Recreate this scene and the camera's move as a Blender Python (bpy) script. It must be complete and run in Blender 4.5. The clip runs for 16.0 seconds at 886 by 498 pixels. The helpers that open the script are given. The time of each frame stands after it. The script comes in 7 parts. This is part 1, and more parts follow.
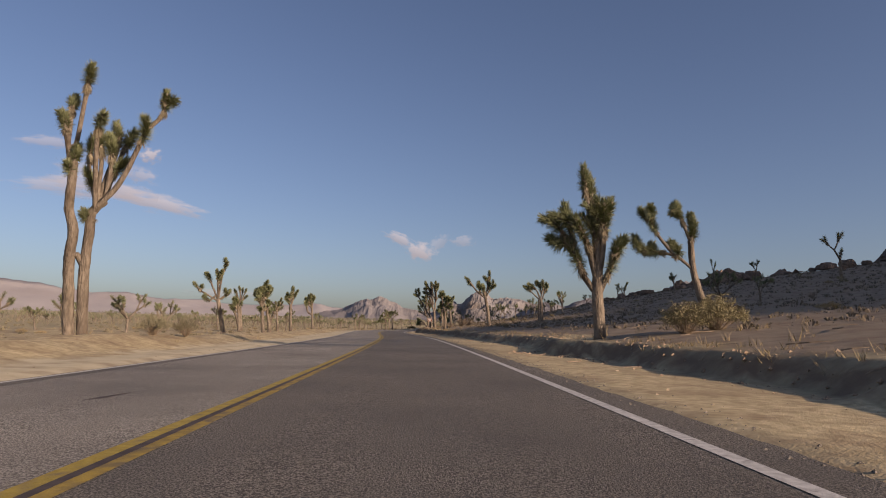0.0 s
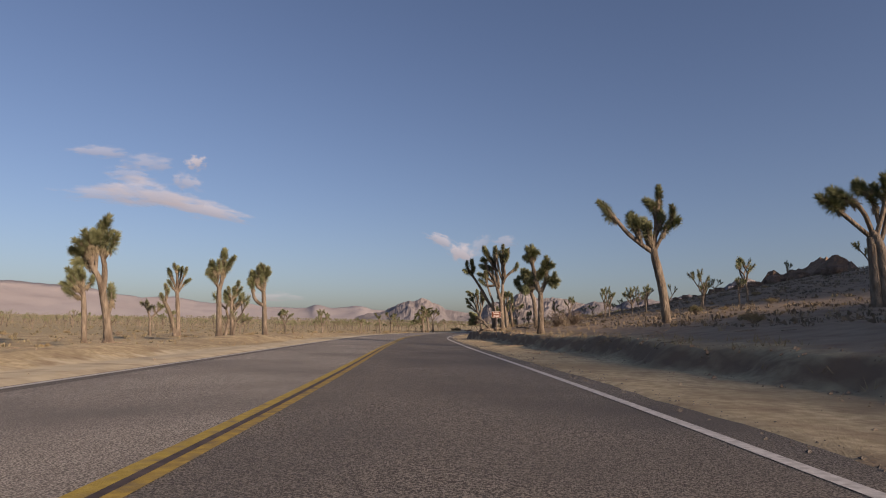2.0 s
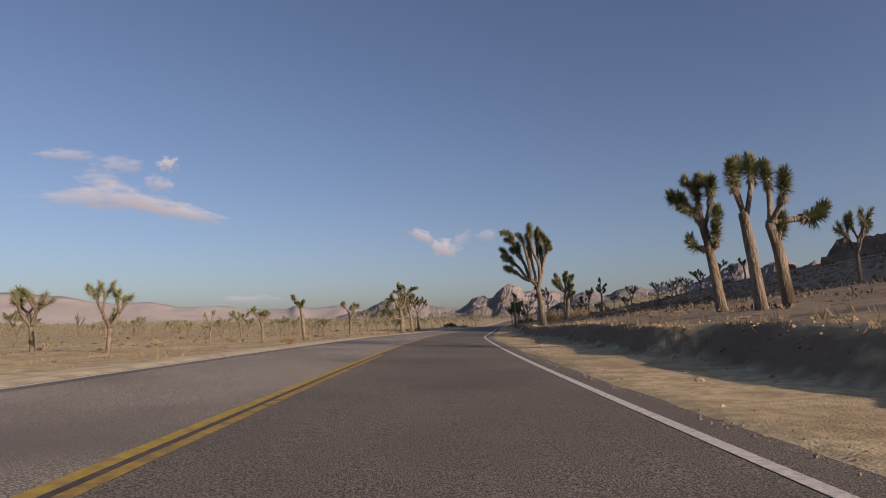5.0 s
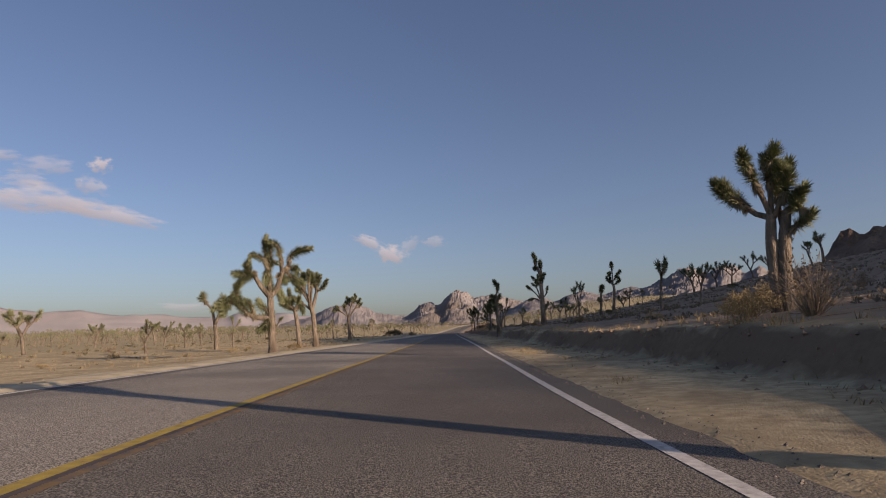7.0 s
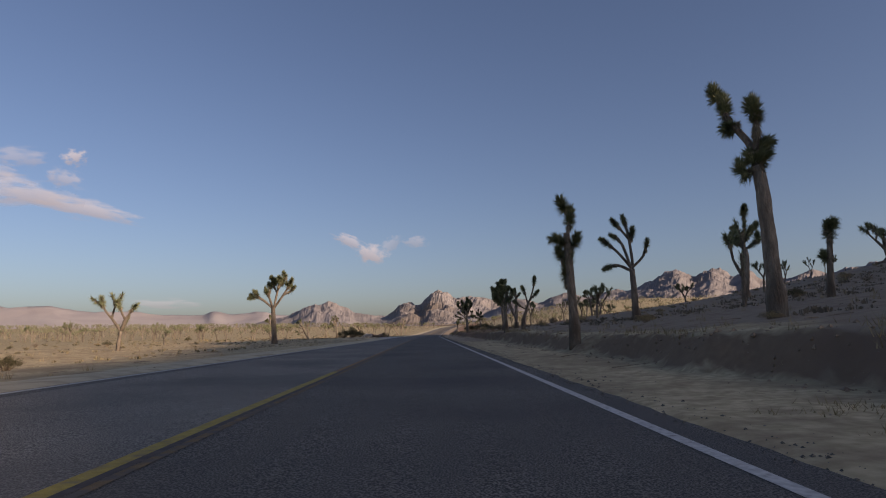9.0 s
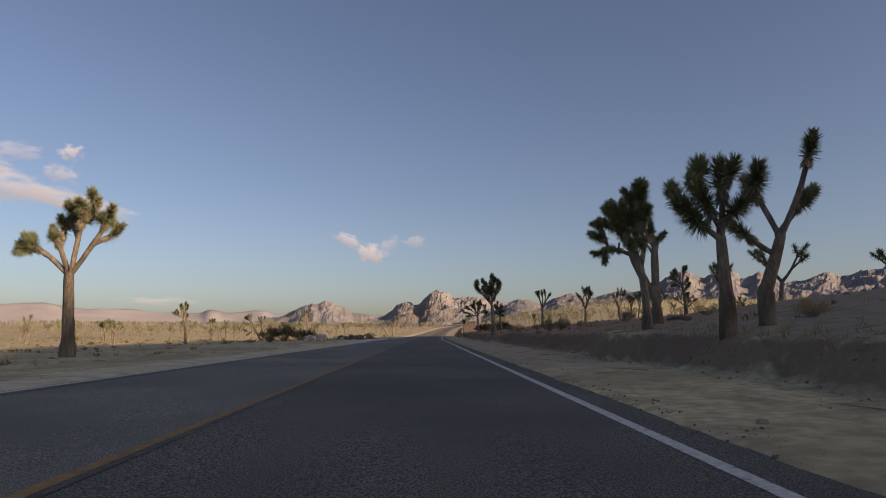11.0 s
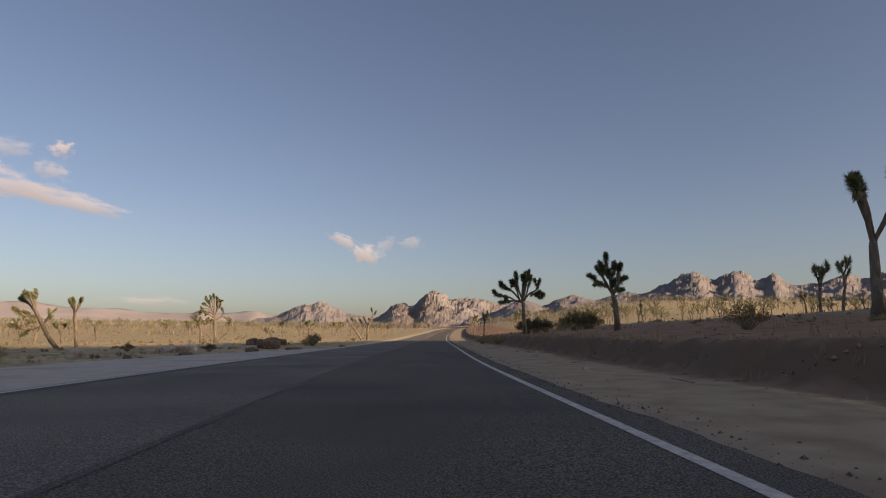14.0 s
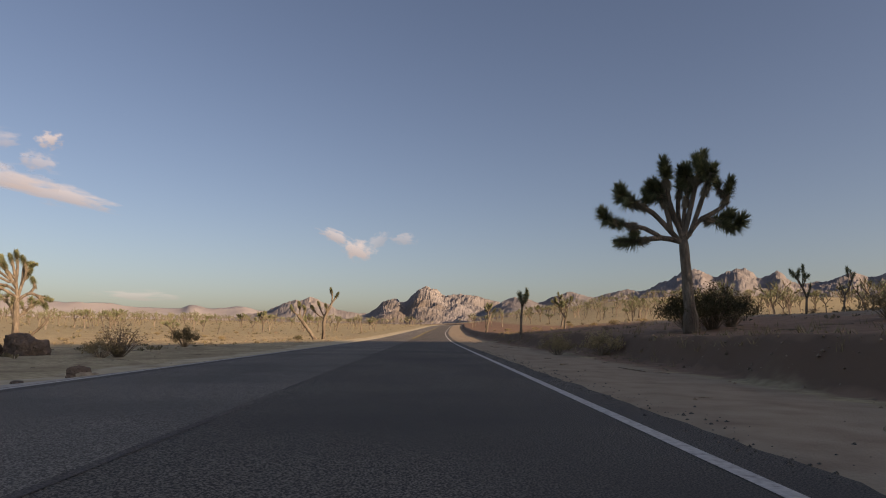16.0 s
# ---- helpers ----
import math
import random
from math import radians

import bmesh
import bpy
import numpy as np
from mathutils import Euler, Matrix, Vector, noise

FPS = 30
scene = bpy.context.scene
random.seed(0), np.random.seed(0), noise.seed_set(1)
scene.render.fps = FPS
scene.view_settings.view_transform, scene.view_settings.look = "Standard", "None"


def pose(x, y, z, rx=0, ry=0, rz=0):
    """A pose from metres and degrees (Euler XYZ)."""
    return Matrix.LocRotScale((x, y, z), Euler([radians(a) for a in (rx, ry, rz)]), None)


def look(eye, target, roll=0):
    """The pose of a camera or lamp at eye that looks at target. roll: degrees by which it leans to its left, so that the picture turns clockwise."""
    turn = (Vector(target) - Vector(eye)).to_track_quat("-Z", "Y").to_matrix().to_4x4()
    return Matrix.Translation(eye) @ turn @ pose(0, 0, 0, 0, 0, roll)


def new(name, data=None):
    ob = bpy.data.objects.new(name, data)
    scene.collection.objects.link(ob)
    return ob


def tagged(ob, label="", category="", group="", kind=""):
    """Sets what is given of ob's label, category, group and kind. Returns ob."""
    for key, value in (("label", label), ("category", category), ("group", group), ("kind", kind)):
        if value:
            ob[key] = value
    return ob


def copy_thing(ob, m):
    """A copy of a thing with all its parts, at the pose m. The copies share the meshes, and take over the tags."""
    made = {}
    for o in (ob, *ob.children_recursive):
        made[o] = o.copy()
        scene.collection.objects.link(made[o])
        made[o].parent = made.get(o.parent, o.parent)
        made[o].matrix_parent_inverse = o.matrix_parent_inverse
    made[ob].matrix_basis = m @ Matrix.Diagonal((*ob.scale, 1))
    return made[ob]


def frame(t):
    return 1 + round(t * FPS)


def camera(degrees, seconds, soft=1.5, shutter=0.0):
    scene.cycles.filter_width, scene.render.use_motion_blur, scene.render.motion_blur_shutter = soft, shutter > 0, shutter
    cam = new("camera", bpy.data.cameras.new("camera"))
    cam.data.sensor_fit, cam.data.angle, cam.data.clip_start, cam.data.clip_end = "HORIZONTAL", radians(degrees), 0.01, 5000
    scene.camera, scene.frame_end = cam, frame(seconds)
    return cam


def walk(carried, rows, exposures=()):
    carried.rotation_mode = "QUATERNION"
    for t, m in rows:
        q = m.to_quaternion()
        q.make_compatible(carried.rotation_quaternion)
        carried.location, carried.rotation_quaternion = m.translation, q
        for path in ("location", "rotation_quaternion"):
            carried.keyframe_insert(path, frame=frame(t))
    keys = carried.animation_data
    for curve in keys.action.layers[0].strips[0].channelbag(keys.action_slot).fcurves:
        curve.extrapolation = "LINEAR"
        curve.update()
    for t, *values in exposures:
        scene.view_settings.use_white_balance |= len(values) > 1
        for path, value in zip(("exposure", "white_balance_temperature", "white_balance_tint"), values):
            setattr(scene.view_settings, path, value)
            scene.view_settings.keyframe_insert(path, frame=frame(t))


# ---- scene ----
cam = camera(70.0, 16.0, 1.05)

PATH = [  # seconds, x, y, z, yaw, pitch, roll
    (0, 0.00, 0.00, 0.68, -0.00, 7.13, 1.06),
    (0.5, -0.39, 9.94, 0.68, 0.67, 7.08, 0.73),
    (1, -0.88, 19.76, 0.68, 1.51, 7.04, 0.76),
    (1.5, -1.51, 29.47, 0.68, 2.65, 6.99, 0.75),
    (2, -2.30, 39.05, 0.68, 3.81, 7.23, 0.60),
    (2.5, -3.20, 48.51, 0.68, 4.62, 7.04, 0.08),
    (3, -4.17, 57.86, 0.68, 5.25, 6.78, -0.07),
    (3.5, -5.13, 67.10, 0.68, 5.31, 6.74, -0.27),
    (4, -5.98, 76.24, 0.68, 4.43, 6.85, -1.01),
    (4.5, -6.64, 85.33, 0.68, 3.28, 6.89, -1.22),
    (5, -7.15, 94.40, 0.68, 2.11, 6.91, -1.39),
    (5.5, -7.51, 103.45, 0.68, 0.92, 6.94, -1.53),
    (6, -7.70, 112.49, 0.68, -0.28, 6.99, -1.64),
    (6.5, -7.75, 121.51, 0.68, -1.48, 7.06, -1.76),
    (7, -7.63, 130.49, 0.68, -2.72, 7.42, -1.77),
    (7.5, -7.36, 139.46, 0.68, -3.64, 7.56, -1.09),
    (8, -6.97, 148.39, 0.68, -4.18, 7.44, -1.47),
    (8.5, -6.51, 157.29, 0.68, -4.35, 7.52, -1.38),
    (9, -6.03, 166.13, 0.68, -4.43, 7.49, -1.05),
    (9.5, -5.55, 174.93, 0.68, -4.45, 7.51, -0.88),
    (10, -5.06, 183.69, 0.68, -4.46, 7.53, -0.73),
    (10.5, -4.58, 192.39, 0.68, -4.48, 7.55, -0.58),
    (11, -4.10, 201.06, 0.68, -4.48, 7.57, -0.45),
    (11.5, -3.63, 209.67, 0.68, -4.49, 7.59, -0.32),
    (12, -3.16, 218.24, 0.68, -4.45, 7.57, -0.34),
    (12.5, -2.71, 226.75, 0.68, -4.44, 7.52, -0.06),
    (13, -2.26, 235.19, 0.68, -4.46, 7.45, 0.26),
    (13.5, -1.82, 243.57, 0.68, -4.53, 7.62, 0.18),
    (14, -1.37, 251.87, 0.68, -4.83, 7.79, -0.00),
    (14.5, -0.89, 260.11, 0.68, -5.07, 7.33, -0.21),
    (15, -0.39, 268.27, 0.68, -5.35, 7.43, -0.12),
    (15.5, 0.12, 276.36, 0.68, -5.41, 7.53, 0.57),
    (16, 0.63, 284.39, 0.68, -5.49, 7.54, 0.44),
]

def cam_pose(x, y, z, yaw, pitch, roll):
    a, b = radians(yaw), radians(pitch)
    way = Vector((-math.sin(a) * math.cos(b), math.cos(a) * math.cos(b), math.sin(b)))
    eye = Vector((x, y, z))
    return look(eye, eye + way, roll)


EXPOSURES = [(0, 0.1, 7500, 26), (8.0, 0.1, 7500, 26), (9.2, 0.12, 7500, 26), (11.5, 0.34, 8600, 24), (13.5, 0.33, 8850, 25), (16, 0.33, 9000, 25)]
walk(cam, [(row[0], cam_pose(*row[1:])) for row in PATH], EXPOSURES)

# ---- light ----
SUN_AZ, SUN_EL = 128.0, 16.5  # degrees clockwise from +y, and above the horizon
world = bpy.data.worlds.new("sky")
scene.world = world
world.use_nodes = True
wn = world.node_tree.nodes
wn.clear()
sky = wn.new("ShaderNodeTexSky")
sky.sky_type, sky.sun_disc = "NISHITA", False
sky.sun_elevation, sky.sun_rotation = radians(SUN_EL), radians(SUN_AZ)
sky.altitude, sky.air_density, sky.dust_density, sky.ozone_density = 1300, 1.0, 5.0, 3.5
back = wn.new("ShaderNodeBackground")
back.inputs["Strength"].default_value = 0.109
wout = wn.new("ShaderNodeOutputWorld")
world.node_tree.links.new(sky.outputs[0], back.inputs["Color"])
world.node_tree.links.new(back.outputs[0], wout.inputs["Surface"])
sun_data = bpy.data.lights.new("sun", "SUN")
sun_data.energy, sun_data.angle, sun_data.color = 5.0, radians(0.6), (1.0, 0.86, 0.68)
sun = new("sun", sun_data)
sun_way = Vector((math.sin(radians(SUN_AZ)) * math.cos(radians(SUN_EL)),
                  math.cos(radians(SUN_AZ)) * math.cos(radians(SUN_EL)), math.sin(radians(SUN_EL))))
sun.matrix_world = look(sun_way * 50, (0, 0, 0))


# ---- materials ----
def material(name, color, color2=None, scale=1.0, rough=0.9, bump=0.0, bump_scale=20.0, color3=None, scale3=0.1,
             amount3=(0.45, 0.6), spec=0.2, detail=6.0, stretch=(1, 1, 1), distance=0.02, vary=0.0,
             spread=(0.35, 0.65)):
    """Two-scale noise colour with relief."""
    m = bpy.data.materials.new(name)
    m.use_nodes = True
    nt = m.node_tree
    n, ln = nt.nodes, nt.links
    b = n["Principled BSDF"]
    b.inputs["Roughness"].default_value = rough
    b.inputs["Specular IOR Level"].default_value = spec
    co = n.new("ShaderNodeTexCoord")
    mp = n.new("ShaderNodeMapping")
    mp.inputs["Scale"].default_value = stretch
    ln.new(co.outputs["Object"], mp.inputs["Vector"])
    last = None
    if color2:
        t = n.new("ShaderNodeTexNoise")
        t.inputs["Scale"].default_value, t.inputs["Detail"].default_value = scale, detail
        ln.new(mp.outputs[0], t.inputs["Vector"])
        r = n.new("ShaderNodeValToRGB")
        r.color_ramp.elements[0].position, r.color_ramp.elements[1].position = spread
        r.color_ramp.elements[0].color, r.color_ramp.elements[1].color = (*color, 1), (*color2, 1)
        ln.new(t.outputs["Fac"], r.inputs["Fac"])
        last = r.outputs["Color"]
    if color3:
        t = n.new("ShaderNodeTexNoise")
        t.inputs["Scale"].default_value, t.inputs["Detail"].default_value = scale3, 8
        ln.new(mp.outputs[0], t.inputs["Vector"])
        r = n.new("ShaderNodeValToRGB")
        r.color_ramp.elements[0].position, r.color_ramp.elements[1].position = amount3
        ln.new(t.outputs["Fac"], r.inputs["Fac"])
        mx = n.new("ShaderNodeMix")
        mx.data_type = "RGBA"
        ln.new(r.outputs["Color"], mx.inputs["Factor"])
        ln.new(last, mx.inputs[6])
        mx.inputs[7].default_value = (*color3, 1)
        last = mx.outputs[2]
    if vary:
        oi = n.new("ShaderNodeObjectInfo")
        hs = n.new("ShaderNodeHueSaturation")
        mr = n.new("ShaderNodeMapRange")
        mr.inputs["To Min"].default_value, mr.inputs["To Max"].default_value = 1 - vary, 1 + vary
        ln.new(oi.outputs["Random"], mr.inputs["Value"])
        ln.new(mr.outputs[0], hs.inputs["Value"])
        if last:
            ln.new(last, hs.inputs["Color"])
        else:
            hs.inputs["Color"].default_value = (*color, 1)
        last = hs.outputs[0]
    if last:
        ln.new(last, b.inputs["Base Color"])
    else:
        b.inputs["Base Color"].default_value = (*color, 1)
    if bump:
        t = n.new("ShaderNodeTexNoise")
        t.inputs["Scale"].default_value, t.inputs["Detail"].default_value = bump_scale, 5
        ln.new(mp.outputs[0], t.inputs["Vector"])
        bp = n.new("ShaderNodeBump")
        bp.inputs["Strength"].default_value, bp.inputs["Distance"].default_value = bump, distance
        ln.new(t.outputs["Fac"], bp.inputs["Height"])
        ln.new(bp.outputs[0], b.inputs["Normal"])
    return m


M_SAND = material("desert_sand", (0.38, 0.31, 0.185), (0.61, 0.505, 0.315), 7.0, 0.95, 0.4, 40.0,
                  (0.33, 0.262, 0.16), 0.3, (0.42, 0.72), 0.1, 10.0, distance=0.03)


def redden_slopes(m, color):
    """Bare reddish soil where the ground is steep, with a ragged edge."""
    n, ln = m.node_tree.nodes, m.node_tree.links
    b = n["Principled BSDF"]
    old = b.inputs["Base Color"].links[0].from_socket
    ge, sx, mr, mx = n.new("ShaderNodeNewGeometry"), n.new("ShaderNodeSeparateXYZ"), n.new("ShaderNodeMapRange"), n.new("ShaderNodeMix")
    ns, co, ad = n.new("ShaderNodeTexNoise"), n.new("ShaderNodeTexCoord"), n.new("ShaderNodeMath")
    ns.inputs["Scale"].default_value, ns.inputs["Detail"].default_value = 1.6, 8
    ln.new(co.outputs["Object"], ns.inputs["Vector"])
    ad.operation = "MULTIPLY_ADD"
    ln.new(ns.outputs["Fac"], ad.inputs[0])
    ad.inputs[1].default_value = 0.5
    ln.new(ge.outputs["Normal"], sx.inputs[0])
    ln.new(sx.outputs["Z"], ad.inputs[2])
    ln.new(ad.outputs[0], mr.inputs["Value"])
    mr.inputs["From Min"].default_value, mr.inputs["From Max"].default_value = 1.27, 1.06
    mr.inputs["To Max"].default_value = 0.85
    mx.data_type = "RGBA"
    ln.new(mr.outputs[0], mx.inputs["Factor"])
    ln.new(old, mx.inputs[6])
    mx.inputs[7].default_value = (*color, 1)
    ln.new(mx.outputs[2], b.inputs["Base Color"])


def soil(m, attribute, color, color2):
    """Another ground colour where the ground's own zone says so, with a ragged edge."""
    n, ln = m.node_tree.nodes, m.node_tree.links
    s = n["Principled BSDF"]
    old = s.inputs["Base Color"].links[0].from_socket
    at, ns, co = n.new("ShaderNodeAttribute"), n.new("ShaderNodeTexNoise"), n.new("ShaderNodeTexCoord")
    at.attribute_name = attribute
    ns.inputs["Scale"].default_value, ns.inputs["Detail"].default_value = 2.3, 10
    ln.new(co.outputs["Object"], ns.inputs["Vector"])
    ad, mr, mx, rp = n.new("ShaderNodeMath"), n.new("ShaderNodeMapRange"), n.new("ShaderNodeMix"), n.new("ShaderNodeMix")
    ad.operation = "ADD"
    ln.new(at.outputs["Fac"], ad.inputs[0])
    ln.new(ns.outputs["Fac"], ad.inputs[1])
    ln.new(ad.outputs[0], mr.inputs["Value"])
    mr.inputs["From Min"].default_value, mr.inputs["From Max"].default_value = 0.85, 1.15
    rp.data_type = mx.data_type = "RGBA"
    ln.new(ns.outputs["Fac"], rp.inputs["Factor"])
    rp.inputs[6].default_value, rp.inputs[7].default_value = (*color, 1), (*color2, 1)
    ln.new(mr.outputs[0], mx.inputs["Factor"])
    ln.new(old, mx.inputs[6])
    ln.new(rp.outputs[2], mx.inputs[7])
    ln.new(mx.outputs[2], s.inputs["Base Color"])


# the hillside's shade put into the colour, along with its stony soil
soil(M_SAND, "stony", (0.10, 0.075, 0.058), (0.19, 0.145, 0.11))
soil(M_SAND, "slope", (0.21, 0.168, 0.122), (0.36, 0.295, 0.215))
soil(M_SAND, "plain", (0.285, 0.25, 0.15), (0.45, 0.392, 0.25))
soil(M_SAND, "red", (0.235, 0.14, 0.093), (0.38, 0.25, 0.17))
soil(M_SAND, "drab", (0.3, 0.236, 0.166), (0.44, 0.358, 0.258))
soil(M_SAND, "shoulder", (0.45, 0.39, 0.262), (0.67, 0.592, 0.415))
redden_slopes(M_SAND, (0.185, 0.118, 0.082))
M_ASPHALT = material("worn_asphalt", (0.06, 0.055, 0.0465), (0.295, 0.267, 0.226), 85.0, 0.85, 1.0, 110.0,
                     (0.1, 0.093, 0.084), 0.35, (0.4, 0.75), 0.25, 2.0, distance=0.014, spread=(0.44, 0.6))
M_ASPHALT_PALE = material("pale_worn_asphalt", (0.13, 0.119, 0.101), (0.495, 0.455, 0.389), 85.0, 0.85, 1.0, 110.0,
                          (0.155, 0.144, 0.13), 0.35, (0.4, 0.75), 0.25, 2.0, distance=0.014, spread=(0.44, 0.6))
def darken_along(m, y0, y1, amount):
    """Darkens the surface gradually from y0 to y1 along the road, and beyond."""
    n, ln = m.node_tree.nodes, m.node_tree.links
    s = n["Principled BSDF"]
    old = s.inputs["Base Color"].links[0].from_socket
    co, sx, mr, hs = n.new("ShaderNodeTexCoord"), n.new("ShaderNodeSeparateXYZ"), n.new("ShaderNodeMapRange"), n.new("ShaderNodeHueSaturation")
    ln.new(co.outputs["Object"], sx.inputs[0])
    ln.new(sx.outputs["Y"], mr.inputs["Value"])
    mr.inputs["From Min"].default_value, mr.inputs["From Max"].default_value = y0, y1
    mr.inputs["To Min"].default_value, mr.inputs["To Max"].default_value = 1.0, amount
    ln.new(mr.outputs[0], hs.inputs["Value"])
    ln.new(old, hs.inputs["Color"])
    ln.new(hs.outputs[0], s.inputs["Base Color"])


darken_along(M_ASPHALT_PALE, 150, 225, 0.66)
darken_along(M_ASPHALT, 165, 220, 0.8)
M_WHITE = material("worn_white_road_paint", (0.42, 0.41, 0.38), (0.60, 0.59, 0.55), 18.0, 0.7, 0.6, 70.0,
                   (0.28, 0.26, 0.24), 14.0, (0.58, 0.72), distance=0.008)
M_YELLOW = material("worn_yellow_road_paint", (0.33, 0.24, 0.045), (0.45, 0.33, 0.065), 18.0, 0.7, 0.6, 70.0,
                    (0.22, 0.165, 0.08), 9.0, (0.5, 0.7), distance=0.008)
M_YELLOW_DIM = material("scuffed_yellow_road_paint", (0.25, 0.175, 0.05), (0.42, 0.29, 0.055), 11.0, 0.7, 0.6, 70.0,
                        (0.15, 0.12, 0.075), 5.0, (0.48, 0.68), distance=0.008)
# faded yellow paint with the dull orange of shade put into its colour
M_ORANGE = material("faded_shaded_yellow_paint", (0.22, 0.115, 0.04), (0.34, 0.18, 0.05), 14.0, 0.7, 0.6, 70.0,
                    (0.15, 0.11, 0.08), 6.0, (0.5, 0.7), distance=0.008)
M_FAINT = material("worn_off_road_paint", (0.17, 0.115, 0.06), (0.22, 0.14, 0.06), 14.0, 0.8, 0.6, 70.0,
                   (0.12, 0.10, 0.085), 6.0, (0.45, 0.6), distance=0.008)
M_TAR = material("tar_seam", (0.055, 0.042, 0.036), (0.105, 0.08, 0.068), 8.0, 0.7)
M_SEAM = material("dark_joint_in_asphalt", (0.062, 0.055, 0.05), (0.225, 0.198, 0.178), 60.0, 0.85, 1.0, 110.0,
                  (0.08, 0.072, 0.066), 0.6, (0.4, 0.7), 0.25, 2.0, distance=0.012, spread=(0.42, 0.62))
M_PALE = material("pale_worn_paving", (0.42, 0.395, 0.35), (0.52, 0.49, 0.435), 3.0, 0.9, 0.8, 60.0,
                  (0.34, 0.315, 0.27), 0.5, (0.5, 0.7), distance=0.01)
M_BARK = material("joshua_tree_bark", (0.145, 0.12, 0.094), (0.28, 0.236, 0.185), 9.0, 0.95, 1.0, 20.0,
                  (0.085, 0.064, 0.048), 2.2, (0.5, 0.7), 0.1, 8.0, (1, 1, 0.3), 0.08, 0.12)
M_LEAF = material("green_dagger_leaves", (0.135, 0.155, 0.082), (0.275, 0.295, 0.165), 5.0, 0.7, spec=0.15, vary=0.15)
M_DEAD = material("dry_grey_brown_leaves", (0.21, 0.18, 0.125), (0.34, 0.292, 0.205), 6.0, 0.85, vary=0.12)
M_TWIG = material("dry_twigs", (0.17, 0.13, 0.09), (0.28, 0.22, 0.16), 9.0, 0.95, vary=0.2)
M_SHRUB = material("olive_shrub_leaves", (0.075, 0.07, 0.038), (0.125, 0.115, 0.06), 4.0, 0.8, vary=0.2)
M_DRYBUSH = material("dry_straw_shrub", (0.27, 0.21, 0.11), (0.38, 0.30, 0.17), 5.0, 0.9, vary=0.2)
M_SAGE = material("grey_olive_sagebrush", (0.15, 0.14, 0.085), (0.25, 0.23, 0.15), 4.0, 0.85, vary=0.15)
M_STRAW = material("straw_green_rabbitbrush", (0.17, 0.154, 0.085), (0.27, 0.24, 0.14), 4.0, 0.85, vary=0.12)
M_STONE = material("pale_granite", (0.42, 0.385, 0.335), (0.56, 0.515, 0.455), 4.0, 0.9, 1.0, 14.0,
                   (0.22, 0.185, 0.15), 1.3, (0.5, 0.68), 0.2, 8.0, distance=0.05, vary=0.12)
M_TANSTONE = material("tan_field_stone", (0.27, 0.22, 0.16), (0.42, 0.35, 0.26), 9.0, 0.95, 0.6, 20.0, spec=0.1, vary=0.2)
M_CLOD = material("dark_soil_clod", (0.21, 0.155, 0.11), (0.34, 0.26, 0.185), 6.0, 0.95, 0.6, 30.0, spec=0.1)
M_ROCK_NEAR = material("brown_weathered_rock", (0.17, 0.125, 0.095), (0.27, 0.20, 0.15), 0.12, 0.95, 1.0, 0.8,
                       (0.11, 0.085, 0.07), 0.05, (0.45, 0.65), 0.1, 12.0, distance=1.2)
# distance haze put into the next four rock colours: greyer, paler, less contrast
M_ROCK_BUTTE = material("haze_greyed_granite_butte", (0.195, 0.186, 0.186), (0.262, 0.246, 0.242), 0.03, 0.95, 0.35, 0.12,
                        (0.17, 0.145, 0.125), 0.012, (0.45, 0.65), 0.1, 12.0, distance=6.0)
M_ROCK_HILL = material("haze_paled_hill_rock", (0.225, 0.21, 0.208), (0.265, 0.248, 0.245), 0.02, 0.95, 0.3, 0.08,
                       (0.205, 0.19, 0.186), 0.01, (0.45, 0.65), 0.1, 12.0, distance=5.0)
M_ROCK_RANGE = material("haze_greyed_granite_range", (0.19, 0.182, 0.184), (0.258, 0.245, 0.243), 0.05, 0.95, 0.3, 0.25,
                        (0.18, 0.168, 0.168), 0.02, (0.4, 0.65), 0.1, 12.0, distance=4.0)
M_ROCK_FAR = material("haze_paled_rock", (0.37, 0.342, 0.335), (0.42, 0.39, 0.38), 0.006, 0.95, 0.3, 0.02,
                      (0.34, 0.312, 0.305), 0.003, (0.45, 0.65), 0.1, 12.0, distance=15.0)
M_SIGN_BROWN = material("brown_sign_sheeting", (0.13, 0.04, 0.02), (0.15, 0.05, 0.025), 9.0, 0.5)
M_SIGN_WHITE = material("white_sign_sheeting", (0.78, 0.76, 0.72), (0.7, 0.68, 0.64), 9.0, 0.5)
M_POST = material("dark_steel_post", (0.07, 0.06, 0.055), (0.11, 0.09, 0.08), 20.0, 0.6)


# ---- helpers for building ----
def link(name, verts, faces, mats, parent=None, label="", smooth=False, indices=None):
    me = bpy.data.meshes.new(name)
    me.from_pydata(verts, [], faces)
    for m in mats:
        me.materials.append(m)
    if indices is not None:
        me.polygons.foreach_set("material_index", indices)
    if smooth:
        me.polygons.foreach_set("use_smooth", [True] * len(me.polygons))
    me.update()
    ob = new(name, me)
    if parent:
        ob.parent = parent
    if label:
        tagged(ob, label)
    return ob


def part(name, bm, mat, parent, label=""):
    me = bpy.data.meshes.new(name)
    bm.to_mesh(me)
    bm.free()
    me.materials.append(mat)
    ob = new(name, me)
    ob.parent = parent
    if label:
        tagged(ob, label)
    return ob


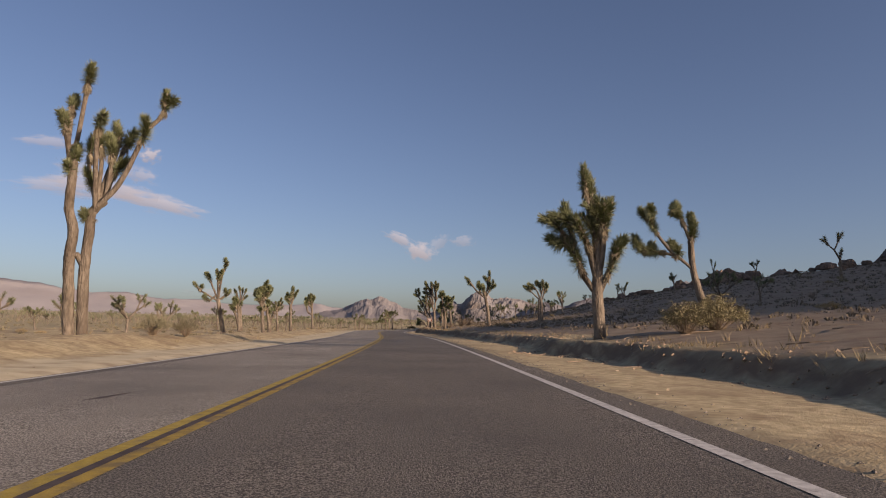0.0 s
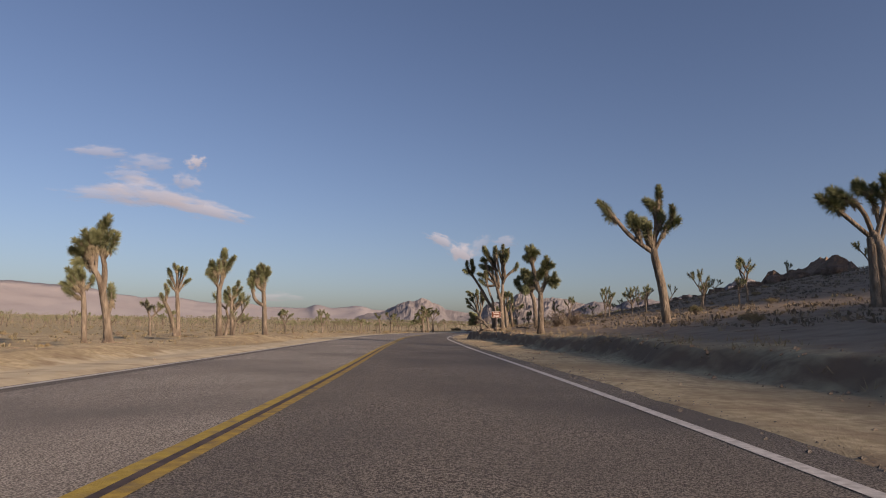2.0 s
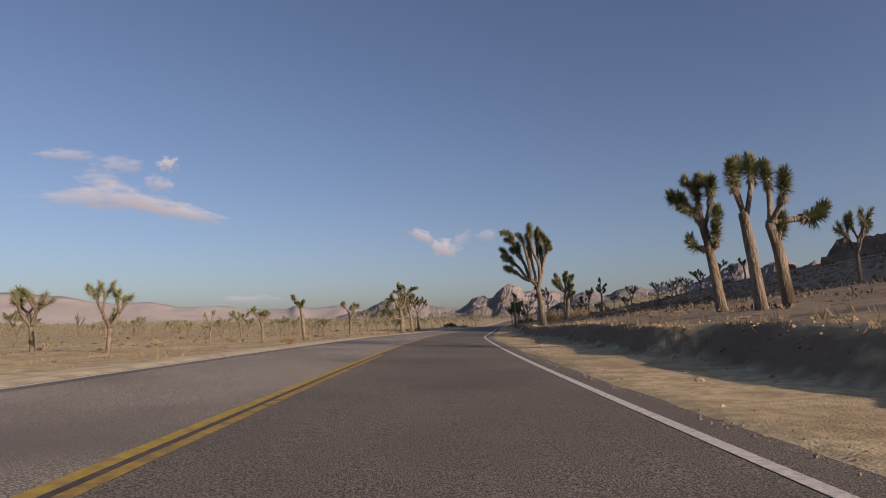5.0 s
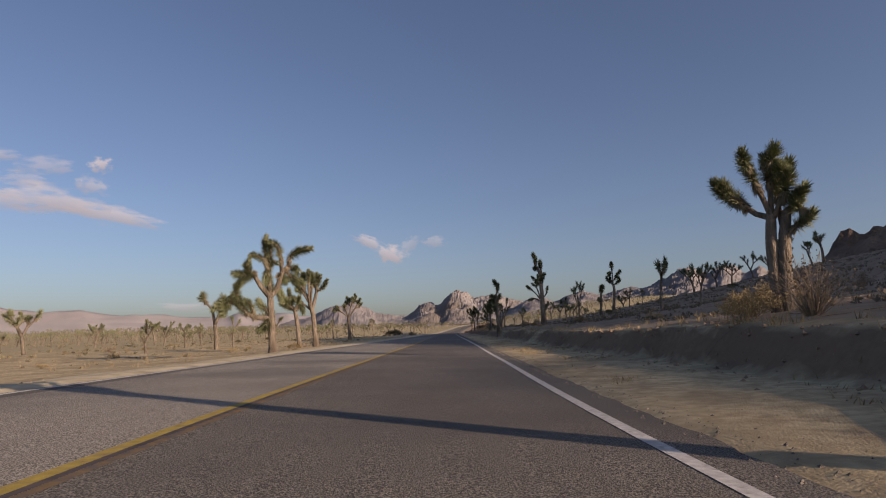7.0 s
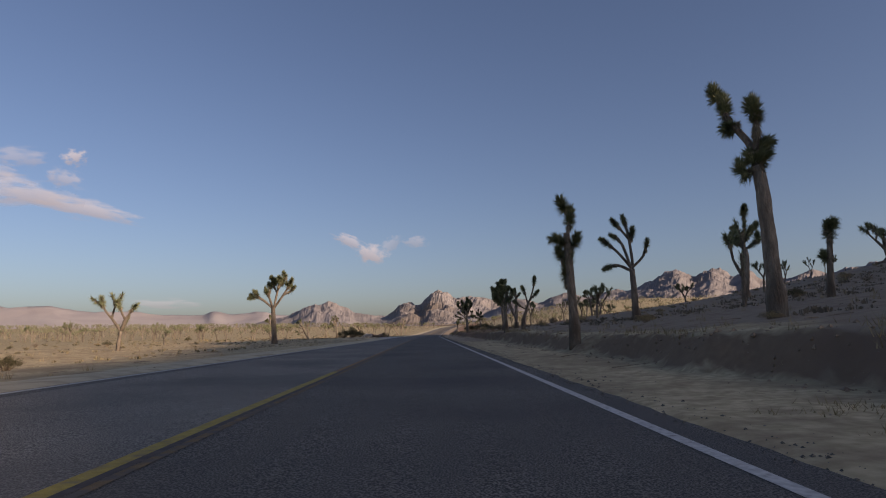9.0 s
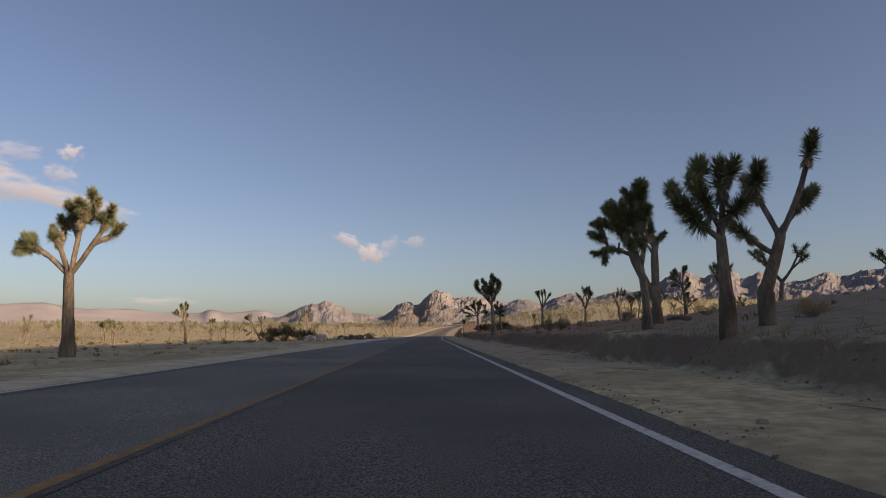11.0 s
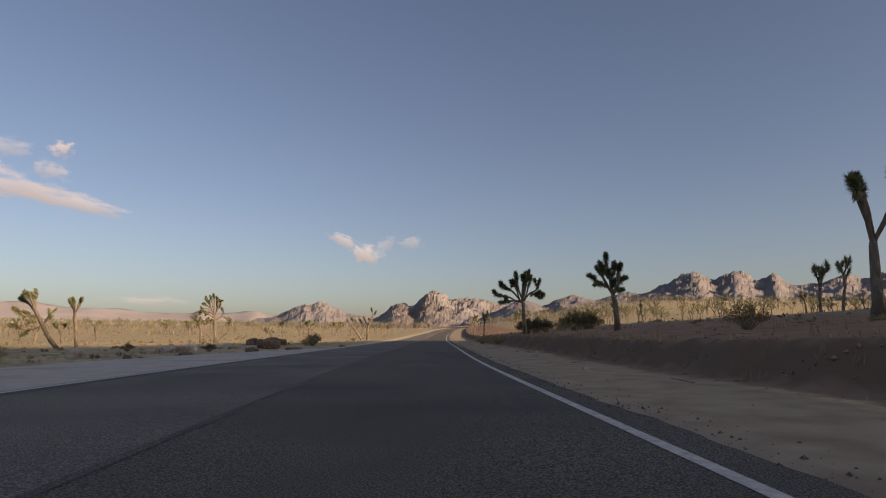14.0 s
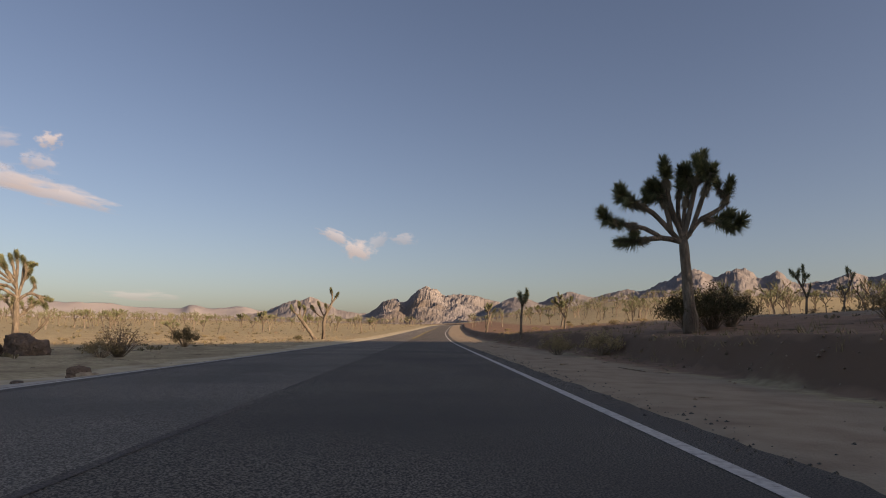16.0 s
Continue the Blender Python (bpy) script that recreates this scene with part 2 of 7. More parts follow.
def hermite(knots, v):
    """Smooth curve through (v, value) knots, straight outside."""
    n = len(knots)
    if v <= knots[0][0]:
        s = (knots[1][1] - knots[0][1]) / (knots[1][0] - knots[0][0])
        return knots[0][1] + s * (v - knots[0][0])
    if v >= knots[-1][0]:
        s = (knots[-1][1] - knots[-2][1]) / (knots[-1][0] - knots[-2][0])
        return knots[-1][1] + s * (v - knots[-1][0])
    i = max(k for k in range(n - 1) if knots[k][0] <= v)

    def slope(k):
        a, b = max(k - 1, 0), min(k + 1, n - 1)
        return (knots[b][1] - knots[a][1]) / (knots[b][0] - knots[a][0])
    h = knots[i + 1][0] - knots[i][0]
    u = (v - knots[i][0]) / h
    return ((2 * u**3 - 3 * u * u + 1) * knots[i][1] + (u**3 - 2 * u * u + u) * h * slope(i)
            + (3 * u * u - 2 * u**3) * knots[i + 1][1] + (u**3 - u * u) * h * slope(i + 1))


def ramp(v, a, b):
    u = min(1.0, max(0.0, (v - a) / (b - a)))
    return u * u * (3 - 2 * u)


# ---- lie of the land ----
CENTRE = [(-60, 0.5), (0, -1.62), (39, -3.75), (67, -6.55), (94, -8.85), (130, -9.58), (148, -8.77), (166, -7.73),
          (227, -4.5), (252, -3.14), (268, -2.36), (284, -1.2), (340, 3.2), (400, 9.0), (500, 21.0), (700, 48.0)]
BANK = [(0, 0.65), (39, 0.17), (76, -0.9), (112, -1.5), (148, -1.4), (184, -1.0), (218, -0.5), (252, -0.3), (284, 0.1), (330, 0)]
RISE = [(-100, 0), (320, 0), (360, 0.25), (430, 1.4), (500, 2.9), (700, 6.0), (1500, 14.0)]
LIP = [(-100, 0.42), (25, 0.42), (60, 0.5), (82, 0.55), (110, 0.58), (140, 0.55), (165, 0.55), (215, 0.6), (240, 0.55), (290, 0.6), (400, 0.4)]
LANE = 3.35


def centre_x(y):
    return hermite(CENTRE, y)


def road_z(l, y):
    """Height of the road's surface at l metres right of its centre line."""
    tilt = math.tan(radians(hermite(BANK, y) if 0 <= y <= 330 else (0.65 if y < 0 else 0.0)))
    return hermite(RISE, y) + tilt * (l - 1.7)


def lumps(x, y, size, seed=0.0):
    return noise.noise((x / size, y / size, seed))


# where the bank bulges towards the road, round the feet of the roadside trees: x, y, metres
BULGES = [(4.59, 18.4, 1.8), (0.35, 69.5, 0.9), (-0.97, 87.4, 1.4), (-1.9, 88.0, 2.2), (-2.74, 131.9, 1.2), (2.92, 218.2, 1.1), (3.48, 249.2, 1.3)]


def ground_z(x, y):
    l = x - centre_x(min(y, 700))
    base = hermite(RISE, min(y, 1500))
    tilt = road_z(max(-3.6, min(3.74, l)), y) - base
    if -3.6 <= l <= 3.74:
        return base + tilt - 0.05
    out = (l - 3.74) if l > 0 else (-3.6 - l)
    z = base + tilt * (1 - ramp(out, 0, 3.2)) - 0.05 * (1 - ramp(out, 0, 0.25))
    if l > 0:
        wob = 0.4 * lumps(x, y, 5, 3.1) + 0.36 * lumps(x, y, 1.4, 5.5) + 0.26 * lumps(x, y, 0.6, 2.5)
        for bx, by, grow in BULGES:
            d2 = (x - bx) ** 2 + (y - by) ** 2
            if d2 < 30:
                wob += grow * math.exp(-d2 / 4.8)
        high = hermite(LIP, min(max(y, -100), 400)) * (1 + 0.25 * lumps(x, y, 9, 1.7))
        z += high * ramp(l + wob - 0.75 * ramp(y, 195, 225), 6.25, 6.95)
        z += max(0, l - 6.8) * (0.125 - 0.04 * ramp(y, 222, 255))
        z += (max(0, l - 22) - max(0, l - 50)) * 0.08 * (1 - ramp(y, 195, 250)) - max(0, l - 22) * 0.035 * ramp(y, 225, 265)
        z -= max(0, l - 50) * 0.13 * (1 - ramp(y, 225, 265))
        z -= max(0, l - 60) * 0.07 * ramp(y, 225, 330)
        z = min(z, 24 + 8 * lumps(x, y, 60, 2.0))
        if y > 230:                             # the plain climbs towards the range
            far = math.hypot(x + 2.7, y - 226)
            way = math.degrees(math.atan2(x + 2.7, y - 226))
            z += 0.045 * ramp(way, 6, 24) * (1 - ramp(way, 55, 75)) * max(0, far - 110) * ramp(far, 110, 260)
    else:
        z += -0.16 * ramp(out, 2.5, 9) + 0.011 * max(0, out - 30)
        heap = 0.26 + 0.2 * lumps(x, y, 8, 6.1) + 0.12 * lumps(x, y, 2.2, 1.4)      # graded sand heaped along the verge
        wob = 0.5 * lumps(x, y, 5, 4.4)
        z += max(0.0, heap) * ramp(out + wob, 1.7, 2.9) * (1 - ramp(out + wob, 3.6, 7.5)) * (1 - ramp(y, 95, 118))
        low = ramp(out + 0.6 * wob, 0.9, 2.2) * (1 - ramp(out, 8, 13)) * ramp(y, 232, 241) * (1 - ramp(y, 254, 266))
        z += (0.27 + 0.08 * lumps(x, y, 2.4, 3.7)) * low                             # soil pushed up round the boulders
        z = min(z, base + 14)
    away = ramp(out, 1.5, 9)
    z += away * (0.10 * lumps(x, y, 6, 9.0) + 0.05 * lumps(x, y, 1.7, 4.0)) + 0.03 * lumps(x, y, 0.7, 7.0) * ramp(out, 0.3, 1.5)
    z += 0.5 * ramp(out, 30, 120) * lumps(x, y, 40, 8.0)
    if -9.4 < l < -3.6 and 246 < y < 330:
        z -= 0.12 * ramp(y, 247, 256) * (1 - ramp(y, 316, 324)) * (1 - ramp(-l, 8.3, 9.4))
    return z


def steps(stops):
    """Grid lines from (start, step) stops up to the last one."""
    got = []
    for (a, s), (b, _) in zip(stops, stops[1:]):
        n = max(1, round((b - a) / s))
        got += [a + (b - a) * k / n for k in range(n)]
    return got + [stops[-1][0]]


def sheet(name, ls, ys, zfun, mat, follow=True):
    verts = []
    for y in ys:
        cx = centre_x(min(max(y, -200), 700)) if follow else 0.0
        for l in ls:
            verts.append((cx + l, y, zfun(cx + l, y)))
    w = len(ls)
    faces = [(j * w + i, j * w + i + 1, (j + 1) * w + i + 1, (j + 1) * w + i) for j in range(len(ys) - 1) for i in range(w - 1)]
    return link(name, verts, faces, [mat], smooth=True)


ground_l = steps([(-4500, 500), (-1000, 120), (-300, 30), (-100, 8), (-36, 2.5), (-14, 0.8), (-5, 0.3), (-3.6, 3.67), (3.74, 0.22),
                  (8.5, 0.6), (16, 1.6), (40, 4), (110, 12), (300, 120), (1000, 500), (4500, 1)])
ground_y = steps([(-900, 150), (-150, 20), (-30, 4), (-10, 0.5), (345, 4), (460, 15), (800, 80), (1600, 400), (4700, 1)])
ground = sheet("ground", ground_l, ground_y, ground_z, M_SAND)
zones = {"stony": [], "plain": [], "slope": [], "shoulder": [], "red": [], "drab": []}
for v in ground.data.vertices:
    x, y = v.co.x, v.co.y
    l = x - centre_x(min(max(y, -200), 700))
    # zone of the hill's painted-in shade, full beyond 23 m
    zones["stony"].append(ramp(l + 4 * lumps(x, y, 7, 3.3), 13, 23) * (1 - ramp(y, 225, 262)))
    zones["plain"].append(0.62 * max(ramp(-l + 9 * lumps(x, y, 12, 2.6), 16, 45), ramp(y + 20 * lumps(x, y, 30, 4.1), 300, 380)))
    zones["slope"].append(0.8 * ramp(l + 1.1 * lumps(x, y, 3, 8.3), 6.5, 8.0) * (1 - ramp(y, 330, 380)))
    zones["red"].append(ramp(l + lumps(x, y, 3, 7.3), 5.6, 7.0) * ramp(y, 205, 235) * (1 - ramp(l, 14, 22)) * 0.85)
    zones["drab"].append(ramp(y + 6 * lumps(x, y, 9, 2.2), 196, 226) * (1 - ramp(l, 5.6, 7.0)) if l > 3 else 0.0)
    zones["shoulder"].append((1 - ramp(-l + 0.5 * lumps(x, y, 2.5, 5.2), 4.5, 5.6)) if l < 0 else 0.0)
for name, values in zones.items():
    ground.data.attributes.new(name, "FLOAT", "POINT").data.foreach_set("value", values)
tagged(ground, "pale tan desert sand with low banks and dry tufts", "ground", kind="structure")


def ribbon(name, l0, l1, y0, y1, lift, mat, step=1.5, ragged=0.0, skirt=0.0, n=2):
    """A strip of the road from l0 to l1 metres right of its centre line."""
    ys = steps([(y0, step), (min(y1, 360), 6), (y1, 1)]) if y1 > 360 else steps([(y0, step), (y1, 1)])
    verts, cols = [], []
    for k in range(n):
        cols.append(l0 + (l1 - l0) * k / (n - 1))
    if skirt:
        cols = [cols[0] - 0.02] + cols + [cols[-1] + 0.02]
    for y in ys:
        dx = (centre_x(y + 0.5) - centre_x(y - 0.5))
        q = 1 / math.hypot(1, dx)
        for k, l in enumerate(cols):
            jag = ragged * (lumps(l, y, 1.6, 2.0) + 1.2 * lumps(l, y, 0.4, 6.0)) if ragged and l > 0 and k >= len(cols) - 2 else 0.0
            drop = skirt if skirt and k in (0, len(cols) - 1) else 0.0
            ll = l + jag
            verts.append((centre_x(y) + ll * q, y - ll * dx * q, road_z(ll, y) + lift - drop))
    w = len(cols)
    faces = [(j * w + i, j * w + i + 1, (j + 1) * w + i + 1, (j + 1) * w + i) for j in range(len(ys) - 1) for i in range(w - 1)]
    return link(name, verts, faces, [mat], smooth=False)


tagged(ribbon("road_lane_north", 0.0, 3.80, -60, 690, 0.0, M_ASPHALT, 0.2, 0.045, 0.07, 6),
       "dark worn asphalt lane with a crumbling edge", "road", kind="structure")
tagged(ribbon("road_margin_south", -3.37, -2.98, -60, 690, 0.0, M_ASPHALT, 0.3, 0.0, 0.07, 3),
       "darker worn asphalt margin of the lane", "road", kind="structure")
tagged(ribbon("road_lane_south", -2.98, 0.0, -60, 690, 0.0, M_ASPHALT_PALE, 0.3, 0.0, 0.0, 6),
       "paler worn asphalt lane", "road", kind="structure")
for name, a, b, y0, y1, mat, label in (
        ("edge_line", LANE - 0.03, LANE + 0.08, -60, 690, M_WHITE, "worn white road edge line"),
        ("edge_line", -LANE + 0.04, -LANE + 0.14, -60, 690, M_WHITE, "worn white road edge line"),
        ("centre_line", -0.075, 0.03, -60, 178, M_YELLOW, "worn yellow centre line"),
        ("centre_line", 0.092, 0.185, -60, 110, M_YELLOW_DIM, "scuffed dull yellow centre line"),
        ("centre_line", -0.07, 0.025, 178, 229, M_ORANGE, "faded yellow centre line, its shade painted in as orange"),
        ("centre_line", 0.095, 0.16, 110, 196, M_FAINT, "almost worn-off centre line"),
        ("centre_line", -0.15, -0.035, 345, 690, M_YELLOW, "worn double yellow centre line"),
        ("centre_line", 0.035, 0.15, 345, 690, M_YELLOW, "worn double yellow centre line"),
        ("tar_seam", 0.033, 0.089, -60, 229, M_TAR, "dark tarred seam along the road's centre"),
        ("tar_seam", 0.02, 0.09, 229, 690, M_SEAM, "broad dark joint along the road's centre")):
    tagged(ribbon(name, a, b, y0, y1, 0.004, mat, 1.5), label, name.replace("_", " "), kind="structure")


# ---- mountains ----
def mountain(name, at, bearings, near, far, profile, mat, label, rough=0.25, seed=0.0, rows=16, cell=0.25, grain=1.0, smooth=False):
    """A range seen from `at`: crest heights in degrees above level by bearing, rising from near to far metres."""
    n = int((bearings[1] - bearings[0]) / cell)
    verts = []
    for j in range(rows + 3):
        v = j / rows
        dist = near + (far - near) * v
        for i in range(n + 1):
            b = bearings[0] + (bearings[1] - bearings[0]) * i / n
            a = radians(b)
            x, y = at[0] + dist * math.sin(a), at[1] + dist * math.cos(a)
            top = far * math.tan(radians(hermite(profile, b)))
            s = far / 22 / grain
            nz = noise.fractal((x / s, y / s, seed), 0.75, 2.2, 7) + 0.9 * abs(noise.noise((x / s * 0.45, y / s * 0.45, seed + 4))) - 0.4
            shape = min(v, 1.0) ** 1.25 if v <= 1 else 1 - (v - 1) * 4
            z = top * shape * (1 + rough * nz * (1.5 - 0.9 * min(v, 1)))
            verts.append((x, y, max(-3.0, z) + (2 if v > 0 else -6)))
    w = n + 1
    faces = [(j * w + i, j * w + i + 1, (j + 1) * w + i + 1, (j + 1) * w + i) for j in range(rows + 2) for i in range(n)]
    return tagged(link(name, verts, faces, [mat], smooth=smooth), label, "mountain", kind="structure")


EYE = (-2.7, 226.0)
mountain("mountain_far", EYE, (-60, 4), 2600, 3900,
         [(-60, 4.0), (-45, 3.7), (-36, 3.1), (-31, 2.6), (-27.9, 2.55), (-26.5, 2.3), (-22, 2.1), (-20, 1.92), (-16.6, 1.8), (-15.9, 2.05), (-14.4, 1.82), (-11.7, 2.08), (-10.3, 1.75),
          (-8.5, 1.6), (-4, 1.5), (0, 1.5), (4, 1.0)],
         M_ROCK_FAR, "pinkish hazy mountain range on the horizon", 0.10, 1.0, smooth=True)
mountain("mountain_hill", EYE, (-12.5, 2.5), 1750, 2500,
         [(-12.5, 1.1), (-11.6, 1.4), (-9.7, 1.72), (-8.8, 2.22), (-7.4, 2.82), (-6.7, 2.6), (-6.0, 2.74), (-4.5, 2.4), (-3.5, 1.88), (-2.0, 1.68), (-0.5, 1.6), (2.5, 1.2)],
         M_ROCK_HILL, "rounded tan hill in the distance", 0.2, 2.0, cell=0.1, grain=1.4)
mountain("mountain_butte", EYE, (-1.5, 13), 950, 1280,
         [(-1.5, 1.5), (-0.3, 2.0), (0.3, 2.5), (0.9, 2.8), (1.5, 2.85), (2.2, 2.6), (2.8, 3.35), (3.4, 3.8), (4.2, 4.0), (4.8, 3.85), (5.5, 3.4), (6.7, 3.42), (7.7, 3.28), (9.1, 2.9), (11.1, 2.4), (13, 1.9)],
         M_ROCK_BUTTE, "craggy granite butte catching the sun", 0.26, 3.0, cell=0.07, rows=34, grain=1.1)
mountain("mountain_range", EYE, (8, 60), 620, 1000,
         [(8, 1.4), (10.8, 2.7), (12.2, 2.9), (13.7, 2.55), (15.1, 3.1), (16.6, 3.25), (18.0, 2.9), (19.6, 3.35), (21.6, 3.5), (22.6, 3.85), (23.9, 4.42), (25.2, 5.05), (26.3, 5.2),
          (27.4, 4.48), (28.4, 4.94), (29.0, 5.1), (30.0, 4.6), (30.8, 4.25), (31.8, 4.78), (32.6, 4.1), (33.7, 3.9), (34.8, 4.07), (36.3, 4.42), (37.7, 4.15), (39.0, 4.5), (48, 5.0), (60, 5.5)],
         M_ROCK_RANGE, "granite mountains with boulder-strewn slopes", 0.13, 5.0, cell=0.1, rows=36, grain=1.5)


def ridge_top(y):
    """Crest of the rock mass east of the road, whose shade falls across it."""
    return hermite([(-300, 66), (-165, 70), (-132, 70.8), (-118, 71.3), (-108, 72.5), (-88, 72.5), (-76, 71.9), (-40, 72.0), (-20, 72.2), (-14, 75.8), (-8, 75.5), (-1, 72.9), (8, 73.9), (14, 74.6), (18, 77.6), (26, 79.0),
                    (50, 81.4), (87, 84.0), (157, 82.2), (176, 75.7), (190, 63.6), (226, 57.4), (252, 30.8), (290, 12.3)], y)


def ridge_z(x, y):
    top = ridge_top(y)
    if x < 195:
        u = max(0.0, (x - 70) / 125)
        h = top * (0.10 * min(1, u * 2) + 0.90 * ramp(u, 0.42, 1.0))
    else:
        h = top * max(0.0, 1 - ((x - 195) / 170) ** 2)
    crag = noise.fractal((x / 26, y / 26, 3.0), 0.9, 2.1, 6) * 0.10 * top * (1 - 0.7 * ramp(abs(x - 195), 30, 0))
    return h + crag * ramp(h, 2, 25) - 1.5


ridge = sheet("rock_ridge", steps([(70, 5), (360, 1)]), steps([(-300, 5), (300, 1)]), ridge_z, M_ROCK_NEAR, follow=False)
tagged(ridge, "steep dark rocky ridge in shade", "mountain", kind="structure")

mountain("mountain_outcrop", (-7.6, 130.5), (33, 50), 150, 205,
         [(33, 3.6), (34.2, 5.2), (36, 6.4), (40, 7.2), (50, 7)], M_ROCK_NEAR, "dark rock outcrop above the slope", 0.3, 8.0, cell=0.3, rows=18)

# ---- clouds, far behind everything ----
def cloud_material(seed, dense):
    m = bpy.data.materials.new("cloud_vapour")
    m.use_nodes = True
    n, ln = m.node_tree.nodes, m.node_tree.links
    n.clear()
    co = n.new("ShaderNodeTexCoord")
    ns = n.new("ShaderNodeTexNoise")
    ns.noise_dimensions = "4D"
    ns.inputs["W"].default_value, ns.inputs["Scale"].default_value, ns.inputs["Detail"].default_value = seed, 5.5, 8
    ln.new(co.outputs["Generated"], ns.inputs["Vector"])
    gr = n.new("ShaderNodeTexGradient")
    gr.gradient_type = "SPHERICAL"
    mp = n.new("ShaderNodeMapping")
    mp.inputs["Location"].default_value, mp.inputs["Scale"].default_value = (-1, -1, 0), (2, 2, 0)
    ln.new(co.outputs["Generated"], mp.inputs["Vector"])
    ln.new(mp.outputs[0], gr.inputs["Vector"])
    ad = n.new("ShaderNodeMath")
    ad.operation = "MULTIPLY_ADD"
    ln.new(ns.outputs["Fac"], ad.inputs[0])
    ad.inputs[1].default_value, ad.inputs[2].default_value = 2.0, -1.08
    a2 = n.new("ShaderNodeMath")
    ln.new(ad.outputs[0], a2.inputs[0])
    ln.new(gr.outputs["Fac"], a2.inputs[1])
    edge = n.new("ShaderNodeMapRange")
    edge.interpolation_type = "SMOOTHSTEP"
    edge.inputs["From Min"].default_value, edge.inputs["From Max"].default_value = 0.1, 0.75
    edge.inputs["To Max"].default_value = dense
    ln.new(a2.outputs[0], edge.inputs["Value"])
    keep = n.new("ShaderNodeMath")
    keep.operation = "MULTIPLY"
    fall = n.new("ShaderNodeMapRange")
    fall.inputs["From Max"].default_value = 0.3
    ln.new(gr.outputs["Fac"], fall.inputs["Value"])
    ln.new(edge.outputs[0], keep.inputs[0])
    ln.new(fall.outputs[0], keep.inputs[1])
    em = n.new("ShaderNodeEmission")
    sp, tone = n.new("ShaderNodeSeparateXYZ"), n.new("ShaderNodeMix")       # light on the tops, shade on flat undersides put into the glow colour
    tone.data_type = "RGBA"
    tone.inputs[6].default_value, tone.inputs[7].default_value = (0.45, 0.45, 0.49, 1), (0.63, 0.64, 0.69, 1)
    up = n.new("ShaderNodeMapRange")
    up.inputs["From Min"].default_value, up.inputs["From Max"].default_value = 0.3, 0.62
    ln.new(co.outputs["Generated"], sp.inputs[0])
    ln.new(sp.outputs["Y"], up.inputs["Value"])
    ln.new(up.outputs[0], tone.inputs["Factor"])
    ln.new(tone.outputs[2], em.inputs["Color"])
    em.inputs["Strength"].default_value = 0.85
    tr = n.new("ShaderNodeBsdfTransparent")
    mx = n.new("ShaderNodeMixShader")
    out = n.new("ShaderNodeOutputMaterial")
    ln.new(keep.outputs[0], mx.inputs[0])
    ln.new(tr.outputs[0], mx.inputs[1])
    ln.new(em.outputs[0], mx.inputs[2])
    ln.new(mx.outputs[0], out.inputs["Surface"])
    return m


def cloud(bearing, height, half_w, half_h, tilt, dense, seed, far):
    a, e = radians(bearing), radians(height)
    eye = Vector((-5, 130, 0.7))
    way = Vector((math.sin(a) * math.cos(e), math.cos(a) * math.cos(e), math.sin(e)))
    w, h = far * math.tan(radians(half_w)), far * math.tan(radians(half_h))
    ob = link("cloud", [(-w, -h, 0), (w, -h, 0), (w, h, 0), (-w, h, 0)], [(0, 1, 2, 3)], [cloud_material(seed, dense)])
    ob.matrix_world = look(eye + way * far, eye + way * far * 2, tilt) @ pose(0, 0, 0, 0, 0, 0)
    ob.visible_shadow = False
    return tagged(ob, "thin pinkish white wisp of cloud", "cloud", kind="structure")


for k, (b, e, w, h, tilt, dense) in enumerate([
        (-33.6, 14.0, 2.8, 0.7, 4, 0.45), (-26.2, 14.0, 1.25, 0.95, 15, 0.8), (-30.0, 13.5, 3.0, 1.1, 5, 0.4), (-26.8, 12.3, 1.8, 1.0, -10, 0.5),
        (-31.2, 12.4, 2.6, 0.9, 0, 0.35), (-29.6, 11.1, 5.6, 1.7, -3, 0.75), (-25.4, 10.2, 5.6, 1.15, -9, 0.75), (-33.0, 10.7, 4.6, 1.0, 2, 0.5),
        (-2.0, 7.1, 2.1, 1.3, -14, 0.8), (-4.0, 8.2, 2.1, 0.8, -22, 0.65), (1.9, 8.1, 1.6, 0.8, -5, 0.35), (-0.3, 7.9, 1.4, 0.9, 40, 0.3), (-19.5, 2.7, 4.5, 0.6, 0, 0.4)]):
    cloud(b, e, w, h, tilt, dense, 1.7 * k + 0.3, 4300 + 12 * k)


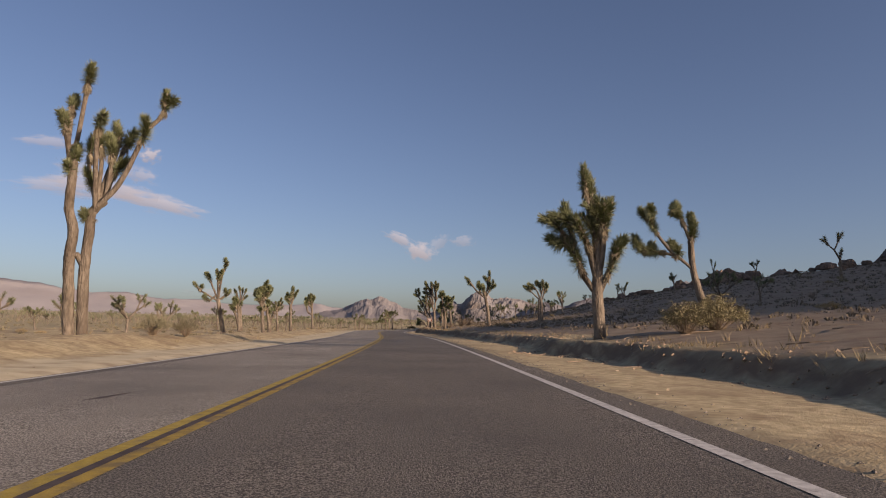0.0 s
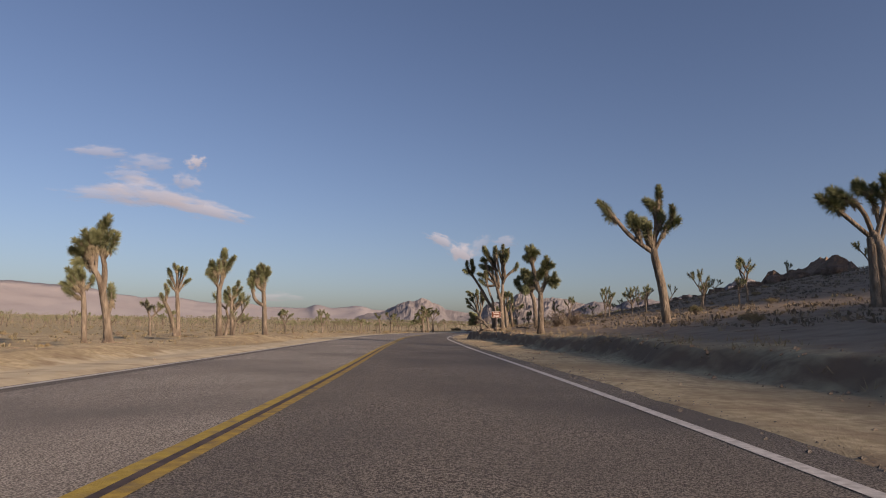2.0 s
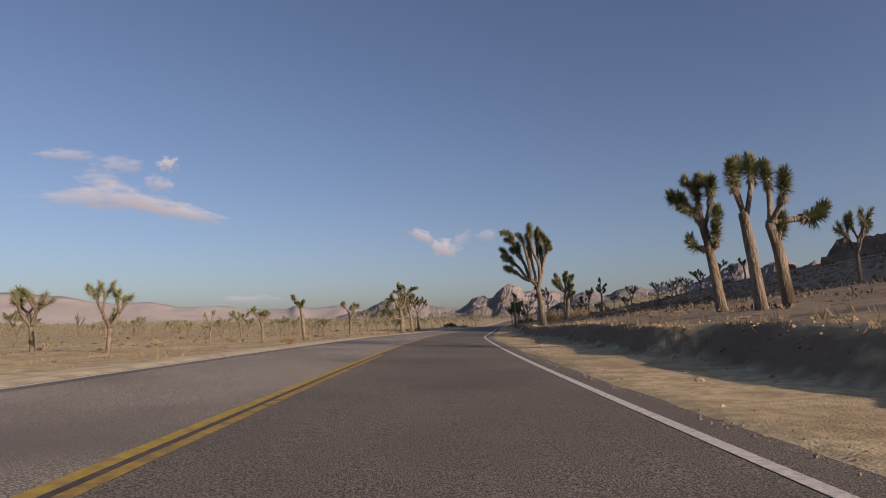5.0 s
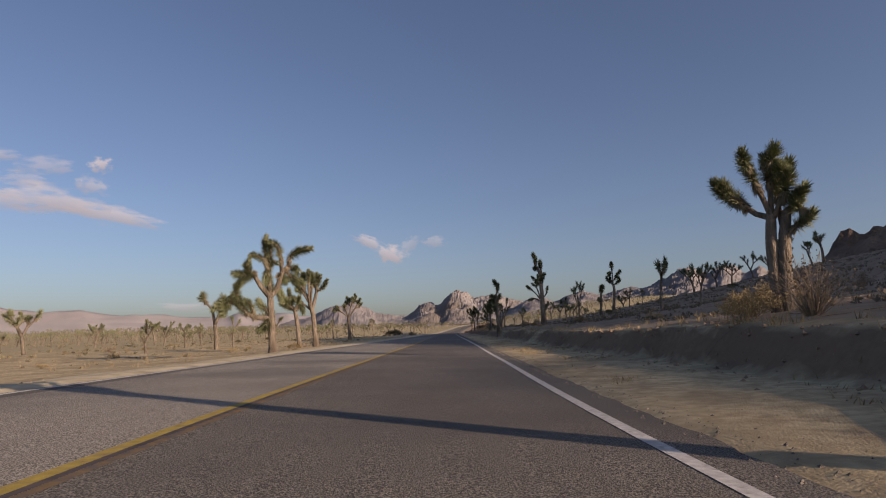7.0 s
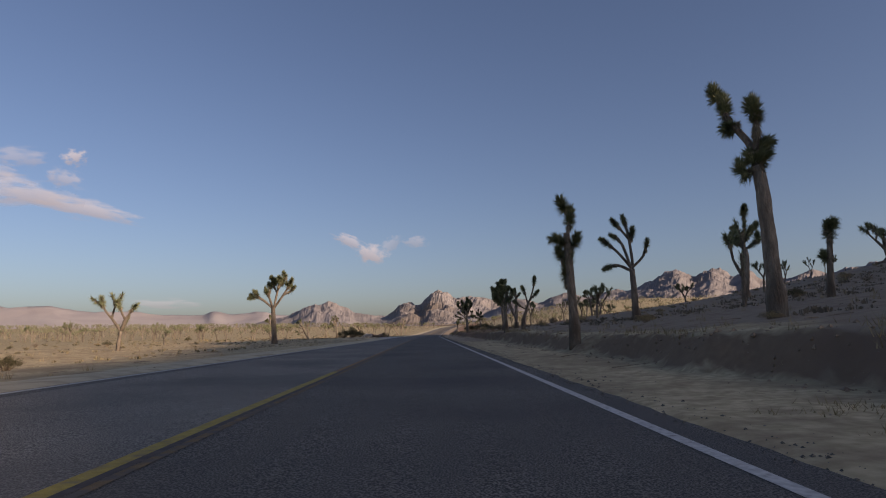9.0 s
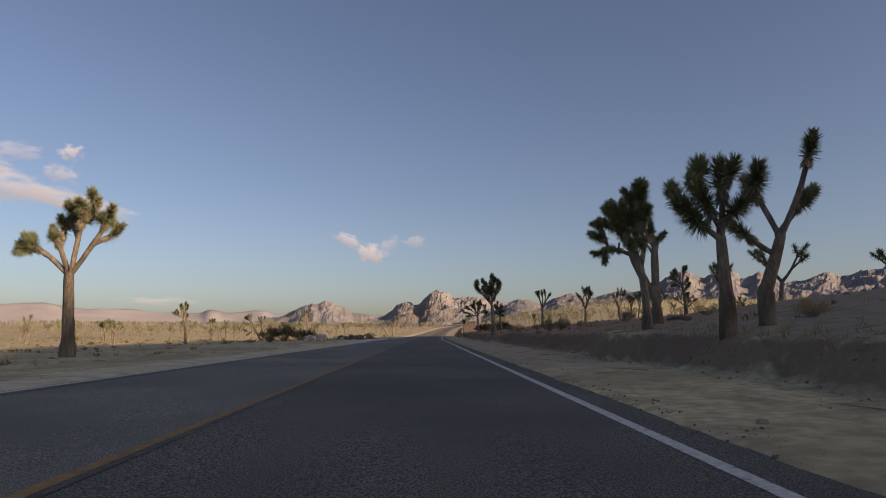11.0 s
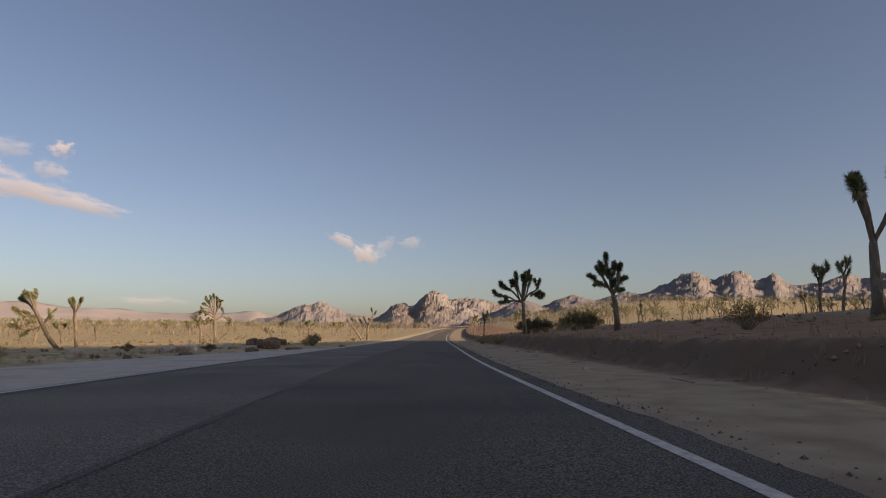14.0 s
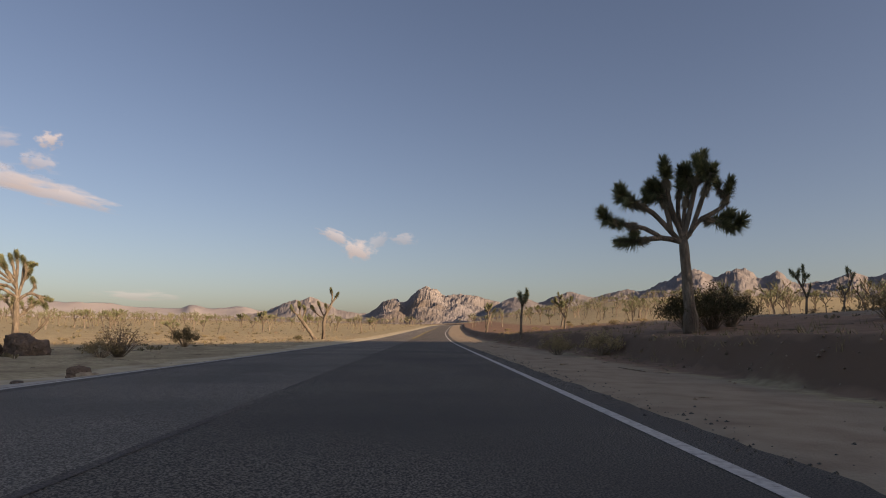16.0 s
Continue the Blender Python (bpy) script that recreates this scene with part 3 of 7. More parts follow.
# ---- joshua trees ----
def tube(points, radii, sides=8, wander=0.0, seed=0.0):
    """A tapered, slightly knotty tube along points."""
    pts = [Vector(p) for p in points]
    fine, rad = [], []
    n = len(pts)
    for i in range(n - 1):
        p0, p1, p2, p3 = pts[max(i - 1, 0)], pts[i], pts[i + 1], pts[min(i + 2, n - 1)]
        cuts = max(2, min(7, int((p2 - p1).length / 0.22)))
        for k in range(cuts):
            u = k / cuts
            fine.append(0.5 * ((2 * p1) + (p2 - p0) * u + (2 * p0 - 5 * p1 + 4 * p2 - p3) * u * u + (3 * p1 - p0 - 3 * p2 + p3) * u**3))
            rad.append(radii[i] + (radii[i + 1] - radii[i]) * u)
    fine.append(pts[-1])
    rad.append(radii[-1])
    verts, faces = [], []
    for i, (p, r) in enumerate(zip(fine, rad)):
        d = (fine[min(i + 1, len(fine) - 1)] - fine[max(i - 1, 0)]).normalized()
        side = d.cross(Vector((0.13, 1, 0.21))).normalized()
        other = d.cross(side)
        for k in range(sides):
            a = 2 * math.pi * k / sides
            rr = r * (1 + 0.16 * noise.noise((p.x * 3 + seed, p.z * 3 + k * 1.7, p.y * 3)) + 0.05 * math.sin(3 * a + seed))
            verts.append(p + side * (rr * math.cos(a)) + other * (rr * math.sin(a)))
    m = len(fine)
    for i in range(m - 1):
        for k in range(sides):
            k2 = (k + 1) % sides
            faces.append((i * sides + k, i * sides + k2, (i + 1) * sides + k2, (i + 1) * sides + k))
    faces.append(tuple(range((m - 1) * sides, m * sides)))
    faces.append(tuple(reversed(range(sides))))
    return verts, faces, fine


def rosette(rng, path, size, count, green=0.62, length=None):
    """Dagger leaves round the end of an arm: green at the tip, dry and folded back below."""
    verts, faces, idx = [], [], []
    end = path[-1]
    total = [0.0]
    for a, b in zip(path[::-1], path[::-1][1:]):
        total.append(total[-1] + (a - b).length)
    reach = min(total[-1] * 0.92, length or size * 1.8)
    for k in range(count):
        u = (k + rng.random()) / count          # 0 at the tip
        dist = reach * u
        i = max(j for j in range(len(total)) if total[j] <= dist)
        i = min(i, len(path) - 2)
        a, b = path[-1 - i], path[-2 - i]
        seg = (a - b)
        p = a - seg.normalized() * (dist - total[i])
        d = seg.normalized()
        side = d.cross(Vector((0.3, 0.5, 0.81))).normalized()
        other = d.cross(side)
        t = rng.random() * 2 * math.pi
        out = side * math.cos(t) + other * math.sin(t)
        dead = u > green + rng.uniform(-0.12, 0.12)
        lean = 1.25 - 1.5 * u + rng.uniform(-0.35, 0.35) if not dead else -0.6 - 0.9 * u + rng.uniform(-0.3, 0.3)
        way = (out + d * lean).normalized()
        if u < 0.12:
            way = (out * 0.6 + d * 1.4 + Vector((rng.uniform(-.3, .3), rng.uniform(-.3, .3), rng.uniform(-.3, .3)))).normalized()
        ln = size * rng.uniform(0.75, 1.15) * (0.8 if dead else 1.0)
        wd = 0.062 * size + 0.007
        across = way.cross(out).normalized() if way.cross(out).length > 0.05 else side
        fold = way.cross(across).normalized() * wd * 0.6
        base = p + out * 0.03
        v = len(verts)
        verts += [base - across * wd, base + fold, base + across * wd, base + way * ln - Vector((0, 0, 0.12 * ln * max(0, 1 - way.z)))]
        faces += [(v, v + 1, v + 3), (v + 1, v + 2, v + 3)]
        idx += [1 if dead else 0] * 2
    return verts, faces, idx


def joshua_tree(x, y, z, turn, stems, arms, label, leaves=560, group="joshua trees along the road", head=0.27, shoots=True, shag=2.3, girth=1.0, bare=(), size=1.0):
    rng = random.Random(int(abs(x * 131 + y * 17)))
    stems, arms, bare = [[[(u * size, v * size) for u, v in limb] for limb in group_] for group_ in (stems, arms, bare)]
    tall = max(p[1] for a in arms for p in a)
    root = new("joshua_tree")
    floor = ground_z(x, y)
    z = max(floor - 0.7, min(floor + 0.7, z))
    root.matrix_world = pose(x, y, z, 0, 0, turn)
    tagged(root, label, "joshua tree", group)
    r0 = min(0.21, 0.02 * tall + 0.07) * girth
    depth = {}

    def lift(p, tip=False, spread=0.0):
        return Vector((p[0], spread, p[1]))
    wood = []                                   # points and radii of the wood so far

    def rooted(pts, r):
        """Start a limb inside the wood nearest to its foot."""
        if not wood:
            return pts, r
        foot = pts[0]
        at, rad = min(wood, key=lambda w: (w[0].x - foot.x) ** 2 + (w[0].z - foot.z) ** 2 + 0.02 * w[0].y ** 2)
        moved = [p + Vector((0, at.y, 0)) for p in pts]
        back = (moved[1] - moved[0]).normalized() * 0.06
        return [at - back] + ([moved[0]] if (moved[0] - at).length > 0.12 else []) + moved[1:], min(r, 0.92 * rad)

    def keep(path, r0_, r1_):
        n = len(path) - 1
        wood.extend((p, r0_ + (r1_ - r0_) * i / n) for i, p in enumerate(path))

    for s in stems:
        pts = [lift(p) for p in s]
        if s[0][1] > 0.5:
            aside = Vector((0, rng.uniform(-0.25, 0.25), 0))
            pts = [p + aside * (i / (len(pts) - 1)) * (pts[-1] - pts[0]).length * 0.4 for i, p in enumerate(pts)]
            pts, ra = rooted(pts, r0 * 0.72)
            re = min(ra, r0 * 0.52)
            radii = [ra + (re - ra) * i / (len(pts) - 1) for i in range(len(pts))]
            name = "limb"
        else:
            radii = [r0 * (1.25 if i == 0 else 1.0 - 0.24 * i / (len(s) - 1)) for i in range(len(s))]
            pts.insert(1, pts[0].lerp(pts[1], 0.12))
            radii.insert(1, r0)
            pts.insert(0, pts[0] + Vector((0, 0, min(0.0, floor - z) - 0.15)))
            radii.insert(0, r0 * 1.35)
            name = "trunk"
        tip = (pts[-1] - pts[-2]).normalized()
        pts += [pts[-1] + tip * radii[-1] * 0.55, pts[-1] + tip * radii[-1] * 0.8]
        radii += [radii[-1] * 0.75, radii[-1] * 0.2]
        v, f, path = tube(pts, radii, 10, seed=rng.random() * 9)
        keep(path[:-3], radii[1], radii[-3])
        link(name, v, f, [M_BARK], root, smooth=True)
    for s in bare:
        v, f, path = tube([lift(p) for p in s], [r0 * (0.33 - 0.12 * i / (len(s) - 1)) for i in range(len(s))], 6, seed=rng.random() * 9)
        link("dead_limb", v, f, [M_BARK], root, "bare dead limb", smooth=True)
    for k, a in enumerate(arms):
        span = math.dist(a[0], a[-1])
        go = rng.uniform(-0.45, 0.45) * span
        pts = [lift(p, spread=go * (i / max(1, len(a) - 1))) for i, p in enumerate(a)]
        if len(a) == 2:
            mid = pts[0].lerp(pts[1], 0.5)
            pts.insert(1, mid + Vector((rng.uniform(-.05, .05), rng.uniform(-.05, .05), 0)) * span)
        pts[-1] = pts[-1] - (pts[-1] - pts[-2]).normalized() * min(0.12, 0.3 * (pts[-1] - pts[-2]).length)
        ra = r0 * (0.54 if len(a) > 3 else 0.46)
        pts, ra = rooted(pts, ra)
        radii = [ra + (min(ra, max(0.045, 0.4 * r0)) - ra) * i / (len(pts) - 1) for i in range(len(pts))]
        v, f, path = tube(pts, radii, 7, seed=rng.random() * 9)
        keep(path, radii[0], radii[-1])
        limb = link("limb", v, f, [M_BARK], root, smooth=True)
        v, f, i = rosette(rng, path, 0.88 * head * rng.uniform(0.85, 1.15), leaves, rng.uniform(0.62, 0.88), head * shag)
        link("rosette", v, f, [M_LEAF, M_DEAD], limb, indices=i)
        for shoot in range(rng.choice((1, 1, 2)) if span > 0.7 and shoots else 0):
            at = path[int(len(path) * rng.uniform(0.62, 0.88))]
            along = (path[-1] - path[-3]).normalized()
            t = rng.uniform(0, 6.28)
            out = Vector((math.cos(t), math.sin(t), rng.uniform(0.1, 0.8))).normalized()
            w = (along * 0.55 + out).normalized()
            ln = rng.uniform(0.32, 0.6)
            twig = [at, at + w * ln * 0.55, at + (w + Vector((0, 0, 0.35))).normalized() * ln]
            v, f, way = tube(twig, [max(0.04, 0.34 * r0), 0.3 * r0, 0.28 * r0], 6, seed=rng.random() * 9)
            side = link("limb", v, f, [M_BARK], root, smooth=True)
            v, f, i = rosette(rng, way, head * rng.uniform(0.75, 1.05), int(leaves * 0.8), rng.uniform(0.55, 0.8))
            link("rosette", v, f, [M_LEAF, M_DEAD], side, indices=i)
    return root


joshua_tree(-11.22, 19.30, -0.30, 30.2,
            [[(0, 0), (-0.12, 1.48), (-0.2, 2.88), (-0.16, 3.75), (-0.33, 4.4), (-0.32, 5.17), (-0.32, 5.84)], [(0.37, -0), (0.27, 1.49), (0.23, 2.58), (0.28, 3.68), (0.3, 4.35), (0.59, 4.72)], [(-0, 3), (0.18, 2.68)]],
            [[(-0.31, 5.4), (-0.51, 6.49), (-0.67, 7.31), (-0.81, 7.57)], [(-0.3, 6.47), (-0.18, 7.69), (-0.1, 8.52), (-0.06, 9.06)], [(-0.31, 5.51), (-0.48, 5.82)], [(-0.33, 5.95), (-0.21, 6.43)], [(-0.44, 6.5), (-0.49, 7.74), (-0.41, 8.22)], [(0.3, 4.35), (0.54, 4.66), (0.95, 5.23), (1.29, 6.09), (1.56, 6.96), (1.51, 7.36)], [(1.54, 6.95), (2.01, 7.52), (2.04, 8.25)], [(0.5, 4.6), (0.62, 5.53), (0.89, 6.72), (0.8, 7.59)], [(0.37, 4.7), (0.2, 5.35), (0.02, 5.78)], [(0.58, 4.84), (0.73, 6.12), (0.6, 6.97)], [(0.39, 4.48), (0.25, 6.62), (0.39, 7.28)], [(0.67, 4.96), (0.81, 5.67), (1.06, 6.52), (1.36, 7.34)], [(2.06, 7.89), (2.33, 8)], [(0.24, 4.12), (0.08, 4.33)], [(0.48, 4.82), (0.44, 5.96), (0.31, 7.09)], [(0.09, 5.45), (0.15, 6.83)], [(0.81, 5.67), (1.18, 6.19)]],
            "tall twin-trunked joshua tree, sunlit pale bark, on sand", shoots=False, head=0.3, girth=0.8)
joshua_tree(4.59, 18.38, 0.30, -14.0,
            [[(0, 0), (-0.04, 0.76), (-0.08, 1.46), (-0.05, 2.3), (-0.09, 3.21)]],
            [[(-0.17, 1.46), (-0.42, 1.91), (-0.73, 2.7), (-0.95, 3.09)], [(-0.82, 2.83), (-1.18, 2.97), (-1.53, 3.17)], [(-0.91, 2.96), (-1.24, 3.5), (-1.7, 3.71)], [(-0.73, 2.7), (-0.85, 3.36), (-1.07, 4.03)], [(-0.1, 1.78), (-0.31, 2.76), (-0.53, 3.29), (-0.72, 3.69)], [(-0.53, 3.29), (-0.91, 3.76), (-1.01, 4.13)], [(-0.59, 3.42), (-1.17, 3.7), (-1.47, 3.81)], [(-0.09, 2.82), (-0.21, 3.61), (-0.39, 4.41), (-0.45, 5.39)], [(-0.06, 2.69), (-0.08, 3.74), (-0.26, 4.54), (-0.32, 5.15)], [(-0.01, 1.78), (0.1, 2.82), (0.11, 3.47), (0.18, 4.2)], [(0.1, 3.21), (-0.08, 3.74), (-0.46, 4.08)], [(-0.03, 2.82), (-0.21, 3.35), (-0.53, 3.82)], [(0.1, 3.34), (0.3, 3.93), (0.34, 4.22)], [(0.05, 1.46), (0.28, 2.17), (0.44, 2.62), (0.53, 2.88)], [(0.44, 2.62), (0.6, 2.94), (0.69, 3.04)], [(0.04, 3.01), (0.05, 3.8), (-0.08, 4.2)], [(-0.03, 2.88), (0.17, 3.34), (0.05, 4)]],
            "thick dense joshua tree with shaggy green crown on roadside bank", shoots=False, head=0.3, shag=3.2)
joshua_tree(9.70, 23.60, 1.80, -21.1,
            [[(0, 0), (-0.29, 1.22), (-0.35, 2.28)]],
            [[(-0.29, 1.22), (-0.94, 1.76), (-2.13, 1.97)], [(-0.35, 2.28), (-0.74, 3.37), (-1.07, 3.47)], [(-0.35, 2.28), (-0.24, 3.17)], [(-0.94, 1.85), (-1.6, 2.68), (-1.76, 3.32)], [(-2.13, 1.97), (-2.38, 2.52)], [(-0.77, 1.93), (-1.1, 2.3)]],
            "leaning joshua tree with drooping forked arm, on slope", head=0.3)
joshua_tree(-19.30, 56.56, -0.11, 33.3,
            [[(0, 0), (-0.55, 2.49), (-0.63, 2.87)]],
            [[(-0.63, 2.87), (-1.14, 4.2), (-1.55, 5.33)], [(-0.63, 2.87), (-0.86, 4.81), (-1.08, 5.57)], [(-0.63, 2.87), (-0.54, 5.03), (-0.29, 6.26)], [(-0.55, 2.88), (-0.08, 3.29), (0.24, 3.61)], [(-0.67, 2.77), (-1.56, 3.39), (-2.06, 3.74), (-2.59, 4.46)], [(-0.9, 3.24), (-1.36, 2.83), (-2.02, 3.18)], [(-0.81, 4.22), (-0.64, 5.22)]],
            "sunlit joshua tree with wide low arms on flat sand", head=0.3)
joshua_tree(-14.82, 53.18, -0.15, 29.3,
            [[(0, 0), (-0.2, 1.84), (-0.22, 2.18)]],
            [[(-0.22, 2.18), (-0.66, 3.17), (-0.84, 3.5)], [(-0.22, 2.18), (-0.3, 3.37), (-0.37, 3.71)], [(-0.19, 2.35), (0.08, 3.39), (0.21, 3.75)], [(-0.26, 2.01), (-0.53, 2.25)], [(-0.06, 2.02), (0.29, 2.54), (0.51, 2.72)], [(-0.23, 2.35), (-0.52, 3.18), (-0.62, 3.6)]],
            "bushy sunlit joshua tree with flat-topped crown", head=0.3)
joshua_tree(-17.08, 63.29, 0.11, 31.4,
            [[(0, 0), (-0.12, 0.95), (-0.32, 1.83)], [(-0.32, 1.83), (-0.52, 2.49), (-0.79, 2.92)], [(-0.28, 1.83), (-0.3, 2.72), (-0.43, 3.39)]],
            [[(-0.79, 2.92), (-1.03, 3.58), (-1.44, 3.88)], [(-0.68, 2.7), (-1.11, 3.35), (-1.57, 3.58)], [(-0.56, 2.49), (-0.99, 3.02), (-1.46, 3.1)], [(-0.69, 2.93), (-0.84, 3.59), (-1.12, 4.24)], [(-0.54, 2.71), (-0.64, 3.6), (-0.79, 4.31)], [(-0.43, 3.39), (-0.57, 4.06), (-0.83, 4.36)], [(-0.37, 3.17), (-0.36, 3.85), (-0.16, 4.37)], [(-0.44, 3.5), (-0.53, 4.29), (-0.52, 4.75)], [(-0.53, 4.29), (-0.42, 4.64), (-0.28, 5)], [(-0.34, 3.17), (-0.15, 3.64), (0.05, 4.27)], [(-0.71, 3.15), (-0.95, 3.81), (-0.88, 4.26)], [(-0.1, 0.95), (0.02, 1.39), (-0.05, 2.22)], [(-0.69, 2.93), (-1.13, 3.57), (-1.25, 3.9)]],
            "sunlit joshua tree leaning over sandy verge", shoots=False, head=0.3)
joshua_tree(-17.91, 75.73, 0.30, 37.6,
            [[(0, 0), (-0.1, 1.65), (-0.14, 2.67)], [(-0.16, 2.58), (0.04, 3.37), (0.07, 4.07)], [(-0.19, 2.58), (-0.46, 3.16), (-0.55, 3.53)]],
            [[(-0.29, 2.83), (-0.53, 3.24), (-1.01, 3.54)], [(-0.46, 3.16), (-0.69, 3.57), (-0.84, 3.72)], [(-0.29, 2.83), (-0.49, 3.67), (-0.74, 4.25)], [(-0.22, 2.83), (-0.27, 3.69), (-0.41, 4.32)], [(-0.12, 2.84), (-0.06, 3.71), (-0.02, 4.36)], [(0.05, 3.9), (0.07, 4.43), (0.01, 5.04)], [(-0.03, 2.85), (0.16, 3.73), (0.36, 4.19)], [(0.17, 3.65), (0.36, 4.19), (0.59, 4.61)], [(-0.37, 3), (-0.26, 3.52), (-0.33, 3.95)], [(0.09, 3.73), (0.3, 3.92), (0.38, 4.28)], [(-0.02, 4.24), (-0.04, 4.68), (0.06, 4.92)], [(-0.55, 3.5), (-0.72, 3.99), (-0.69, 4.13)]],
            "sunlit young joshua tree with upright crown", shoots=False, head=0.3)
joshua_tree(-15.55, 76.86, 0.24, 30.9,
            [[(0, 0), (-0.12, 1.76), (-0.21, 2.65)], [(-0.16, 1.67), (-0.49, 1.93), (-0.75, 2.27), (-0.82, 2.71)], [(-0.18, 2.65), (-0.16, 3.19), (-0.18, 3.55)], [(-0.21, 2.65), (-0.59, 2.9), (-0.71, 3.34)]],
            [[(-0.82, 2.71), (-0.95, 3.15), (-1.05, 3.28)], [(-0.77, 2.71), (-0.88, 3.33), (-0.92, 3.72)], [(-0.71, 3.34), (-0.82, 3.69), (-0.92, 3.81)], [(-0.63, 2.99), (-0.58, 3.53), (-0.6, 4.03)], [(-0.18, 3.01), (-0.32, 3.73), (-0.45, 4.17)], [(-0.18, 3.55), (-0.28, 4), (-0.5, 4.26)], [(-0.17, 3.37), (-0.06, 3.83), (-0.01, 4.08)], [(-0.27, 2.74), (-0.45, 3.18), (-0.56, 3.53)], [(-0.15, 3.01), (-0.1, 3.56), (0.13, 3.85)], [(-0.72, 3.16), (-0.96, 3.32), (-1.08, 3.14)], [(-0.21, 3.46), (-0.32, 3.82), (-0.21, 4.1)]],
            "small sunlit joshua tree with forked crown", shoots=False, head=0.3)
joshua_tree(4.80, 64.40, 1.00, -26.7,
            [[(0, 0), (-0.15, 1.46), (-0.4, 2.73), (-0.46, 3.12)]],
            [[(-0.47, 2.93), (-0.92, 3.37), (-1.42, 3.84), (-1.85, 4.41), (-2.29, 5), (-2.61, 5.32)], [(-1.85, 4.41), (-2.21, 4.67), (-2.38, 5.12)], [(-0.91, 3.47), (-1.23, 4.02), (-1.47, 4.56), (-1.5, 4.88)], [(-0.59, 3.14), (-0.8, 3.86), (-0.94, 4.58)], [(-0.88, 3.37), (-0.98, 3.78), (-1.11, 4.61)], [(-0.46, 3.12), (-0.64, 3.74), (-0.56, 4.28)], [(-0.42, 3.12), (-0.41, 4.01), (-0.4, 4.9), (-0.37, 5.4)], [(-0.4, 4.2), (-0.48, 5.02), (-0.89, 5.45)], [(-0.39, 4.4), (-0.29, 5.39), (-0.33, 6.11)], [(-0.39, 3.71), (-0.18, 4.37), (-0.23, 4.88)], [(-0.34, 3.11), (0.05, 4.04), (0.28, 4.45)], [(0.14, 4.23), (0.34, 4.69), (0.32, 5.08)], [(0.1, 4.13), (0.52, 4.46)], [(-0.5, 3.23), (-0.69, 4.35), (-1.3, 4.38)], [(-0.39, 5), (-0.64, 5.25)]],
            "leaning joshua tree with one long reaching arm", shoots=False, head=0.28, size=0.93)
joshua_tree(9.10, 57.90, 1.30, -22.1,
            [[(0, 0), (-0.04, 2.06), (-0.21, 2.53)], [(-0.23, -0), (-0.24, 1.54), (-0.26, 2.32)]],
            [[(-0.33, 2.46), (-1.14, 3.28), (-1.74, 3.76)], [(-0.21, 2.58), (-0.53, 3.38), (-1.36, 3.96)], [(-0.03, 2.32), (0.19, 3.61), (0.15, 4.4)], [(0.02, 2.32), (0.3, 3.35), (0.44, 4.13)], [(-0.08, 2.71), (-0.16, 3.63), (-0.39, 4.04)]],
            "twin-stemmed dark joshua tree on shaded slope", head=0.28, size=0.9)
joshua_tree(1.24, 82.94, 0.92, -21.9,
            [[(0, 0), (-0.15, 1.68), (-0.36, 2.32)]],
            [[(-0.36, 2.32), (-1.11, 2.53), (-1.48, 3.14)], [(-0.36, 2.32), (-0.77, 3), (-1.12, 3.76)], [(-0.35, 2.39), (-0.5, 3.25), (-0.72, 3.93)], [(-0.29, 2.39), (-0.18, 3.22), (-0.15, 3.86)], [(-0.23, 2.31), (0.06, 3.05), (0.27, 3.66)], [(-0.35, 2.46), (-0.61, 3.41), (-1.26, 3.48)], [(-0.26, 2.52), (-0.06, 3.21), (0.03, 3.76)]],
            "joshua tree with bent low arm and rounded crown", head=0.3)
joshua_tree(-0.97, 87.45, 0.84, -17.5,
            [[(0, 0), (-0.04, 1.17), (-0.09, 2.06)], [(-0.13, 2.06), (-0.29, 2.61), (-0.44, 3.26), (-0.64, 3.84)], [(-0.03, 1.96), (0.02, 2.67), (0.01, 3.31), (0.1, 4.02)]],
            [[(-0.46, 3.22), (-0.89, 3.17), (-1.32, 3.26), (-1.54, 3.47), (-1.84, 3.69)], [(-0.63, 3.37), (-1.04, 3.7), (-1.47, 3.93), (-1.91, 4.18)], [(-0.54, 3.36), (-1.18, 4.47), (-1.53, 4.66), (-1.93, 4.86)], [(-0.61, 3.65), (-1.1, 4.36), (-1.41, 5.17), (-1.72, 5.31)], [(-0.42, 3.17), (-0.27, 3.7), (-0.57, 4.48), (-1.05, 5.31), (-1.36, 6.23)], [(-0.57, 4.48), (-0.96, 5.39), (-1.11, 5.89)], [(-0.22, 3.15), (-0.59, 4.11), (-0.72, 4.88), (-0.84, 6.04)], [(-0.17, 3.23), (-0.49, 4.28), (-0.52, 5.32), (-0.57, 6.19)], [(0.01, 3.49), (-0.19, 4.34), (-0.27, 5.28), (-0.31, 6.14)], [(-0.03, 3.31), (0.23, 3.73), (0.23, 4.46), (0.16, 5.4), (0.25, 6.28)], [(0.21, 4.19), (0.29, 4.73), (0.62, 5.6)], [(0.14, 4.29), (0.05, 4.95), (-0.07, 5.81)], [(0.23, 3.73), (0.58, 4.14), (1, 4.49), (1.11, 4.97)], [(0.07, 3.84), (0.04, 4.77), (0.44, 5.91)], [(0.2, 4.74), (0.49, 5.35), (0.6, 5.98)], [(-1.05, 5.21), (-1.38, 5.94), (-1.54, 6.26)], [(-0.6, 3.92), (-0.83, 4.42), (-1.25, 4.76)], [(-0.4, 4.36), (-0.79, 5.17), (-1.14, 5.32)]],
            "massive old joshua tree with many upright arms", shoots=False, head=0.3)
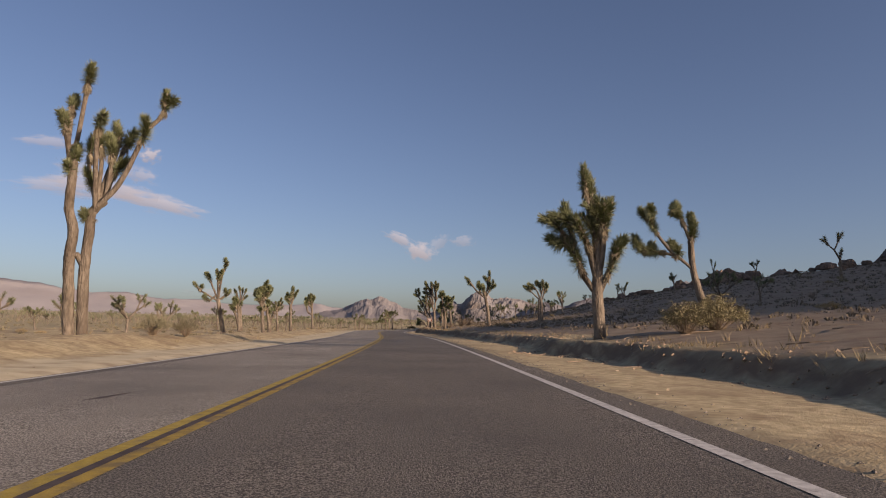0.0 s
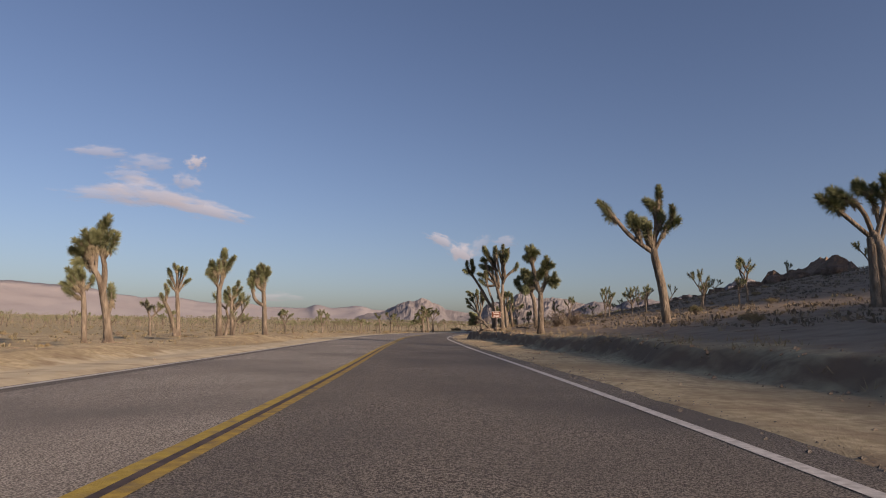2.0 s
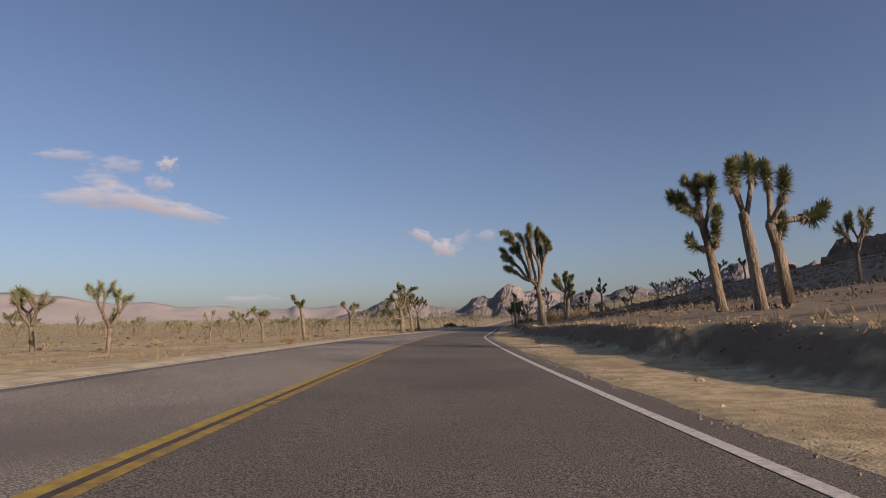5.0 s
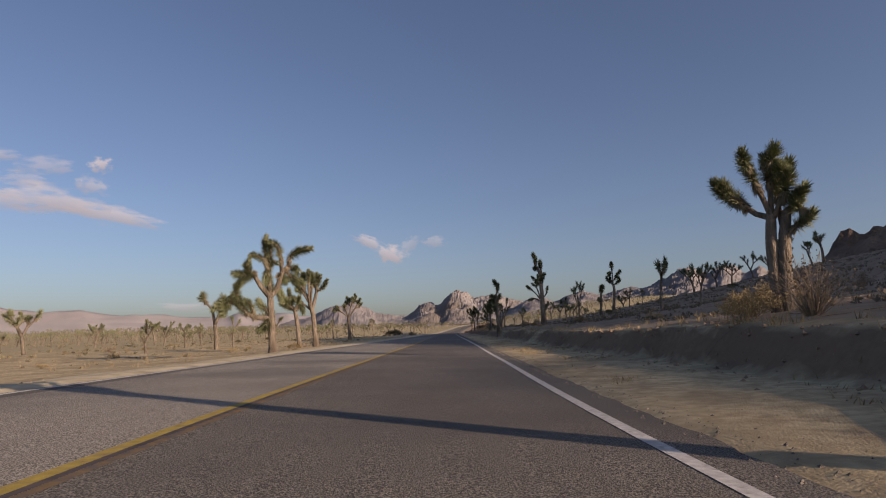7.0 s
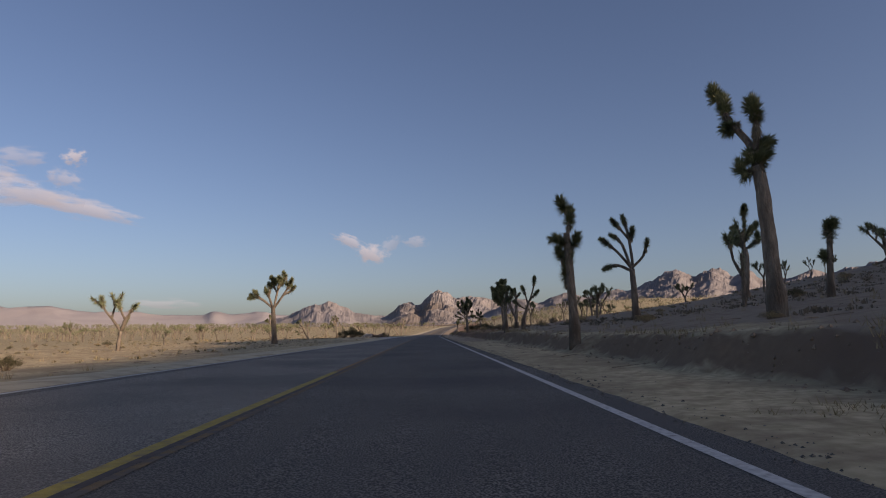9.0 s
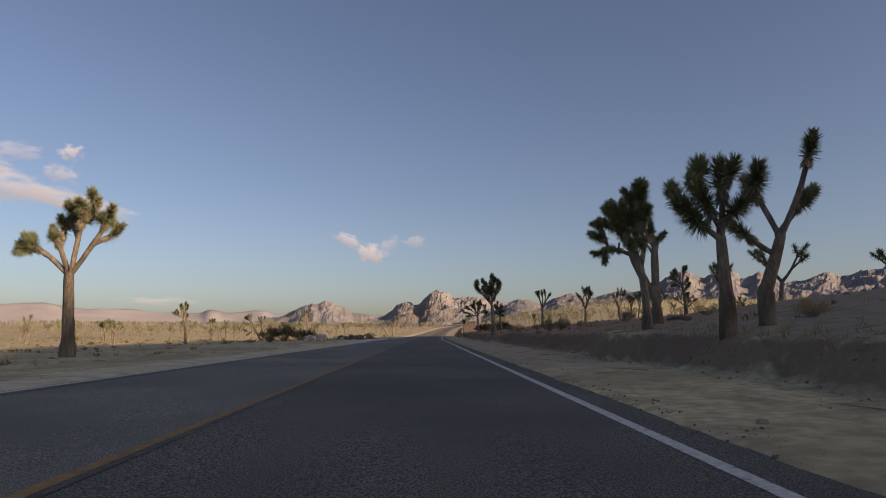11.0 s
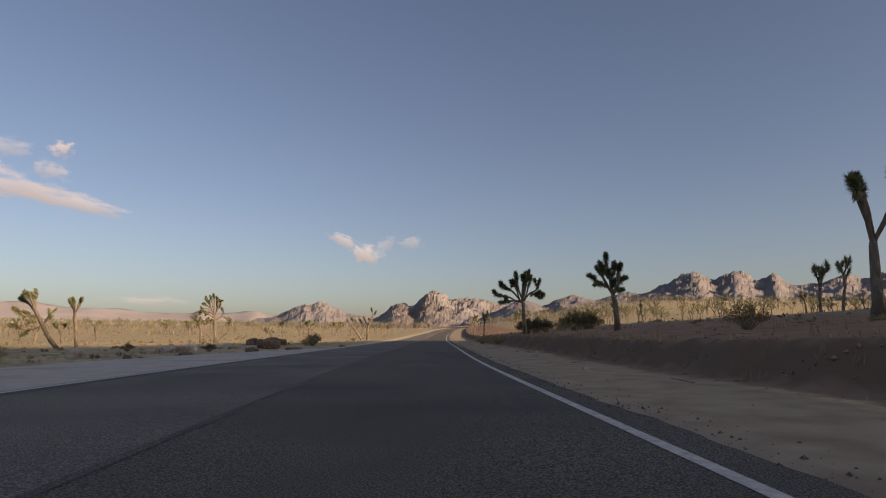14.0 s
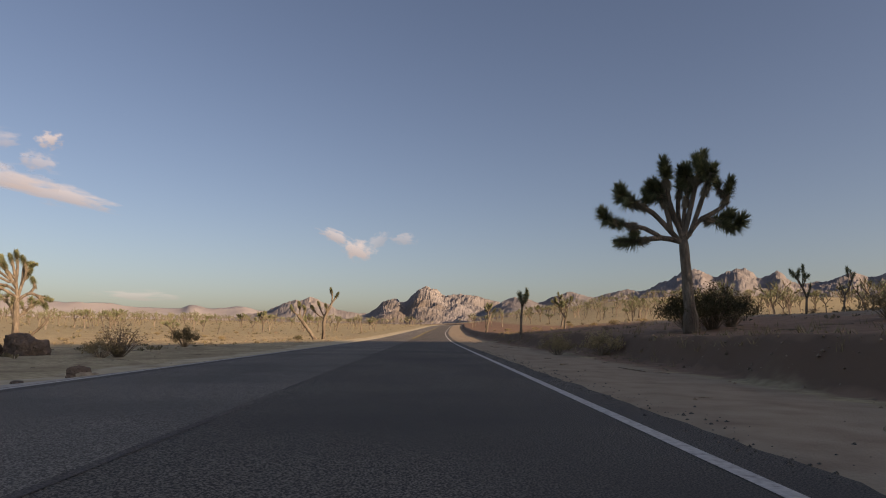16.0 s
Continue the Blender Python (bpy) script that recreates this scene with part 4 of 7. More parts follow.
joshua_tree(-1.55, 88.16, 1.09, -14.8,
            [[(0, 0), (0.01, 1), (-0.09, 1.29)], [(-0.09, 1.19), (-0.48, 1.68), (-0.98, 2.57), (-1.6, 3.5), (-1.87, 3.88)]],
            [[(-0.06, 1.28), (-0.08, 1.75), (-0.31, 2.52), (-0.49, 3.49), (-0.5, 4.08)], [(-0.42, 2.91), (-0.51, 3.88), (-0.4, 4.36)], [(-1.88, 3.91), (-2.15, 4.06), (-2.58, 4.26)], [(-1.85, 3.91), (-1.85, 4.43), (-1.87, 5.09)], [(-1.91, 3.98), (-2.23, 4.47), (-2.21, 4.98)], [(-1.86, 3.93), (-1.68, 4.46)]],
            "slender joshua tree with long bare leaning arm", shoots=False, head=0.3)
joshua_tree(-2.74, 131.91, 0.66, -22.3,
            [[(0, 0), (-0.1, 1.1), (-0.25, 2.09)], [(-0.32, 2.13), (-0.62, 2.56), (-0.88, 2.67)], [(-0.19, 2.04), (-0.12, 2.59), (-0.13, 3.15)]],
            [[(-0.62, 2.56), (-1.11, 2.69), (-1.56, 3.07), (-2.02, 3.34), (-2.35, 3.46)], [(-0.95, 2.76), (-1.38, 3.38), (-1.76, 3.68), (-1.91, 3.96), (-2.32, 3.93)], [(-1.61, 3.58), (-1.99, 3.97), (-2.4, 4.16)], [(-1.68, 3.67), (-2.14, 4.33), (-2.42, 4.59)], [(-0.69, 2.65), (-0.98, 3.5), (-1.33, 4.13), (-1.55, 4.59), (-1.74, 5.48)], [(-1.53, 4.84), (-1.85, 5.07), (-2.22, 5.17)], [(-1.59, 5.2), (-1.99, 5.53), (-2.37, 5.55)], [(-0.64, 2.81), (-0.81, 3.8), (-0.84, 4.47), (-0.89, 4.9)], [(-0.62, 2.64), (-0.66, 3.62), (-0.89, 4.99), (-1.1, 5.28)], [(-0.36, 2.61), (-0.5, 3.76), (-0.48, 4.67), (-0.6, 5.23)], [(-0.44, 3.59), (-0.67, 4.78), (-0.72, 5.72)], [(-0.14, 2.59), (-0.05, 3.38), (-0.32, 4.31), (-0.35, 4.98), (-0.29, 5.8)], [(-0.13, 3.15), (-0.38, 4.4), (-0.53, 5.68)], [(-0.08, 2.43), (0.01, 3.13), (-0.15, 4.04), (-0.23, 5.04), (-0.36, 5.86)], [(-0.01, 3.37), (-0.06, 4.19), (-0.13, 4.77)], [(0.05, 3.36), (0.27, 4.22), (0.4, 4.52), (0.36, 4.93)], [(0.27, 4.14), (0.32, 4.86), (0.13, 5.35)], [(0.31, 4.29), (0.52, 4.58), (0.47, 4.99)], [(0.35, 4.36), (0.58, 4.45)], [(-0.98, 3.5), (-1.25, 4.2), (-1.29, 4.8)], [(-1.33, 4.13), (-1.79, 4.54)]],
            "large fan-shaped joshua tree with leaning brown trunk", shoots=False, head=0.3)
joshua_tree(0.47, 144.30, 1.15, -30.4,
            [[(0, 0), (-0.01, 1.58), (0.04, 2.15)], [(0.21, 0.1), (0.3, 1.67), (0.39, 2.22)]],
            [[(0.04, 2.15), (-0.31, 2.31), (-0.69, 2.7), (-1.13, 3.18)], [(0.04, 2.15), (-0.16, 2.75), (-0.51, 3.63)], [(0.05, 2.26), (0.07, 3.07), (-0.02, 3.85)], [(0.09, 2.14), (0.46, 2.9), (0.59, 3.35)], [(0.39, 2.22), (0.73, 2.64), (0.89, 2.85)], [(0.3, 1.67), (0.76, 1.96), (1.03, 2.21)], [(0.27, 1.9), (0.23, 2.59), (0.26, 3.51)]],
            "double-trunked joshua tree with sunlit yellow-green crown", head=0.27, size=0.87)
joshua_tree(-0.32, 186.10, 0.80, -16.0,
            [[(0, 0), (-0.1, 2.46)]],
            [[(-0.1, 2.46), (-0.02, 2.93), (0.03, 3.47)], [(-0.13, 2.22), (-0.33, 2.47), (-0.56, 2.5)], [(-0.08, 1.51), (-0.03, 2.22)], [(-0.13, 1.04), (-0.11, 1.86)]],
            "shaggy unbranched young joshua tree, leaves down the trunk", head=0.3, size=1.15)
joshua_tree(5.69, 196.34, 1.55, -21.2,
            [[(0, 0), (-0.06, 1.92)]],
            [[(-0.06, 1.92), (-0.76, 2.28), (-1.51, 2.1)], [(-0.06, 1.92), (-0.5, 3.36), (-1.1, 3.94)], [(-0.03, 2.03), (-0.73, 2.93), (-1.54, 3.64)], [(-0.02, 2.24), (-0.16, 3.77), (-0.42, 4.89)], [(-0.18, 3.56), (-0.66, 4.24), (-0.96, 4.6)], [(-0, 2.14), (0.5, 2.65), (0.75, 3.5)], [(-0.08, 3.33), (0.07, 4.2)]],
            "dark joshua tree with candelabra arms in shade", shoots=False, head=0.23)
joshua_tree(2.39, 179.56, 1.45, -32.1,
            [[(0, 0), (-0.09, 2.28), (-0.14, 2.79)]],
            [[(-0.14, 2.79), (-0.46, 2.73), (-0.53, 3.05)], [(-0.11, 2.79), (-0.31, 3.54), (-0.72, 4.24), (-0.81, 5.01)], [(-0.64, 4.01), (-0.78, 3.99)], [(-0.12, 2.99), (0.07, 3.17)], [(-0.14, 3.1), (-0.11, 3.71), (-0.1, 4.44)], [(-0.13, 3.3), (0.14, 3.47)], [(-0.13, 2.89), (-0.33, 3.23)]],
            "tall leaning dark joshua tree with clumped shaggy head", head=0.3)
joshua_tree(15.61, 203.65, 2.85, -30.0,
            [[(0, 0), (0.16, 2.15), (0.03, 2.71)]],
            [[(0.03, 2.71), (-0.67, 3.31)], [(0.03, 2.71), (-0.39, 3.84), (-0.61, 4.14)], [(0.1, 2.7), (0.15, 4.35), (0.25, 5.17)], [(0.27, 2.69), (1.03, 3.18)], [(0.17, 2.97), (0.61, 4.03)]],
            "dark joshua tree with spiky upright crown on shaded slope", head=0.3)
joshua_tree(9.17, 187.16, 2.09, -35.9,
            [[(0, 0), (0.11, 1.61)]],
            [[(0.11, 1.61), (0.08, 2.23)], [(0.13, 1.92), (0.28, 2.21)], [(0.06, 0.99), (-0.12, 0.93), (-0.14, 1.16)]],
            "thin joshua tree with single stem and small side shoot", head=0.3)
joshua_tree(2.12, 212.48, 1.53, -10.0,
            [[(0, 0), (-0.03, 1.12)]],
            [[(-0.03, 1.12), (-0.9, 1.94)], [(-0.03, 1.12), (0.08, 2.73)], [(-0.02, 1.44), (0.55, 2.07)], [(-0.02, 1.28), (-0.47, 2.42)]],
            "small dark joshua tree beside the road", head=0.3)
joshua_tree(3.68, 213.76, 1.53, -11.5,
            [[(0, 0), (0.37, 1.14)]],
            [[(0.37, 1.14), (-0.07, 2.65)], [(0.37, 1.14), (0.94, 3.28)], [(0.37, 1.31), (1.23, 2.28)], [(0.19, 0.82), (-0.77, 1.5)]],
            "small dark forked joshua tree beside the road", shoots=False, head=0.23)
joshua_tree(4.66, 221.67, 1.35, -34.6,
            [[(0, 0), (-0.04, 0.55), (-0.29, 0.92), (-0.52, 1.42), (-0.7, 1.92), (-0.78, 2.36), (-1.03, 2.83), (-1.2, 3.15)], [(0.01, 0.09), (0.01, 0.67), (0.02, 1.72), (0.05, 2.14)], [(0.08, 2.14), (-0.13, 2.52), (-0.19, 2.75)]],
            [[(-0.75, 1.93), (-1.13, 2.12), (-1.52, 2.2), (-1.72, 2.13)], [(-1.57, 2.24), (-1.88, 2.05), (-2.11, 2.1)], [(-1.64, 2.15), (-1.69, 1.71)], [(-1.57, 2.21), (-1.64, 2.66), (-1.88, 3.08), (-2.11, 3.18)], [(-1.64, 2.53), (-1.96, 2.7), (-2.16, 2.8)], [(-1.74, 2.87), (-1.83, 3.31)], [(-1.03, 2.83), (-1.23, 3.12), (-1.58, 3.14)], [(-1.2, 3.15), (-1.34, 3.33), (-1.63, 3.7)], [(-1.23, 3.25), (-1.23, 3.63), (-1.36, 3.92)], [(-1.08, 2.9), (-0.98, 3.14), (-1.01, 3.47)], [(-0.97, 3.21), (-1, 3.66), (-0.98, 3.98)], [(-0.99, 2.58), (-0.78, 2.8)], [(-0.17, 2.68), (-0.41, 2.96), (-0.8, 3.34)], [(0.06, 2.2), (-0.02, 2.63), (-0.09, 3.13)], [(0.08, 2.2), (0.17, 2.42), (0.44, 2.69)], [(-1.18, 2.98), (-1.42, 2.95), (-1.63, 3.24)]],
            "leaning two-stemmed joshua tree with low hanging arm", shoots=False, head=0.23, bare=[[(-0.9, 2.16), (-0.68, 2.26), (-0.55, 2.21), (-0.5, 1.72)], [(-0.05, 1.97), (-0.2, 2.23), (-0.39, 2.56)], [(0.04, 1.07), (0.13, 1.17)], [(-1.18, 2.16), (-1.14, 2.41)]])
joshua_tree(2.92, 218.25, 1.10, -37.4,
            [[(0, 0), (-0.01, 0.54), (-0.08, 1.1), (-0.12, 1.49)], [(-0.09, 1.44), (-0.21, 1.72), (-0.38, 2.01), (-0.54, 2.39)], [(-0.02, 1.39), (0, 1.91), (-0.04, 2.49), (-0.08, 2.76)]],
            [[(-0.38, 2.01), (-0.57, 2.49), (-0.81, 3.05)], [(-0.51, 2.34), (-0.63, 2.82), (-0.92, 3.26)], [(-0.44, 2.15), (-0.44, 2.7), (-0.49, 3.16)], [(-0.04, 2.49), (-0.16, 2.91), (-0.28, 3.4)], [(-0.04, 2.49), (0.06, 2.87), (0.24, 3.1)], [(-0.1, 2.77), (-0.07, 3.16), (0.03, 3.42)], [(-0.58, 2.45), (-0.63, 2.78), (-0.97, 3.08)], [(-0.17, 2.29), (-0.32, 2.76), (-0.38, 3.05)], [(-0.08, 2.05), (-0.17, 2.11)], [(-0.06, 2.71), (-0.21, 3.29), (-0.42, 3.61)], [(-0.04, 2.49), (-0.01, 2.97), (-0.12, 3.45)], [(-0.51, 2.34), (-0.75, 2.71), (-0.65, 3.11)], [(-0.07, 3.08), (0.07, 3.5), (0.06, 3.82)], [(-0.1, 3.17), (-0.07, 3.62), (0.1, 3.74)], [(-0.02, 3.25), (0.04, 3.55), (-0.03, 3.7)], [(-0.45, 2.06), (-0.57, 2.58), (-0.66, 2.88)], [(0, 2.61), (0.13, 2.85), (0.08, 3.13)]],
            "tall heavy joshua tree in shade on roadside bank", shoots=False, head=0.3, girth=0.82)
joshua_tree(3.48, 249.20, 1.12, -18.8,
            [[(0, 0), (-0.04, 1.17), (-0.1, 1.69)]],
            [[(-0.1, 1.69), (-0.74, 2.47), (-1.07, 2.84), (-1.24, 3.26)], [(-0.19, 1.87), (-0.62, 2.7), (-0.72, 3.06)], [(-0.13, 1.81), (-0.33, 2.69), (-0.38, 3.16)], [(-0.08, 1.75), (-0.11, 2.68), (-0.08, 3.74)], [(-0.12, 2.44), (-0.16, 3.03), (-0.25, 3.57)], [(-0.03, 1.74), (0.17, 2.55), (0.52, 3.12)], [(0.09, 1.97), (0.34, 2.66), (0.69, 3.34)], [(-0.12, 2.33), (-0.5, 2.93), (-0.54, 3.35)]],
            "goblet-shaped joshua tree in shade", head=0.3)
joshua_tree(11.70, 267.85, 1.39, -21.4,
            [[(0, 0), (0.02, 1.69)]],
            [[(0.02, 1.69), (-0.24, 2.89), (-0.56, 3.62)], [(0.02, 1.69), (0.05, 2.64), (-0.09, 3.84)], [(0.11, 1.93), (0.44, 2.87), (0.37, 3.83)], [(0.18, 1.93), (0.67, 2.98), (1.03, 3.45)], [(0.02, 1.93), (-0.3, 3.13), (-0.32, 3.73)]],
            "slim joshua tree with round top in shade", shoots=False, head=0.23)
joshua_tree(9.62, 281.82, 1.21, -36.5,
            [[(0, 0), (-0.07, 1.02), (-0.17, 1.4)]],
            [[(-0.17, 1.4), (-0.35, 1.8), (-0.83, 2.03), (-1.01, 1.95)], [(-0.83, 2.03), (-1.07, 2.35), (-1.33, 2.46)], [(-0.35, 1.8), (-0.65, 2.31), (-0.8, 2.62), (-1.12, 2.95)], [(-0.16, 1.5), (-0.31, 2.37), (-0.44, 2.87), (-0.44, 3.56)], [(-0.4, 2.28), (-0.54, 2.69), (-0.81, 3.11)], [(-0.25, 2.08), (-0.13, 2.64), (-0.17, 3.13)], [(-0.08, 1.49), (0.11, 1.95), (0.2, 2.6), (0.34, 2.97)], [(0.11, 1.95), (0.29, 2.21), (0.49, 2.3)], [(-0.03, 1.58), (0.13, 1.66), (0.33, 1.72)], [(-0.13, 1.97), (-0.07, 2.2)], [(-0.31, 2.37), (-0.33, 2.71)]],
            "spreading joshua tree with spiky heads in shade", shoots=False, head=0.23)
joshua_tree(9.31, 301.56, 1.22, -26.8,
            [[(0, 0), (-0.07, 1.38), (-0.1, 2.08)]],
            [[(-0.1, 2.08), (-0.7, 2.22), (-1.26, 2.13), (-1.96, 2.1)], [(-0.7, 2.22), (-1.14, 2.49), (-1.82, 2.64), (-2.17, 2.72)], [(-0.26, 2.2), (-0.9, 2.95), (-1.34, 3.22), (-1.8, 3.56)], [(-0.15, 2.2), (-0.44, 3.28), (-0.56, 4.51)], [(-0.09, 2.31), (-0.22, 3.15), (-0.06, 4.34)], [(-0.04, 2.19), (0.23, 3.48), (0.55, 4.64)], [(0.07, 2.31), (0.43, 3.22), (0.79, 4.14)], [(0.07, 2.19), (0.41, 2.76), (0.96, 3.07), (1.26, 3.98)], [(0.52, 2.69), (0.94, 2.72), (1.24, 2.48)], [(0.94, 2.72), (1.21, 2.94)], [(-0.2, 2.32), (-0.76, 3.55), (-1.22, 3.52)], [(-0.14, 2.32), (0, 3.25), (0.19, 3.96)], [(-0.36, 2.44), (-0.6, 3.42), (-0.86, 3.92)]],
            "broad dense joshua tree in shade beside a shrub", head=0.3)
joshua_tree(-13.84, 158.64, 0.08, 20.6,
            [[(0, 0), (-0.05, 0.9), (-0.1, 1.86), (-0.12, 2.34)], [(-0.12, 2.26), (-0.54, 2.81), (-0.85, 3.36)], [(-0.08, 2.34), (0.2, 2.75), (0.4, 3.42), (0.7, 3.64)], [(-0.16, 1.38), (-0.77, 1.46), (-1.13, 1.69), (-1.56, 2.08)]],
            [[(-1.56, 2.08), (-2.09, 2.11), (-2.5, 1.84)], [(-1.83, 2.11), (-2.02, 1.92), (-2.1, 1.61)], [(-1.12, 1.62), (-1.5, 2.31), (-1.74, 2.39)], [(-1.42, 2.08), (-1.58, 2.62), (-1.36, 2.98)], [(-0.77, 1.46), (-0.93, 1.93), (-1.25, 2.24)], [(-0.85, 3.36), (-1.12, 3.27), (-1.72, 3.32)], [(-0.85, 3.36), (-1.14, 3.51), (-1.09, 3.88)], [(-0.85, 3.36), (-1.32, 3.03), (-1.59, 2.86)], [(-0.12, 2.34), (-0.19, 3.23), (-0.27, 3.47), (-0.36, 2.86)], [(-0.19, 3.15), (-0.14, 3.81), (0.2, 3.87)], [(-0.2, 3.48), (-0.44, 3.96), (-0.88, 4.13), (-1.05, 4.04)], [(-0.12, 2.34), (-0.15, 3.23), (-0.35, 4.62), (-0.26, 5.13)], [(-0.13, 3.48), (-0.12, 4.39), (-0.33, 4.92)], [(0.4, 3.5), (0.3, 4.17), (0.13, 4.57), (-0.21, 4.76)], [(0.7, 3.64), (0.76, 4.11), (1.14, 4.43), (1.74, 4.56)], [(0.7, 3.64), (1.01, 3.62), (1.09, 3.45)], [(0.63, 3.43), (0.86, 3.19), (1.38, 2.96)], [(0.33, 3.25), (0.56, 3.1)], [(0.2, 2.75), (0.35, 2.51), (0.44, 2.11)], [(-0.12, 1.38), (-0.33, 1.07), (-0.64, 0.87)], [(-0.21, 1.7), (-0.51, 2.01), (-0.62, 2.21)], [(-0.13, 2.5), (-0.11, 2.99), (-0.23, 3.23)], [(-1.12, 1.62), (-1.38, 2), (-1.57, 2.31)]],
            "sprawling sunlit joshua tree with twisting pale arms", shoots=False, head=0.3, shag=3.6)
joshua_tree(-13.97, 171.43, 0.29, 12.5,
            [[(0, 0), (-0.14, 1.67), (-0.35, 2.37)], [(-0.21, 1.81), (-0.42, 2.65), (-0.7, 3.21)], [(-0.11, 1.94), (0.04, 2.93), (0.1, 3.35)]],
            [[(-0.42, 2.51), (-0.84, 3.21), (-1.45, 3.97)], [(-0.7, 3.21), (-0.98, 3.63), (-1.46, 4.19)], [(-0.49, 2.79), (-0.71, 3.49), (-0.79, 4.34)], [(-0.35, 2.51), (-0.44, 3.35), (-0.46, 4.56)], [(-0.21, 2.22), (-0.23, 3.35), (-0.12, 4.35)], [(0.04, 2.93), (0.1, 3.5), (0.34, 4.28)], [(0.11, 3.07), (0.51, 3.5), (0.75, 3.93)], [(-0.14, 1.94), (-0.69, 2.37), (-1.56, 2.92)], [(-0.43, 2.93), (-0.24, 3.92), (-0.86, 4.41)], [(0.04, 3.21), (-0.11, 3.92), (-0.32, 4.49)], [(-0.7, 3.14), (-1.24, 3.34)], [(0.04, 3.35), (0.16, 3.92), (0.09, 4.42)], [(-0.7, 3.21), (-0.84, 3.63), (-1.12, 4.05)]],
            "sunlit joshua tree with dense rounded crown", shoots=False, head=0.3)
joshua_tree(-14.82, 170.51, 0.05, 14.4,
            [[(0, 0), (-0.13, 1.34), (-0.28, 2.15)]],
            [[(-0.28, 2.15), (-0.6, 2.42), (-1.18, 2.71)], [(-0.28, 2.15), (-0.55, 2.82), (-0.63, 3.64)], [(-0.21, 2.15), (0.1, 2.55), (0.24, 2.01)], [(-0.3, 2.15), (-0.67, 2.69), (-0.94, 3.09)], [(-0.25, 2.15), (-0.1, 2.69), (-0.02, 3.1)], [(-0.54, 2.42), (-0.43, 2.96)], [(-0.61, 2.49), (-0.81, 2.82)]],
            "thin dark joshua tree beside a larger one", shoots=False, head=0.3)
joshua_tree(-17.68, 228.97, 0.35, 7.1,
            [[(0, 0), (-0.16, 2.89)]],
            [[(-0.16, 2.89), (-1.46, 3.96), (-2.6, 3.98)], [(-0.16, 2.89), (-0.95, 5.01)], [(-0.11, 2.89), (0.35, 5), (0.61, 5.79)], [(-0.06, 2.89), (1.14, 4.72), (1.66, 5.78)],
             [(-1.2, 3.75), (-1.75, 4.25), (-2.1, 4.7)], [(-0.6, 4.1), (-0.5, 4.9), (-0.35, 5.45)], [(0.2, 4.3), (-0.1, 5.1), (-0.05, 5.9)], [(0.35, 5), (0.85, 5.6), (1.1, 6.1)], [(0.8, 4.2), (1.5, 4.6), (1.95, 5.1)]],
            "dark low-forking joshua tree on the plain", head=0.36, girth=1.3)
joshua_tree(23.05, 258.30, 2.90, -42.0,
            [[(0, 0), (-0.12, 1.35), (-0.2, 2.1)]],
            [[(-0.2, 2.0), (-0.75, 2.25), (-1.25, 2.2)], [(-0.2, 2.1), (-0.9, 2.75), (-1.5, 3.0)], [(-0.75, 2.6), (-1.05, 3.2), (-1.2, 3.5)],
             [(-0.22, 2.2), (-0.5, 3.1), (-0.65, 3.75)], [(-0.2, 2.2), (-0.1, 3.2), (0.0, 4.0)], [(-0.12, 3.1), (0.1, 3.55), (0.2, 4.05)], [(-0.4, 2.8), (-0.75, 3.3), (-0.95, 3.7)],
             [(-0.18, 2.1), (0.15, 2.5), (0.3, 2.95)], [(-0.12, 1.5), (0.25, 2.0), (0.6, 2.4)], [(-0.1, 1.1), (0.12, 1.35), (0.25, 1.45)]],
            "dark joshua tree with a full candelabra crown on the bank", shoots=False, head=0.26)
joshua_tree(-18.74, 139.20, -0.10, 27.3,
            [[(0, 0), (-0.14, 1.3), (-0.29, 2.23)]],
            [[(-0.29, 2.23), (-0.22, 2.6), (-0.09, 2.83)], [(-0.29, 2.23), (-0.54, 2.6), (-0.84, 3.25)], [(-0.24, 2.32), (-0.46, 2.51), (-0.55, 2.7)]],
            "thin unbranched joshua tree with a ragged tuft on the verge", shoots=False, head=0.23)
joshua_tree(0.21, 110.60, 0.83, -11.8,
            [[(0, 0), (-0.15, 1.62), (-0.27, 2.66)], [(0.68, 0.13), (0.53, 1.6), (0.37, 2.34)]],
            [[(-0.27, 2.66), (-0.36, 3.72), (-0.23, 4.46)], [(-0.27, 2.51), (0.07, 3.69), (0.11, 4.53)], [(0.37, 2.34), (0.48, 3.37), (0.45, 4.33)], [(0.37, 2.34), (0.67, 3.07), (0.68, 3.81)], [(0.38, 2.43), (1.14, 2.52), (1.57, 2.56), (1.92, 2.95)], [(-0.26, 2.81), (-0.52, 3.42), (-0.62, 4.18)], [(0.55, 1.89), (0.74, 2.77)]],
            "three-stemmed joshua tree with one level side arm", shoots=False, head=0.28, size=0.92)
joshua_tree(0.47, 113.80, 0.95, -11.1,
            [[(0, 0), (-0.22, 1.86), (-0.4, 2.85)]],
            [[(-0.4, 2.85), (-0.72, 3.35), (-1.1, 3.54)], [(-0.33, 2.84), (-0.52, 3.68), (-0.55, 4.28)], [(-0.37, 2.02), (-0.78, 2.2), (-0.83, 2.53)], [(-0.34, 2.68), (-0.14, 3.49), (-0.16, 4.39)], [(-0.06, 2.01), (-0.01, 2.99)]],
            "slim joshua tree with a narrow crown", head=0.28, size=0.92)
